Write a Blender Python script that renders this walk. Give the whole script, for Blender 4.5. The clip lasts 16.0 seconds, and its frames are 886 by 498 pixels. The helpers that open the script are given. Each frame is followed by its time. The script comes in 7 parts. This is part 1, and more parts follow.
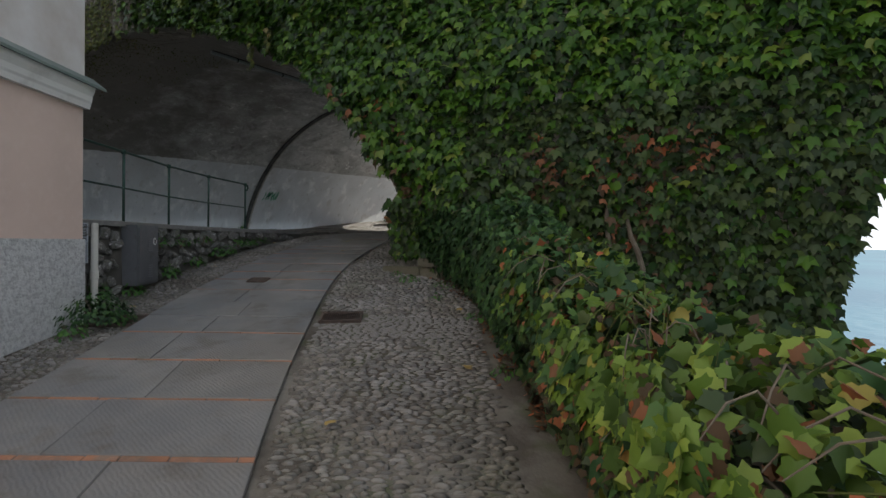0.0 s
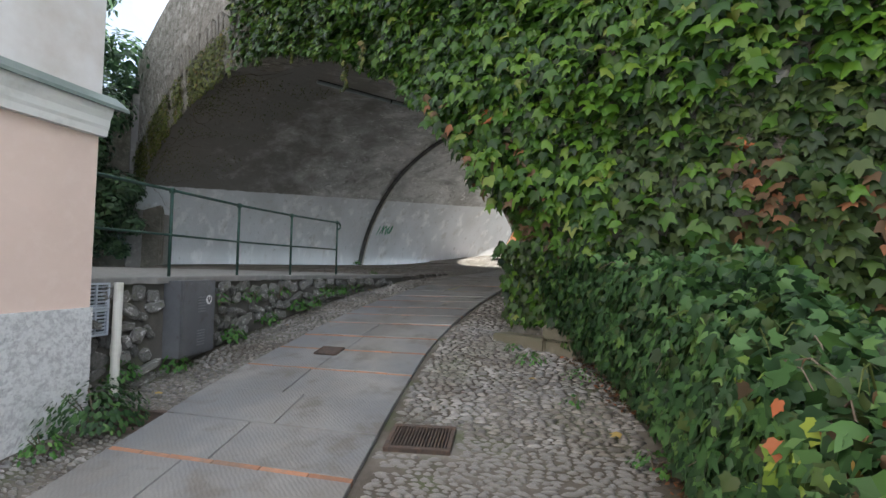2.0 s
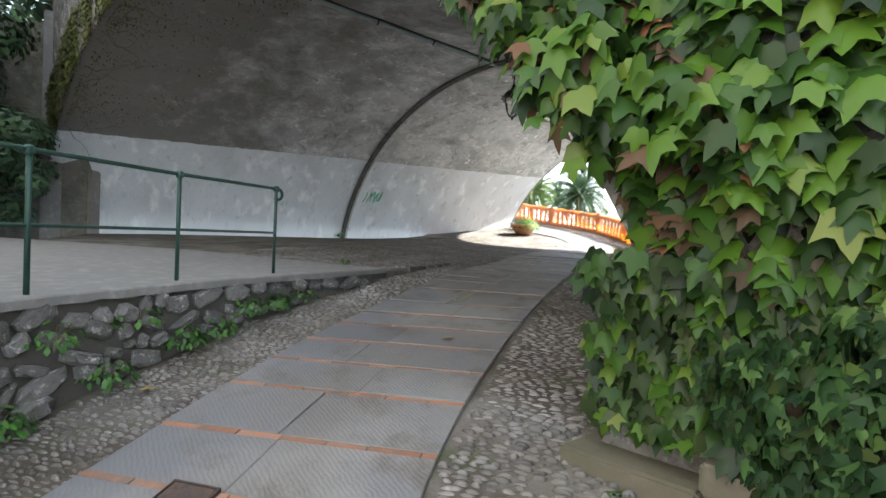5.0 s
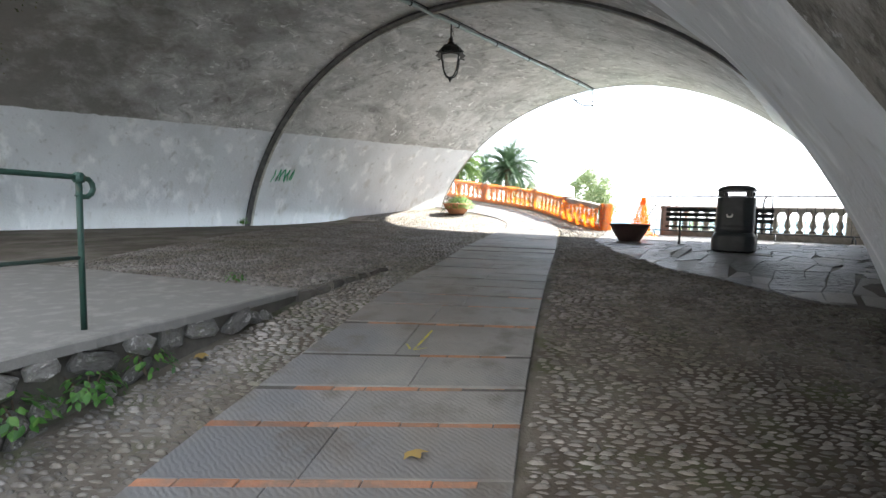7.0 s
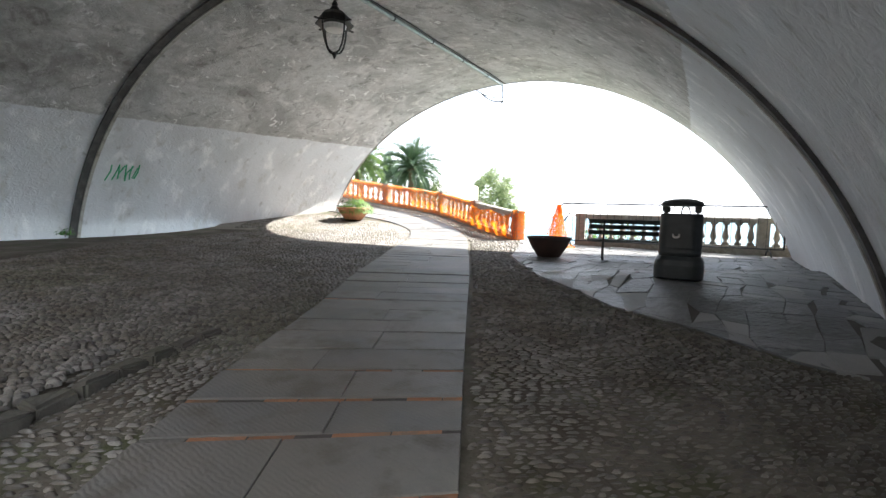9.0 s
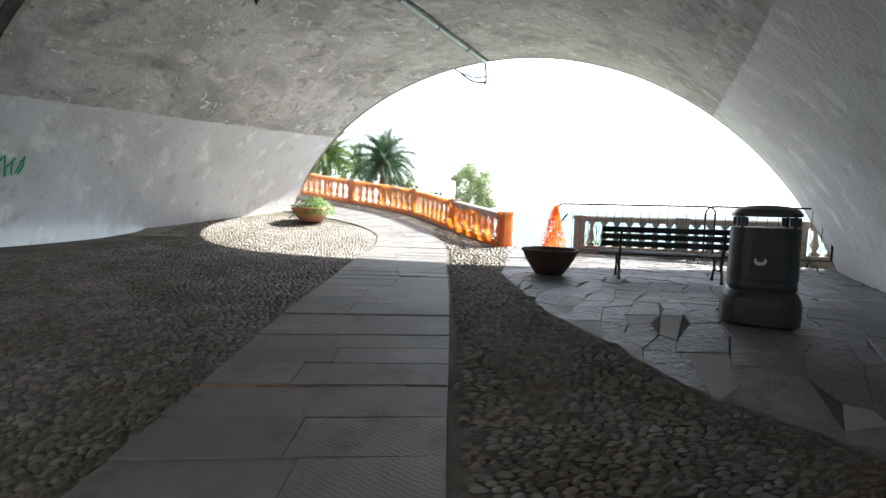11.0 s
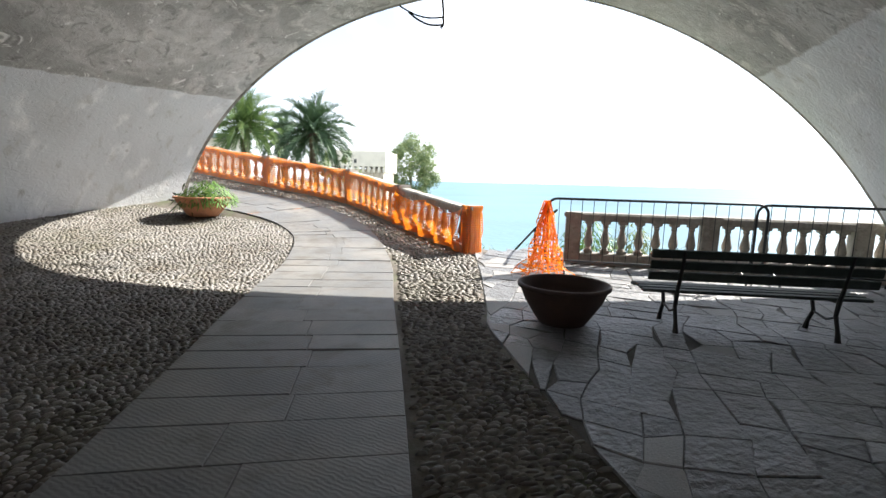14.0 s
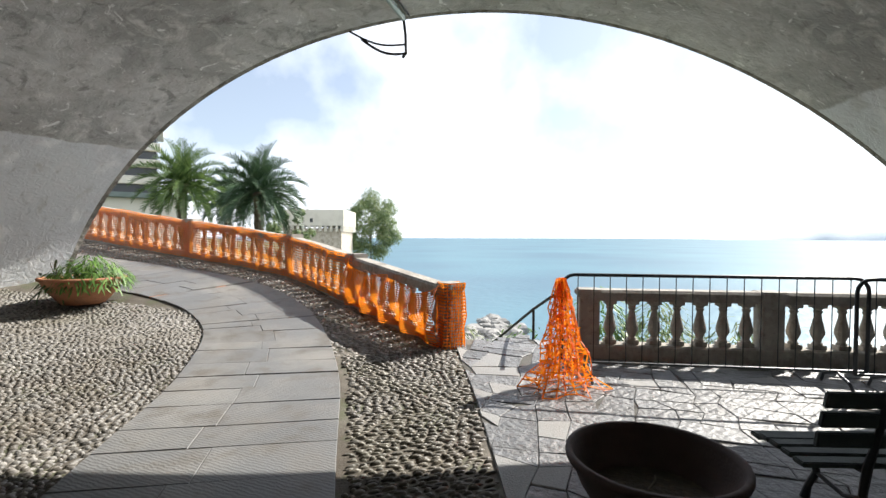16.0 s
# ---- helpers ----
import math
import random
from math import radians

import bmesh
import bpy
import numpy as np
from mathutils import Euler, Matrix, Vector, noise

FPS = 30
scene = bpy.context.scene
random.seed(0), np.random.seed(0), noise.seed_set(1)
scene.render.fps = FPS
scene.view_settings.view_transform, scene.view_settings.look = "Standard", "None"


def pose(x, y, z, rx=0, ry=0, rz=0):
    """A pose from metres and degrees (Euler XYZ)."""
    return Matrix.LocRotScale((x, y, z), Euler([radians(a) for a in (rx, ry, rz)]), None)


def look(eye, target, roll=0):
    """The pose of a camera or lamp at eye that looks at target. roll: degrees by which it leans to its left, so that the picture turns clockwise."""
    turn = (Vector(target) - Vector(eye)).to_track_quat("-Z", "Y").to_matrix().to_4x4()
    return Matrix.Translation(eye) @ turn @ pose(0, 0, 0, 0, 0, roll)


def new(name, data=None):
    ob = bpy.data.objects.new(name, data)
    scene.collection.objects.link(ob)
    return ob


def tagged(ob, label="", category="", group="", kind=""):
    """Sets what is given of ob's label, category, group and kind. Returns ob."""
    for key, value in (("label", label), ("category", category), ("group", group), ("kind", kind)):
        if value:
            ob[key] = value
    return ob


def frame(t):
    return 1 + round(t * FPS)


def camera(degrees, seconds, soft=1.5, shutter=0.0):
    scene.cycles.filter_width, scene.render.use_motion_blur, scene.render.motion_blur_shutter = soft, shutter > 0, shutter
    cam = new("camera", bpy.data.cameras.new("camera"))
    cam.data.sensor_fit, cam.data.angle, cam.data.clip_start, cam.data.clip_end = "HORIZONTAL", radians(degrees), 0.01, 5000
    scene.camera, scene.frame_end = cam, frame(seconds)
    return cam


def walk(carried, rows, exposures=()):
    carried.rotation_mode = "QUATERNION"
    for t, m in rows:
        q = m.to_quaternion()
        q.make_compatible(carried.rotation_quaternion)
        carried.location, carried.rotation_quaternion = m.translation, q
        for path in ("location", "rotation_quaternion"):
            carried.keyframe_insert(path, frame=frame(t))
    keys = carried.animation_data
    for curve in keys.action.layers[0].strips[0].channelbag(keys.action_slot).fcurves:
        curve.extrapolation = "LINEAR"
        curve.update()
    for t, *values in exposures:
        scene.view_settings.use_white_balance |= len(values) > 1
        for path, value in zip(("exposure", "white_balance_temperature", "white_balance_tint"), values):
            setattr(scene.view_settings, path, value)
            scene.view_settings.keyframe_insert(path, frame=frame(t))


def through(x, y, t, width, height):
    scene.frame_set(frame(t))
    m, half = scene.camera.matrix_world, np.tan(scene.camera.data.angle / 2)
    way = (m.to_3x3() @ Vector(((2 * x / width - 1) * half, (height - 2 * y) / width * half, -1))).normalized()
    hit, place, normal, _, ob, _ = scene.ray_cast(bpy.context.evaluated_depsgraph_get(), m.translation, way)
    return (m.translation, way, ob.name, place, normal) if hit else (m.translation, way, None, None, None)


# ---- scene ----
cam = camera(86.0, 16.0)
PATH = [
    (0, (0.247, -1.104, 1.971), (0.262, 0.895, 1.943), 0.8),
    (0.5, (0.203, -0.517, 2.118), (0.087, 1.479, 2.077), 0.7),
    (1, (0.155, 0.08, 2.288), (-0.109, 2.063, 2.283), 0.6),
    (1.5, (0.151, 0.669, 2.346), (-0.229, 2.632, 2.403), 0.7),
    (2, (0.093, 1.259, 2.372), (-0.394, 3.197, 2.454), 1.2),
    (2.5, (0.026, 1.834, 2.471), (-0.546, 3.751, 2.469), 0.8),
    (3, (-0.068, 2.476, 2.515), (-0.711, 4.369, 2.466), 1.3),
    (3.5, (-0.244, 3.057, 2.578), (-0.883, 4.952, 2.529), 2.5),
    (4, (-0.388, 3.678, 2.703), (-0.935, 5.6, 2.634), 2.1),
    (4.2, (-0.482, 3.881, 2.705), (-0.993, 5.814, 2.648), 2.7),
    (6.3, (-1.43, 6.08, 2.99), (-1.786, 8.046, 2.888), 1.0),
    (6.5, (-1.49, 6.3, 3.015), (-1.797, 8.273, 2.895), 1.0),
    (7, (-1.583, 6.817, 3.059), (-1.722, 8.806, 2.902), 1.3),
    (7.5, (-1.573, 7.404, 3.176), (-1.559, 9.397, 3.008), 1.0),
    (8, (-1.48, 7.993, 3.22), (-1.301, 9.977, 3.045), 0.9),
    (8.5, (-1.414, 8.47, 3.227), (-1.112, 10.438, 3.039), 2.1),
    (9, (-1.392, 9.048, 3.36), (-1.136, 11.026, 3.201), 1.5),
    (9.5, (-1.417, 9.587, 3.46), (-1.152, 11.565, 3.333), 1.0),
    (9.7, (-1.395, 9.785, 3.447), (-1.09, 11.758, 3.317), 1.5),
    (11.8, (-0.847, 12.374, 3.689), (-0.493, 14.327, 3.446), 1.5),
    (12, (-0.848, 12.565, 3.726), (-0.505, 14.517, 3.462), 1.9),
    (12.5, (-0.771, 13.077, 3.746), (-0.369, 15.012, 3.439), 1.4),
    (13, (-0.691, 13.704, 3.814), (-0.234, 15.623, 3.487), 0.7),
    (13.5, (-0.615, 14.221, 3.859), (-0.087, 16.123, 3.533), 0.5),
    (14, (-0.44, 14.798, 3.908), (0.148, 16.688, 3.62), 1.5),
    (14.5, (-0.356, 15.36, 3.975), (0.232, 17.26, 3.76), 1.8),
    (15, (-0.273, 15.965, 4.052), (0.389, 17.849, 3.932), 1.7),
    (15.5, (-0.1, 16.53, 4.09), (0.643, 18.387, 4.023), 0.8),
    (16, (0.161, 17.124, 4.091), (0.906, 18.979, 4.038), 0.25),
]
EXPOSURES = [(0, 0.75), (1, 1.4), (2, 2.07), (3.5, 2.4), (6.5, 2.7), (7, 2.72), (9.5, 2.4), (12, 2.22), (14, 1.75), (16, 1.1)]
walk(cam, [(t, look(eye, target, roll)) for t, eye, target, roll in PATH], EXPOSURES)

# ---- world, sun ----
SUN_TO = Vector((6.06, 1.65, 5.0)).normalized()
world = bpy.data.worlds.new("world")
scene.world = world
world.use_nodes = True
wn, wl = world.node_tree.nodes, world.node_tree.links
wn.clear()
w_out = wn.new("ShaderNodeOutputWorld")
w_bg = wn.new("ShaderNodeBackground")
w_sky = wn.new("ShaderNodeTexSky")
w_sky.sky_type = "NISHITA"
w_sky.sun_disc = False
w_sky.sun_elevation = math.asin(SUN_TO.z)
w_sky.sun_rotation = math.atan2(SUN_TO.x, SUN_TO.y)
w_sky.dust_density = 1.0
w_co = wn.new("ShaderNodeTexCoord")
w_no = wn.new("ShaderNodeTexNoise")
w_no.inputs["Scale"].default_value = 2.6
w_no.inputs["Detail"].default_value = 7
w_rp = wn.new("ShaderNodeMapRange")
w_rp.inputs["From Min"].default_value, w_rp.inputs["From Max"].default_value = 0.40, 0.60
w_rp.inputs["To Min"].default_value = 0.22
w_mx = wn.new("ShaderNodeMix")
w_mx.data_type = "RGBA"
w_mx.inputs["B"].default_value = (10.5, 11.1, 12.2, 1)
wl.new(w_co.outputs["Generated"], w_no.inputs["Vector"])
wl.new(w_no.outputs["Fac"], w_rp.inputs["Value"])
w_se = wn.new("ShaderNodeSeparateXYZ")
wl.new(w_co.outputs["Generated"], w_se.inputs[0])
w_hz = wn.new("ShaderNodeMapRange")
w_hz.inputs["From Min"].default_value, w_hz.inputs["From Max"].default_value = 0.22, 0.0
w_mm = wn.new("ShaderNodeMath")
w_mm.operation = "MAXIMUM"
wl.new(w_se.outputs["Z"], w_hz.inputs["Value"])
wl.new(w_hz.outputs["Result"], w_mm.inputs[0])
wl.new(w_rp.outputs["Result"], w_mm.inputs[1])
wl.new(w_mm.outputs[0], w_mx.inputs["Factor"])
wl.new(w_sky.outputs["Color"], w_mx.inputs["A"])
wl.new(w_mx.outputs["Result"], w_bg.inputs["Color"])
w_bg.inputs["Strength"].default_value = 0.07
wl.new(w_bg.outputs["Background"], w_out.inputs["Surface"])

sun = new("sun", bpy.data.lights.new("sun", "SUN"))
sun.data.energy, sun.data.angle, sun.data.color = 5.0, radians(0.5), (1.0, 0.95, 0.87)
sun.matrix_world = look(SUN_TO * 60, (0, 0, 0))


# ---- materials ----
def lin(r, g, b):
    return (r, g, b, 1.0)


def material(name, base, rough=0.8, metal=0.0, tones=(), fine=40.0, coarse=1.3, bump=0.3, bump_scale=60.0, per=None, vary=0.0, bump_dist=0.01, spec=None):
    """A surface: base colour, two scales of noise towards other tones, fine relief, and variation from piece to piece."""
    m = bpy.data.materials.new(name)
    m.use_nodes = True
    n, l = m.node_tree.nodes, m.node_tree.links
    p = n["Principled BSDF"]
    p.inputs["Roughness"].default_value, p.inputs["Metallic"].default_value = rough, metal
    if spec is not None:
        p.inputs["Specular IOR Level"].default_value = spec
    co = n.new("ShaderNodeTexCoord")
    space = co.outputs["Object"]
    if per == "object":
        sh = n.new("ShaderNodeVectorMath")
        l.new(space, sh.inputs[0])
        l.new(n.new("ShaderNodeObjectInfo").outputs["Location"], sh.inputs[1])
        space = sh.outputs[0]
    src = n.new("ShaderNodeRGB")
    src.outputs[0].default_value = lin(*base)
    colour = src.outputs[0]
    for k, (tone, scale, low, high, amount) in enumerate(tones):
        no = n.new("ShaderNodeTexNoise")
        no.inputs["Scale"].default_value = scale
        no.inputs["Detail"].default_value = 6
        no.inputs["Roughness"].default_value = 0.62
        l.new(space, no.inputs["Vector"])
        mr = n.new("ShaderNodeMapRange")
        mr.inputs["From Min"].default_value, mr.inputs["From Max"].default_value = low, high
        mr.inputs["To Max"].default_value = amount
        l.new(no.outputs["Fac"], mr.inputs["Value"])
        mx = n.new("ShaderNodeMix")
        mx.data_type = "RGBA"
        mx.inputs["B"].default_value = lin(*tone)
        l.new(mr.outputs["Result"], mx.inputs["Factor"])
        l.new(colour, mx.inputs["A"])
        colour = mx.outputs["Result"]
    if per:
        if per == "object":
            rnd = n.new("ShaderNodeObjectInfo").outputs["Random"]
        else:
            rnd = n.new("ShaderNodeNewGeometry").outputs["Random Per Island"]
        mr = n.new("ShaderNodeMapRange")
        mr.inputs["To Min"].default_value, mr.inputs["To Max"].default_value = 1 - vary, 1 + vary
        l.new(rnd, mr.inputs["Value"])
        mx = n.new("ShaderNodeVectorMath")
        mx.operation = "SCALE"
        l.new(colour, mx.inputs[0])
        l.new(mr.outputs["Result"], mx.inputs["Scale"])
        colour = mx.outputs[0]
    l.new(colour, p.inputs["Base Color"])
    if bump:
        no = n.new("ShaderNodeTexNoise")
        no.inputs["Scale"].default_value = bump_scale
        no.inputs["Detail"].default_value = 5
        l.new(space, no.inputs["Vector"])
        bp = n.new("ShaderNodeBump")
        bp.inputs["Strength"].default_value = bump
        bp.inputs["Distance"].default_value = bump_dist
        l.new(no.outputs["Fac"], bp.inputs["Height"])
        l.new(bp.outputs["Normal"], p.inputs["Normal"])
    return m


def leaf_material(name, tones, rough=0.45, through=0.25):
    """Leaves: a ramp of greens, one tone an island, with light passing through."""
    m = bpy.data.materials.new(name)
    m.use_nodes = True
    n, l = m.node_tree.nodes, m.node_tree.links
    p = n["Principled BSDF"]
    p.inputs["Roughness"].default_value = rough
    p.inputs["Specular IOR Level"].default_value = 0.28
    ge = n.new("ShaderNodeNewGeometry")
    rp = n.new("ShaderNodeValToRGB")
    e = rp.color_ramp.elements
    e[0].position, e[0].color = tones[0][0], lin(*tones[0][1])
    e[1].position, e[1].color = tones[-1][0], lin(*tones[-1][1])
    for pos, c in tones[1:-1]:
        e.new(pos).color = lin(*c)
    l.new(ge.outputs["Random Per Island"], rp.inputs["Fac"])
    l.new(rp.outputs["Color"], p.inputs["Base Color"])
    tr = n.new("ShaderNodeBsdfTranslucent")
    mx = n.new("ShaderNodeMixShader")
    mx.inputs["Fac"].default_value = through
    l.new(rp.outputs["Color"], tr.inputs["Color"])
    l.new(p.outputs[0], mx.inputs[1])
    l.new(tr.outputs[0], mx.inputs[2])
    l.new(mx.outputs[0], n["Material Output"].inputs["Surface"])
    return m


M_SOIL = material("soil_mortar", (0.075, 0.063, 0.048), 0.9, tones=[((0.19, 0.175, 0.15), 0.8, 0.42, 0.62, 0.8), ((0.05, 0.04, 0.03), 1.4, 0.50, 0.62, 0.75), ((0.06, 0.075, 0.03), 2.3, 0.52, 0.68, 0.8)], bump=0.6, bump_scale=45)
M_COBBLE = material("cobble_stone", (0.162, 0.156, 0.147), 0.42, tones=[((0.26, 0.25, 0.232), 0.9, 0.44, 0.64, 0.65), ((0.095, 0.08, 0.06), 1.7, 0.44, 0.64, 0.8), ((0.075, 0.075, 0.04), 0.6, 0.52, 0.66, 0.6), ((0.10, 0.086, 0.07), 0.42, 0.46, 0.60, 0.4), ((0.10, 0.085, 0.065), 14, 0.5, 0.6, 0.5)], bump=0.4, bump_scale=90, per="island", vary=0.42, spec=0.42)
M_SLAB = material("grey_stone_slab", (0.134, 0.137, 0.139), 0.6, tones=[((0.13, 0.135, 0.14), 30, 0.5, 0.62, 0.55), ((0.225, 0.215, 0.195), 0.8, 0.42, 0.65, 0.75), ((0.12, 0.12, 0.12), 5, 0.56, 0.72, 0.5), ((0.145, 0.13, 0.11), 0.7, 0.48, 0.64, 0.55), ((0.095, 0.082, 0.066), 2.4, 0.53, 0.66, 0.7)], bump=0.5, bump_scale=55, per="object", vary=0.10, bump_dist=0.006)
# tooth-chisel marks across the slabs
sn, sl_ = M_SLAB.node_tree.nodes, M_SLAB.node_tree.links
s_co = sn.new("ShaderNodeTexCoord")
s_wv = sn.new("ShaderNodeTexWave")
s_wv.bands_direction = "DIAGONAL"
s_wv.inputs["Scale"].default_value = 14
s_wv.inputs["Distortion"].default_value = 5
s_wv.inputs["Detail"].default_value = 3
sl_.new(s_co.outputs["Object"], s_wv.inputs["Vector"])
s_ad = sn.new("ShaderNodeMath")
s_ad.operation = "MULTIPLY_ADD"
s_ad.inputs[1].default_value = 0.5
s_bp = next(q for q in sn if q.bl_idname == "ShaderNodeBump")
s_src = s_bp.inputs["Height"].links[0].from_socket
sl_.new(s_wv.outputs["Fac"], s_ad.inputs[0])
sl_.new(s_src, s_ad.inputs[2])
sl_.new(s_ad.outputs[0], s_bp.inputs["Height"])
M_BRICKLINE = material("terracotta_strip", (0.29, 0.135, 0.075), 0.85, tones=[((0.17, 0.13, 0.10), 5, 0.44, 0.62, 0.8), ((0.38, 0.19, 0.11), 12, 0.5, 0.7, 0.6)], bump=0.3, per="object", vary=0.25)
M_PAVE = material("paving_stone", (0.128, 0.132, 0.138), 0.5, tones=[((0.205, 0.205, 0.205), 1.4, 0.47, 0.66, 0.65), ((0.08, 0.078, 0.075), 6, 0.48, 0.66, 0.7), ((0.26, 0.26, 0.255), 45, 0.58, 0.66, 0.5)], bump=1.0, bump_scale=16, bump_dist=0.03, per="object", vary=0.2)
M_PALEFLAG = material("pale_granite_flag", (0.26, 0.26, 0.256), 0.7, tones=[((0.22, 0.22, 0.22), 70, 0.5, 0.6, 0.7), ((0.26, 0.25, 0.24), 3, 0.45, 0.65, 0.6)], bump=0.6, bump_scale=60, per="object", vary=0.15)
M_CONCRETE_FLOOR = material("terrace_concrete", (0.177, 0.173, 0.163), 0.85, tones=[((0.18, 0.175, 0.16), 1.1, 0.42, 0.66, 0.8), ((0.33, 0.32, 0.30), 6, 0.5, 0.7, 0.5)], bump=0.25, bump_scale=70)
M_STONE = material("rubble_stone", (0.17, 0.165, 0.155), 0.85, tones=[((0.50, 0.49, 0.47), 3.2, 0.57, 0.64, 0.85), ((0.08, 0.075, 0.065), 9, 0.45, 0.65, 0.7), ((0.10, 0.11, 0.05), 3, 0.55, 0.7, 0.6)], bump=0.7, bump_scale=30, per="object", vary=0.4, bump_dist=0.02)
M_MORTAR = material("dark_mortar", (0.085, 0.08, 0.07), 0.95, tones=[((0.14, 0.13, 0.11), 4, 0.45, 0.65, 0.7), ((0.05, 0.06, 0.03), 2, 0.5, 0.7, 0.7)], bump=0.6, bump_scale=40)
M_FACADE = material("old_masonry", (0.20, 0.185, 0.16), 0.95, tones=[((0.085, 0.08, 0.065), 7, 0.50, 0.62, 0.8), ((0.34, 0.325, 0.295), 2.6, 0.52, 0.64, 0.8), ((0.10, 0.092, 0.075), 3.5, 0.48, 0.66, 0.8), ((0.42, 0.41, 0.39), 16, 0.60, 0.66, 0.6)], bump=1.0, bump_scale=9, bump_dist=0.06)
M_ROUGHCAST = material("grey_roughcast", (0.62, 0.62, 0.61), 0.95, tones=[((0.38, 0.38, 0.38), 22, 0.45, 0.6, 0.8), ((0.52, 0.52, 0.52), 45, 0.5, 0.65, 0.7)], bump=0.9, bump_scale=45, bump_dist=0.02)
M_PINK = material("beige_pink_plaster", (0.70, 0.54, 0.46), 0.9, tones=[((0.60, 0.46, 0.39), 0.9, 0.4, 0.7, 0.7), ((0.74, 0.60, 0.53), 7, 0.5, 0.7, 0.4)], bump=0.12, bump_scale=80)
M_UPPER = material("pale_grey_plaster", (0.68, 0.65, 0.63), 0.9, tones=[((0.50, 0.44, 0.39), 0.8, 0.45, 0.65, 0.8), ((0.62, 0.60, 0.58), 5, 0.5, 0.7, 0.5)], bump=0.12, bump_scale=60)
M_CORNICE = material("white_moulding", (0.72, 0.71, 0.68), 0.7, tones=[((0.45, 0.44, 0.41), 3, 0.5, 0.7, 0.6)], bump=0.1)
M_FLASHING = material("grey_green_flashing", (0.16, 0.20, 0.18), 0.5, 0.3, tones=[((0.24, 0.27, 0.25), 3, 0.45, 0.65, 0.6)], bump=0.1)
M_IRON = material("dark_iron", (0.03, 0.032, 0.033), 0.5, 0.6, tones=[((0.05, 0.04, 0.03), 9, 0.5, 0.7, 0.5)], bump=0.15, bump_scale=90)
M_GREENRAIL = material("green_painted_iron", (0.014, 0.05, 0.036), 0.5, 0.1, tones=[((0.03, 0.08, 0.06), 8, 0.5, 0.7, 0.6), ((0.07, 0.045, 0.03), 14, 0.6, 0.75, 0.7)], bump=0.15, bump_scale=90)


# ---- plan ----
HEAD = radians(37.5)
UX, UY, RX, RY = math.sin(HEAD), math.cos(HEAD), math.cos(HEAD), -math.sin(HEAD)
GROUND_Y = [-40, -8, -1.1, 2, 5.3, 8, 10, 12, 17, 23, 25.8, 28, 30, 32, 40]
GROUND_Z = [-5.0, -0.75, 0.22, 0.58, 1.02, 1.5, 1.85, 2.13, 2.37, 2.5, 2.83, 3.2, 3.56, 4.05, 5.5]
TERRACE = 2.2


def T(s, w, z):
    """Tunnel frame to world: s along the tunnel, w to its right."""
    return (s * UX + w * RX, s * UY + w * RY, z)


def street(y):
    """Height of the street, rounded at the knees."""
    return sum(np.interp(y + d, GROUND_Y, GROUND_Z) for d in (-0.8, -0.4, 0, 0.4, 0.8)) / 5


# pairs of points of the slab path's two edges, left then right
PAIRS = [((-1.6, -9), (0.7, -9)), ((-2.2, -5), (0.2, -5)), ((-2.6, -2), (-0.2, -2)), ((-2.95, 0.5), (-0.62, 0.5)), ((-3.17, 2.6), (-1.04, 2.6)), ((-3.35, 4.2), (-1.27, 4.2)), ((-3.54, 5.84), (-1.46, 5.84)), ((-3.45, 7.4), (-1.55, 7.5)), ((-3.3, 8.9), (-1.38, 9.05)), ((-2.88, 10.6), (-1.1, 10.7)), ((-2.52, 12.6), (-0.76, 12.5)), ((-2.12, 14.4), (-0.44, 14.2)), ((-1.84, 16.4), (-0.04, 16.2)), ((-1.42, 18.6), (0.34, 18.3)), ((-1.08, 20.8), (0.68, 20.4)), ((-0.64, 22.75), (1.08, 22.4)), ((-0.45, 24.4), (1.2, 24.2)), ((-0.6, 25.3), (1.08, 25.6)), ((-1.0, 26.2), (0.72, 26.8)), ((-1.7, 27.0), (0.0, 27.9)), ((-2.9, 27.9), (-1.3, 28.95)), ((-4.5, 28.8), (-3.0, 30.0)), ((-7.0, 30.0), (-5.6, 31.5)), ((-12, 32.3), (-10.5, 33.8))]
WALL_LINE = [(4.72, -4.42), (5.4, -4.39), (5.76, -4.34), (6.6, -4.40), (7.4, -4.38), (9.0, -4.2), (9.8, -4.0), (10.4, -3.82), (11.7, -3.5)]
HEDGE_LINE = [(-9, 1.4), (-3, 1.24), (1.74, 1.18), (3, 1.10), (5.2, 0.93), (6.2, 0.72), (7.0, 0.42), (7.4, 0.0)]


def along(line, y):
    return float(np.interp(y, [a for a, b in line], [b for a, b in line]))


def ground(x, y):
    """Height of the ground, with the raised terrace beside the ramp."""
    z = street(y)
    if y < 4.72:
        return z
    if y < 11.7:
        return max(z, TERRACE) if x < along(WALL_LINE, y) else z
    if x < along(WALL_LINE, 11.7):
        return max(z, TERRACE)
    return z


PAVE_EDGE = [(11.6, 3.2), (12.5, 2.15), (13.8, 1.8), (14.4, 1.42), (15.4, 1.32), (16.5, 1.17), (17.5, 1.22), (19.25, 1.42), (19.8, 1.66), (21.75, 2.34), (23.4, 2.86)]


def ease(k):
    k = min(1.0, max(0.0, k))
    return k * k * (3 - 2 * k)


def pave(x, y):
    """Height of the flagstones, which rise towards the vault's right wall."""
    return street(y) + 0.19 * ease((x - along(PAVE_EDGE, y) - 0.05) / 1.25) * ease((17.7 - y) / 2.0)


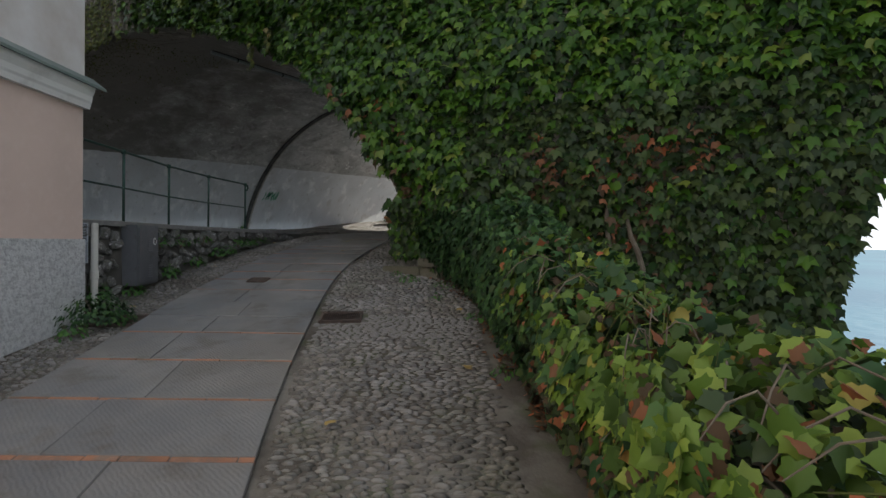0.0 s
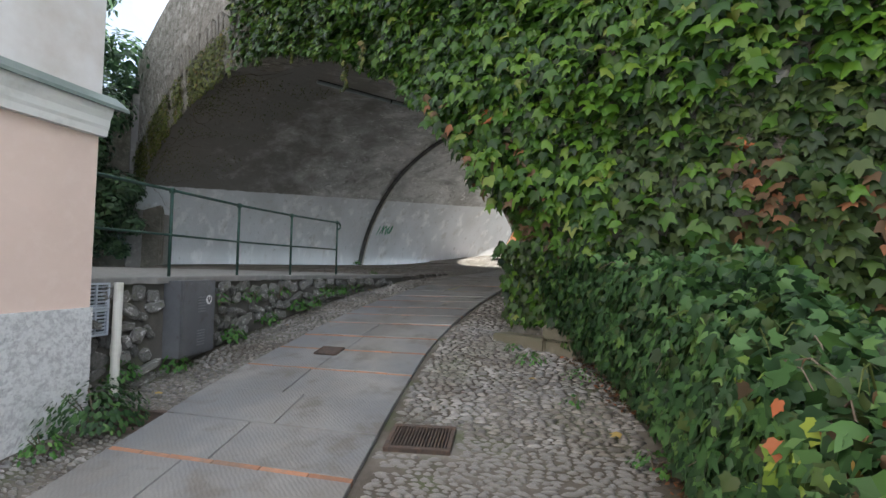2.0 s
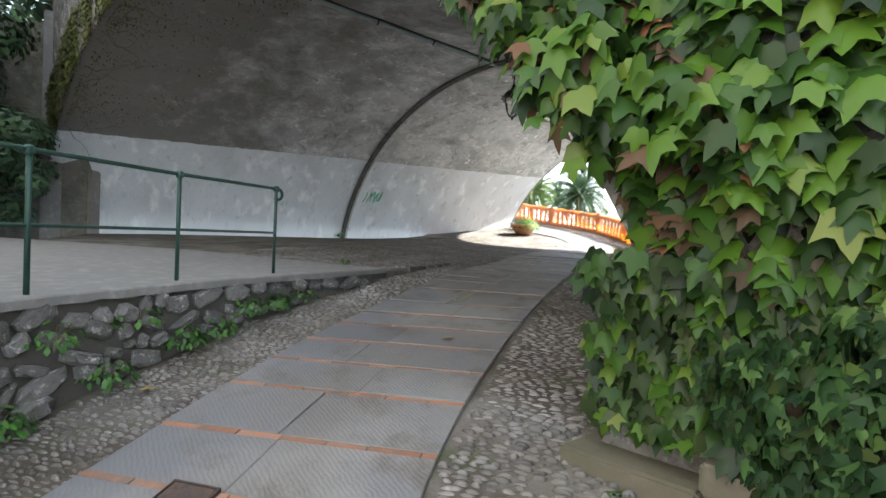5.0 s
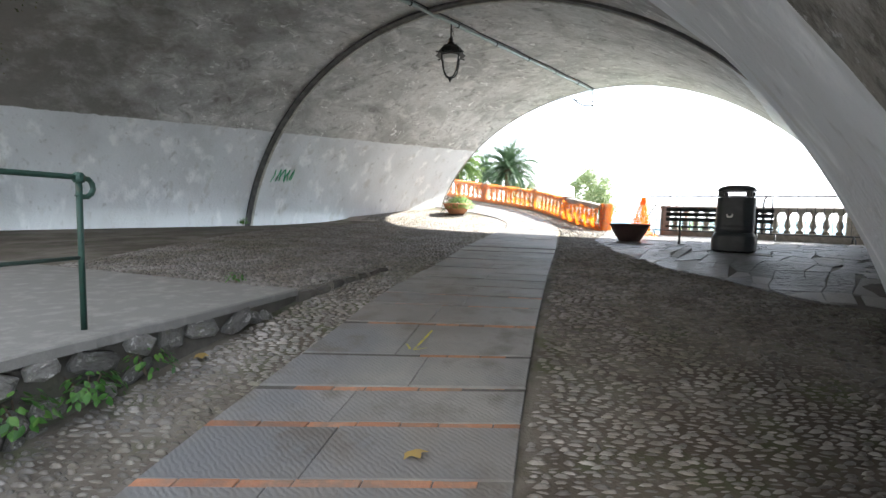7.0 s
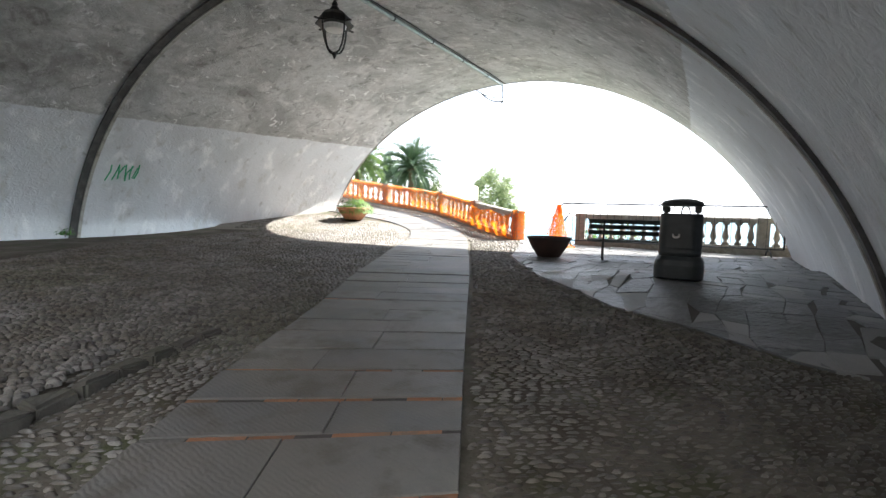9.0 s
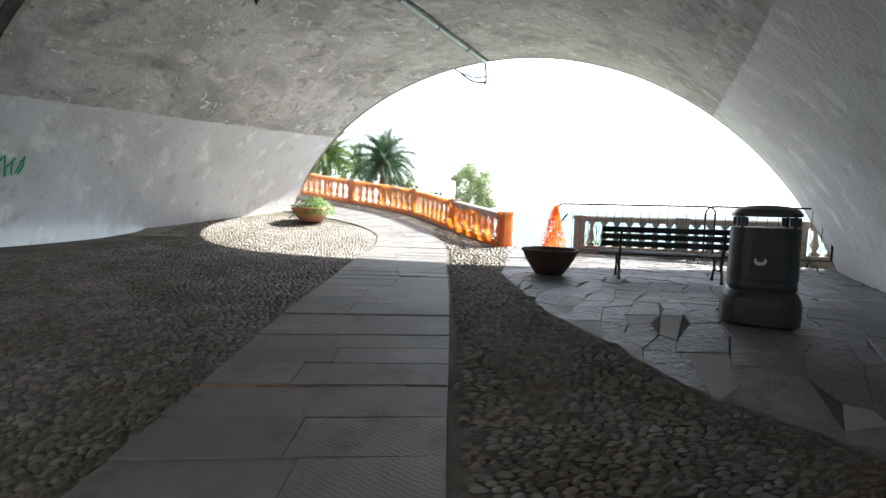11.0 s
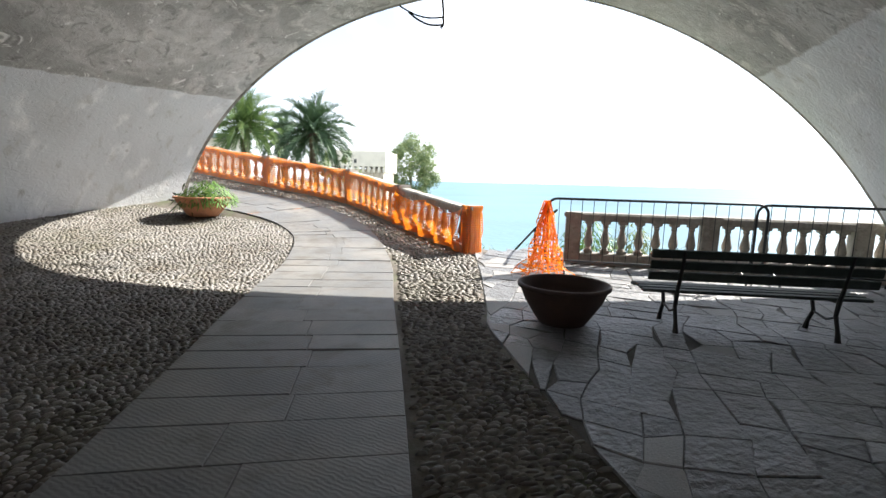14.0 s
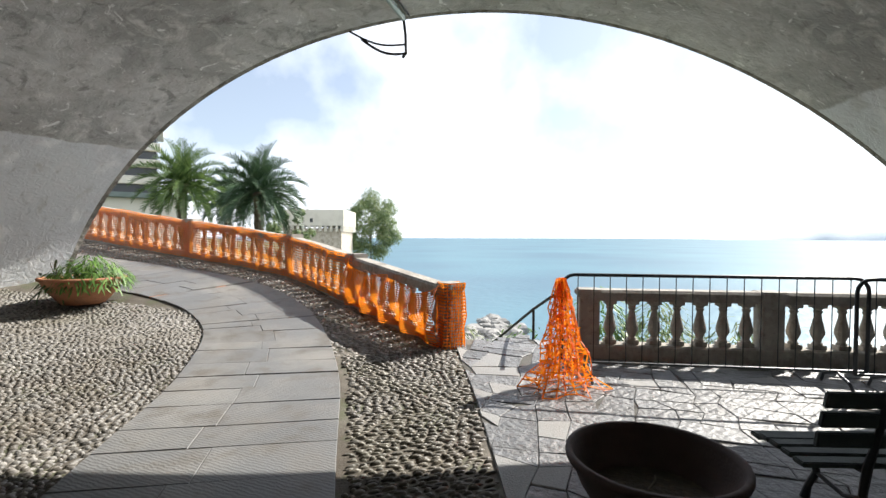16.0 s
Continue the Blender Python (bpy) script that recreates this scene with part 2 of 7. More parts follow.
# ---- mesh helpers ----
def link_mesh(name, verts, faces, mat, parent=None, label="", smooth=False):
    me = bpy.data.meshes.new(name)
    me.from_pydata([tuple(v) for v in verts], [], faces)
    me.materials.append(mat)
    if smooth:
        me.polygons.foreach_set("use_smooth", [True] * len(me.polygons))
    me.update()
    ob = new(name, me)
    if parent is not None:
        ob.parent = parent
    if label:
        ob["label"] = label
    return ob


def part(name, bm, mat, parent=None, label="", smooth=False):
    me = bpy.data.meshes.new(name)
    bmesh.ops.recalc_face_normals(bm, faces=bm.faces)
    bm.to_mesh(me)
    bm.free()
    me.materials.append(mat)
    if smooth:
        me.polygons.foreach_set("use_smooth", [True] * len(me.polygons))
    ob = new(name, me)
    if parent is not None:
        ob.parent = parent
    if label:
        ob["label"] = label
    return ob


def thing(name, m, label, category, group="", kind=""):
    ob = new(name)
    ob.empty_display_size = 0.1
    ob.matrix_world = m
    return tagged(ob, label, category, group, kind)


def box(bm, x0, y0, z0, x1, y1, z1, bevel=0.0, m=None):
    """A block, bevelled, into bm."""
    r = bmesh.ops.create_cube(bm, size=1)
    vs = r["verts"]
    mat = Matrix.Translation(((x0 + x1) / 2, (y0 + y1) / 2, (z0 + z1) / 2)) @ Matrix.Diagonal((x1 - x0, y1 - y0, z1 - z0, 1))
    bmesh.ops.transform(bm, matrix=mat, verts=vs)
    if bevel:
        es = list({e for v in vs for e in v.link_edges})
        out = bmesh.ops.bevel(bm, geom=es, offset=bevel, segments=2, affect="EDGES", clamp_overlap=True)
        vs = list({v for f in out["faces"] for v in f.verts} | {v for v in vs if v.is_valid})
    if m is not None:
        bmesh.ops.transform(bm, matrix=m, verts=[v for v in vs if v.is_valid])
    return vs


def tube(bm, pts, rad, sides=8, caps=True):
    """A round bar along points; rad is one radius or one for each point."""
    pts = [Vector(p) for p in pts]
    rad = rad if isinstance(rad, (list, tuple)) else [rad] * len(pts)
    rings = []
    side = None
    for i, p in enumerate(pts):
        d = (pts[min(i + 1, len(pts) - 1)] - pts[max(i - 1, 0)]).normalized()
        if side is None:
            side = d.orthogonal().normalized()
        else:
            side = (side - d * side.dot(d)).normalized()
        up = d.cross(side)
        rings.append([bm.verts.new(p + rad[i] * (math.cos(2 * math.pi * k / sides) * side + math.sin(2 * math.pi * k / sides) * up)) for k in range(sides)])
    for a, b in zip(rings, rings[1:]):
        for k in range(sides):
            bm.faces.new((a[k], a[(k + 1) % sides], b[(k + 1) % sides], b[k]))
    if caps:
        bm.faces.new(rings[0][::-1])
        bm.faces.new(rings[-1])
    return rings


def lathe(bm, profile, sides=16, square=(), at=(0, 0, 0)):
    """Turns (radius, height) pairs about the upright axis; closed top and bottom."""
    rings = []
    for r, h in profile:
        rings.append([bm.verts.new((at[0] + r * math.cos(2 * math.pi * k / sides), at[1] + r * math.sin(2 * math.pi * k / sides), at[2] + h)) for k in range(sides)])
    for a, b in zip(rings, rings[1:]):
        for k in range(sides):
            bm.faces.new((a[k], a[(k + 1) % sides], b[(k + 1) % sides], b[k]))
    bm.faces.new(rings[0][::-1])
    bm.faces.new(rings[-1])


# ---- ground sheets ----
def strip_sheet(name, rows, mat, label, category, lift=0.0, height=ground, kind="structure"):
    """A sheet of ground: rows of (x, y) points of equal count, laid on the height function."""
    verts, faces = [], []
    n = len(rows[0])
    for r in rows:
        for x, y in r:
            verts.append((x, y, height(x, y) + lift))
    for i in range(len(rows) - 1):
        for j in range(n - 1):
            a = i * n + j
            faces.append((a, a + 1, a + n + 1, a + n))
    return tagged(link_mesh(name, verts, faces, mat), label, category, kind=kind)


def ys(a, b, step):
    return np.linspace(a, b, max(2, int(round((b - a) / step)) + 1))


def lerp(a, b, t):
    return a + (b - a) * t


# the street bed under slabs and cobbles, from the building and the terrace wall to the parapet and the sea edge
def street_left(y):
    if y < 4.72:
        return -4.5
    if y < 11.7:
        return along(WALL_LINE, y) - 0.15
    return float(np.interp(y, [11.7, 11.9, 16, 24, 27, 29, 31, 40], [-3.65, -12, -14.5, -7, -5.5, -9, -14, -22]))


def street_right(y):
    return float(np.interp(y, [-9, 5, 6.5, 7.9, 8.6, 16, 19.4, 22, 22.5, 23.4, 26, 28, 30.06, 32, 40], [1.5, 1.2, 0.9, 0.6, 6.0, 10.5, 10.0, 5.6, 5.0, 3.2, 2.4, 1.4, -0.9, -3.7, -14.0]))


bed = [[(lerp(street_left(y), street_right(y), k / 30), y) for k in range(31)] for y in ys(-9, 40, 0.35)]
strip_sheet("street", bed, M_SOIL, "earth and mortar bed of the cobbled street", "street", lift=-0.021, height=lambda x, y: street(y))


# ---- the vault ----
Z_BASE, Z_CROWN, S_EXIT, S_RIB = 2.15, 7.45, 20.6, 12.2


def s_entry(w):
    return 5.85 + 0.18 * (w + 5.3)


def swell(z):
    """How far the old wall swells forward beside the arch, 0 to 1."""
    return ease((z - 1.9) / 1.1) * (1 - ease((z - 4.2) / 2.2))


def s_face(w, z):
    """Front of the entrance wall, which bulges to the right of the opening."""
    side = ease((w + 9.0) / 2.0) * (1 - ease((w + 3.6) / 4.0))
    return s_entry(w) - 0.34 * swell(z) * side


def flare(z, th):
    """The opening's right edge opens out towards the street."""
    if th > math.pi / 2:
        return Vector((0, 0, 0))
    g = swell(z)
    return Vector((RX, RY, 0)) * (0.33 * g) + Vector((UX, UY, 0)) * (-0.281 * g)


def vault(s, th, grow=0.0):
    """A point of the vault's cross-section at s; th goes from 0 (right foot) to pi (left foot)."""
    c, hw, h = -13.2 + (s - S_RIB) * 0.08, 8.15 - (s - S_RIB) * 0.05, Z_CROWN - Z_BASE
    if th < math.pi / 2:
        hw += 0.34 * min(1.0, max(0.0, (9.5 - s) / 3.5)) - 0.13 * ease((s - 16.5) / 4.0)
    ze = h * math.sin(th)
    big = (hw * hw + h * h) / (2 * h)
    xc = math.sqrt(max(0.0, big * big - (ze + big - h) ** 2))
    part_e = float(np.interp(s, [5.5, 9.0, 12.2, 16.0, 20.6], [0.12, 0.32, 0.5, 0.3, 0.0])) if th < math.pi / 2 else 0.5
    x = (hw * abs(math.cos(th)) * part_e + xc * (1 - part_e)) * (1 if th < math.pi / 2 else -1)
    return T(s, c + x + grow * math.cos(th), Z_BASE + ze + grow * math.sin(th))


def entry_line(th, grow=0.0, back=0.0):
    s = 5.0
    for _ in range(8):
        p = vault(s, th, grow)
        s = s_entry(p[0] * RX + p[1] * RY) + back
    return vault(s, th, grow)


def entry_point(th, *rest):
    p = Vector(entry_line(th, *rest))
    return p + flare(p.z, th)


def vault_material():
    m = material("vault_plaster", (0.55, 0.545, 0.54), 0.9, tones=[((0.44, 0.435, 0.42), 4.2, 0.45, 0.6, 0.8), ((0.31, 0.305, 0.295), 0.5, 0.42, 0.60, 0.85), ((0.66, 0.65, 0.63), 1.7, 0.54, 0.66, 0.8), ((0.17, 0.165, 0.155), 2.3, 0.56, 0.68, 0.7), ((0.20, 0.195, 0.185), 9.0, 0.60, 0.70, 0.6), ((0.80, 0.80, 0.79), 3.6, 0.62, 0.67, 0.9)], bump=0.5, bump_scale=9, bump_dist=0.03)
    n, l = m.node_tree.nodes, m.node_tree.links
    p = n["Principled BSDF"]
    raw = p.inputs["Base Color"].links[0].from_socket
    # the coat was spread by hand: swirled marks
    for q in [q for q in n if q.bl_idname == "ShaderNodeTexNoise"]:
        q.inputs["Distortion"].default_value = 1.3
    ge = n.new("ShaderNodeNewGeometry")
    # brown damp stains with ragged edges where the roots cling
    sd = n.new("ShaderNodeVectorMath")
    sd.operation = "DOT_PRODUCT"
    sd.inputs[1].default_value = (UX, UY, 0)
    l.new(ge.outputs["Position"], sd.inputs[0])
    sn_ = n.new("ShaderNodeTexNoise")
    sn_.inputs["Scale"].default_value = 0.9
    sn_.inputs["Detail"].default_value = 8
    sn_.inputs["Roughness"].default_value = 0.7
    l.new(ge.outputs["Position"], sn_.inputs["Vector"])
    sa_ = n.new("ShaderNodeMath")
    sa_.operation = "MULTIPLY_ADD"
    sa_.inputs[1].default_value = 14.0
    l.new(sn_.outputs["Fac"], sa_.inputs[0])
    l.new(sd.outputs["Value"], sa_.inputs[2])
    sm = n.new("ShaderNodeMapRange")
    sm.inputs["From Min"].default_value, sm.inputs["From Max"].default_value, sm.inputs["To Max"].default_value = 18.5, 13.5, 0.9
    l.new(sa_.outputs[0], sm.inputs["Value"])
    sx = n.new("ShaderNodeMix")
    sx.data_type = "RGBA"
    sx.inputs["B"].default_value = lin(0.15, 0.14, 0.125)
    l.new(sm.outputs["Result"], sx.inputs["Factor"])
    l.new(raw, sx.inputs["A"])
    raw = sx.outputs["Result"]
    # the painted coat ends at an edge that climbs a little along the tunnel
    dot = n.new("ShaderNodeVectorMath")
    dot.operation = "DOT_PRODUCT"
    dot.inputs[1].default_value = (-0.028 * UX, -0.028 * UY, 1.0)
    l.new(ge.outputs["Position"], dot.inputs[0])
    no = n.new("ShaderNodeTexNoise")
    no.inputs["Scale"].default_value = 3.0
    no.inputs["Detail"].default_value = 6
    l.new(ge.outputs["Position"], no.inputs["Vector"])
    ad = n.new("ShaderNodeMath")
    ad.operation = "MULTIPLY_ADD"
    ad.inputs[1].default_value = 0.10
    l.new(no.outputs["Fac"], ad.inputs[0])
    l.new(dot.outputs["Value"], ad.inputs[2])
    mr = n.new("ShaderNodeMapRange")
    mr.inputs["From Min"].default_value, mr.inputs["From Max"].default_value = 5.10, 5.12
    l.new(ad.outputs[0], mr.inputs["Value"])
    # the paint itself: pale grey, with streaks, scuffs and bare patches
    mp = n.new("ShaderNodeMapping")
    mp.inputs["Scale"].default_value = (1.2, 1.2, 0.16)
    l.new(ge.outputs["Position"], mp.inputs["Vector"])
    paint = None
    cur = n.new("ShaderNodeRGB")
    cur.outputs[0].default_value = lin(0.65, 0.67, 0.695)
    paint = cur.outputs[0]
    for tone, scale, lo, hi, amt in (((0.55, 0.565, 0.58), 0.9, 0.42, 0.64, 0.8), ((0.84, 0.85, 0.86), 2.1, 0.56, 0.68, 0.8), ((0.50, 0.50, 0.49), 2.7, 0.60, 0.70, 0.7), ((0.36, 0.36, 0.36), 6.0, 0.62, 0.73, 0.6)):
        tx = n.new("ShaderNodeTexNoise")
        tx.inputs["Scale"].default_value = scale
        tx.inputs["Detail"].default_value = 7
        l.new(mp.outputs["Vector"], tx.inputs["Vector"])
        r2 = n.new("ShaderNodeMapRange")
        r2.inputs["From Min"].default_value, r2.inputs["From Max"].default_value, r2.inputs["To Max"].default_value = lo, hi, amt
        l.new(tx.outputs["Fac"], r2.inputs["Value"])
        mx = n.new("ShaderNodeMix")
        mx.data_type = "RGBA"
        mx.inputs["B"].default_value = lin(*tone)
        l.new(r2.outputs["Result"], mx.inputs["Factor"])
        l.new(paint, mx.inputs["A"])
        paint = mx.outputs["Result"]
    mx = n.new("ShaderNodeMix")
    mx.data_type = "RGBA"
    l.new(mr.outputs["Result"], mx.inputs["Factor"])
    l.new(paint, mx.inputs["A"])
    l.new(raw, mx.inputs["B"])
    l.new(mx.outputs["Result"], p.inputs["Base Color"])
    return m


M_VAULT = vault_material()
NTH = 72
rows_in, rows_out = [], []
for i in range(41):
    k = i / 40
    row, row2 = [], []
    for j in range(NTH + 1):
        th = math.pi * j / NTH
        a = Vector(entry_line(th, 0, 0.0))
        sa = a.x * UX + a.y * UY
        s = lerp(sa, S_EXIT, k)
        fl = flare(a.z, th) * max(0.0, 1 - 7 * k)
        row.append(Vector(vault(s, th)) + fl)
        row2.append(Vector(vault(max(s, sa + 0.16), th, 0.5)) + fl)
    rows_in.append(row)
    rows_out.append(row2)
vv = [p for r in rows_in for p in r]
off = len(vv)
vv += [p for r in rows_out for p in r]
ff = []
n1 = NTH + 1
for i in range(40):
    for j in range(NTH):
        a = i * n1 + j
        ff.append((a, a + n1, a + n1 + 1, a + 1))
        ff.append((off + a, off + a + 1, off + a + n1 + 1, off + a + n1))
for i in range(40):
    for j in (0, NTH):
        a, b = i * n1 + j, (i + 1) * n1 + j
        ff.append((a, off + a, off + b, b) if j == 0 else (a, b, off + b, off + a))
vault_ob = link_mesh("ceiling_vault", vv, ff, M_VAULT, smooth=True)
vault_ob.data.materials.append(M_FACADE)
for i in range(2):
    for j in range(34):
        vault_ob.data.polygons[(i * NTH + j) * 2].material_index = 1
tagged(vault_ob, "stained grey plaster barrel vault with pale painted lower walls", "vault", kind="structure")


# ---- faces of the bridge ----
def top_of(w):
    return float(np.interp(w, [-24.5, -23.2, -21.5, -19, -16, -13, 3], [5.0, 8.0, 10.2, 11.2, 11.8, 12.0, 12.0]))


def face_wall(name, place, thick, left_w, right_w, label):
    """A wall pierced by the arch. place(th) gives the rim; the outside follows the outline. thick: along the tunnel."""
    verts, faces = [], []
    cols = []
    for j in range(NTH + 1):
        th = math.pi * j / NTH
        p = Vector(place(th))
        w = p.x * RX + p.y * RY
        ow = lerp(w, left_w if th > math.pi / 2 else right_w, abs(math.cos(th)) ** 1.5)
        if j in (0, NTH):
            oz = p.z
        else:
            oz = p.z + (top_of(ow) - p.z) * min(1.0, math.sin(th) * 1.6)
        cols.append((p, ow, max(oz, p.z + 0.0)))
    rings = 7
    def pt(j, k, d):
        p, ow, oz = cols[j]
        w = p.x * RX + p.y * RY
        ww, zz = lerp(w, ow, k / rings), lerp(p.z, oz, k / rings)
        s0 = (s_face(ww, zz) if left_w < -22 else S_EXIT) + d
        return T(s0, ww, zz)
    for d in (0.0, thick):
        for j in range(NTH + 1):
            for k in range(rings + 1):
                verts.append(pt(j, k, d))
    m = (NTH + 1) * (rings + 1)
    for j in range(NTH):
        for k in range(rings):
            a = j * (rings + 1) + k
            b = a + rings + 1
            faces.append((a, b, b + 1, a + 1))
            faces.append((m + a, m + a + 1, m + b + 1, m + b))
        a = j * (rings + 1) + rings
        faces.append((a, a + rings + 1, m + a + rings + 1, m + a))
        if left_w > -22:
            a = j * (rings + 1)
            faces.append((a, m + a, m + a + rings + 1, a + rings + 1))
    # feet reach into the ground
    return tagged(link_mesh(name, verts, faces, M_FACADE), label, "wall", kind="structure")


face_wall("wall_entrance", lambda th: entry_point(th), 0.45, -23.0, 1.25, "old masonry bridge wall around the arch, overgrown with creeper")
face_wall("wall_exit", lambda th: vault(S_EXIT, th), 0.10, -21.6, 1.25, "masonry face of the bridge on the sea side")


def footing(name, w0, w1, s_of, thick, z0, z1, label):
    """A straight wall piece between two w values, in the line of a bridge face."""
    v = []
    for z in (z0, z1):
        for d in (0.0, thick):
            v += [T(s_of(w0) + d, w0, z), T(s_of(w1) + d, w1, z)]
    f = [(0, 1, 5, 4), (2, 6, 7, 3), (0, 4, 6, 2), (1, 3, 7, 5), (4, 5, 7, 6), (0, 2, 3, 1)]
    return tagged(link_mesh(name, v, f, M_FACADE), label, "wall", kind="structure")


footing("wall_entrance_foot", -5.2, 1.25, s_entry, 0.45, -6.0, 2.16, "masonry foot of the bridge wall beside the arch")
footing("wall_exit_foot", -4.9, 1.25, lambda w: S_EXIT, 0.10, 0.3, 2.16, "masonry foot of the bridge wall on the sea side")
# flank and deck close the bridge above and beside the vault
v = []
for w0, w1 in ((1.26, 4.6), (0.9, 0.9)):
    for w, z in ((w0, -8), (w0, 1.6), (w1, 12)):
        v += [T(s_entry(w), w, z), T(S_EXIT, w, z)]
tagged(link_mesh("wall_flank", v, [(0, 1, 3, 2), (2, 3, 5, 4), (6, 8, 9, 7), (8, 10, 11, 9), (0, 2, 8, 6), (2, 4, 10, 8), (1, 7, 9, 3), (3, 9, 11, 5), (4, 5, 11, 10)], M_FACADE), "masonry flank of the bridge towards the sea", "wall", kind="structure")
v = []
for z in (11.4, 11.9):
    v += [T(s_entry(-16) + 0.1, -16, z), T(s_entry(1.2) + 0.1, 1.2, z), T(S_EXIT - 0.1, 1.2, z), T(S_EXIT - 0.1, -16, z)]
tagged(link_mesh("bridge_deck", v, [(0, 3, 2, 1), (4, 5, 6, 7), (0, 1, 5, 4), (1, 2, 6, 5), (2, 3, 7, 6), (3, 0, 4, 7)], M_FACADE), "masonry deck of the bridge above the vault", "deck", kind="structure")

# ---- dark rib across the vault and its pale edge ----
M_RIB = material("dark_joint_band", (0.06, 0.06, 0.06), 0.85, tones=[((0.12, 0.12, 0.115), 4, 0.45, 0.65, 0.7)], bump=0.4)
M_RIBEDGE = material("pale_joint_edge", (0.40, 0.39, 0.35), 0.85, tones=[((0.22, 0.21, 0.19), 5, 0.45, 0.65, 0.8)], bump=0.4)


def arch_band(name, s0, s1, depth, mat, label, a0=0.0, a1=math.pi):
    v, f = [], []
    n = 64
    for i in range(n + 1):
        th = lerp(a0, a1, i / n)
        for s, g in ((s0, 0.02), (s0, -depth), (s1, -depth), (s1, 0.02)):
            v.append(vault(s, th, g))
    for i in range(n):
        for k in range(4):
            a, b = i * 4 + k, i * 4 + (k + 1) % 4
            f.append((a, b, b + 4, a + 4))
    return tagged(link_mesh(name, v, f, mat), label, "rib", kind="structure")


arch_band("trim_rib", S_RIB - 0.08, S_RIB + 0.08, 0.05, M_RIB, "dark joint band running over the vault")
arch_band("trim_rib_edge", S_RIB + 0.085, S_RIB + 0.155, 0.065, M_RIBEDGE, "pale mortar edge beside the joint band")

# ---- terrace ----
def terrace_left(y):
    return float(np.interp(y, [4.7, 6, 9, 12, 14], [-16, -20, -20, -15, -14]))


rows = []
for y in ys(4.75, 13.2, 0.35):
    r = along(WALL_LINE, y) - 0.12 if y < 11.7 else -3.62 - (y - 11.7) * 3.2
    rows.append([(lerp(terrace_left(y), r, k / 16), y) for k in range(17)])
strip_sheet("terrace_floor", rows, M_CONCRETE_FLOOR, "worn grey concrete terrace beside the ramp", "terrace", lift=0.004, height=lambda x, y: TERRACE + 0.0)

# ---- building beside the street ----
house = thing("house", pose(-4.1, 4.72, 0), "beige-pink plastered house with grey roughcast base and cornice", "house")


def wall_block(name, x0, y0, z0, x1, y1, z1, mat, label=""):
    bm = bmesh.new()
    box(bm, x0, y0, z0, x1, y1, z1, 0.0)
    return part(name, bm, mat, house, label)


# depth and height out of sight are added to hold skylight off the vault
wall_block("base_wall", -20, -14, -2.5, 0.03, 0.0, 1.95, M_ROUGHCAST, "grey roughcast base")
wall_block("wall", -20, -14, 1.95, 0.0, -0.004, 3.55, M_PINK, "beige-pink plaster wall")
wall_block("upper_wall", -20, -14, 3.80, 0.02, -0.008, 14.0, M_UPPER, "pale grey plaster upper wall")
bm = bmesh.new()
prof = [(0.0, 3.53), (0.06, 3.53), (0.07, 3.59), (0.085, 3.62), (0.09, 3.68), (0.115, 3.73), (0.13, 3.79), (0.0, 3.81)]
a = [bm.verts.new((x, -14, z)) for x, z in prof]
b = [bm.verts.new((x, 0.03, z)) for x, z in prof]
for i in range(len(prof)):
    bm.faces.new((a[i], a[(i + 1) % len(prof)], b[(i + 1) % len(prof)], b[i]))
bm.faces.new(a[::-1])
bm.faces.new(b)
part("cornice", bm, M_CORNICE, house, "white moulded cornice")
bm = bmesh.new()
prof = [(0.0, 3.94), (0.165, 3.815), (0.175, 3.78), (0.165, 3.78), (0.155, 3.80), (0.0, 3.82)]
a = [bm.verts.new((x, -14, z)) for x, z in prof]
b = [bm.verts.new((x, 0.16, z)) for x, z in prof]
for i in range(len(prof)):
    bm.faces.new((a[i], a[(i + 1) % len(prof)], b[(i + 1) % len(prof)], b[i]))
bm.faces.new(a[::-1])
bm.faces.new(b)
part("flashing", bm, M_FLASHING, house, "grey-green sheet metal flashing")
bm = bmesh.new()
box(bm, 0.02, -0.62, 4.62, 0.12, -0.56, 4.65, 0.004)
part("wall_hook", bm, M_IRON, house, "small iron hook")

# ---- parapet wall with the hedge ----
M_PARAPET = material("mossy_parapet", (0.135, 0.115, 0.082), 0.9, tones=[((0.20, 0.178, 0.135), 2.2, 0.5, 0.66, 0.8), ((0.09, 0.09, 0.05), 1.5, 0.45, 0.65, 0.8)], bump=0.6, bump_scale=18, bump_dist=0.02)
v, f = [], []
hy = list(ys(-9, 7.4, 0.4))
for y in hy:
    x, z = along(HEDGE_LINE, y), street(y)
    v += [(x, y, z - 0.3), (x + 0.03, y, z + 0.78), (x + 0.06, y, z + 0.82), (x + 0.40, y, z + 0.82), (x + 0.44, y, z - 6)]
for i in range(len(hy) - 1):
    for k in range(4):
        a = i * 5 + k
        f.append((a, a + 5, a + 6, a + 1))
tagged(link_mesh("wall_parapet", v, f, M_PARAPET), "low mossy parapet wall along the cobbles", "wall", kind="structure")

# ---- block added out of sight to keep the street in shade ----
bm = bmesh.new()
box(bm, 8.2, -2.4, -8, 14, 5.9, 11.5, 0.02)
part("neighbour_house", bm, M_UPPER)
tagged(bpy.data.objects["neighbour_house"], "unseen pale block added to shade the street", "house", kind="structure")

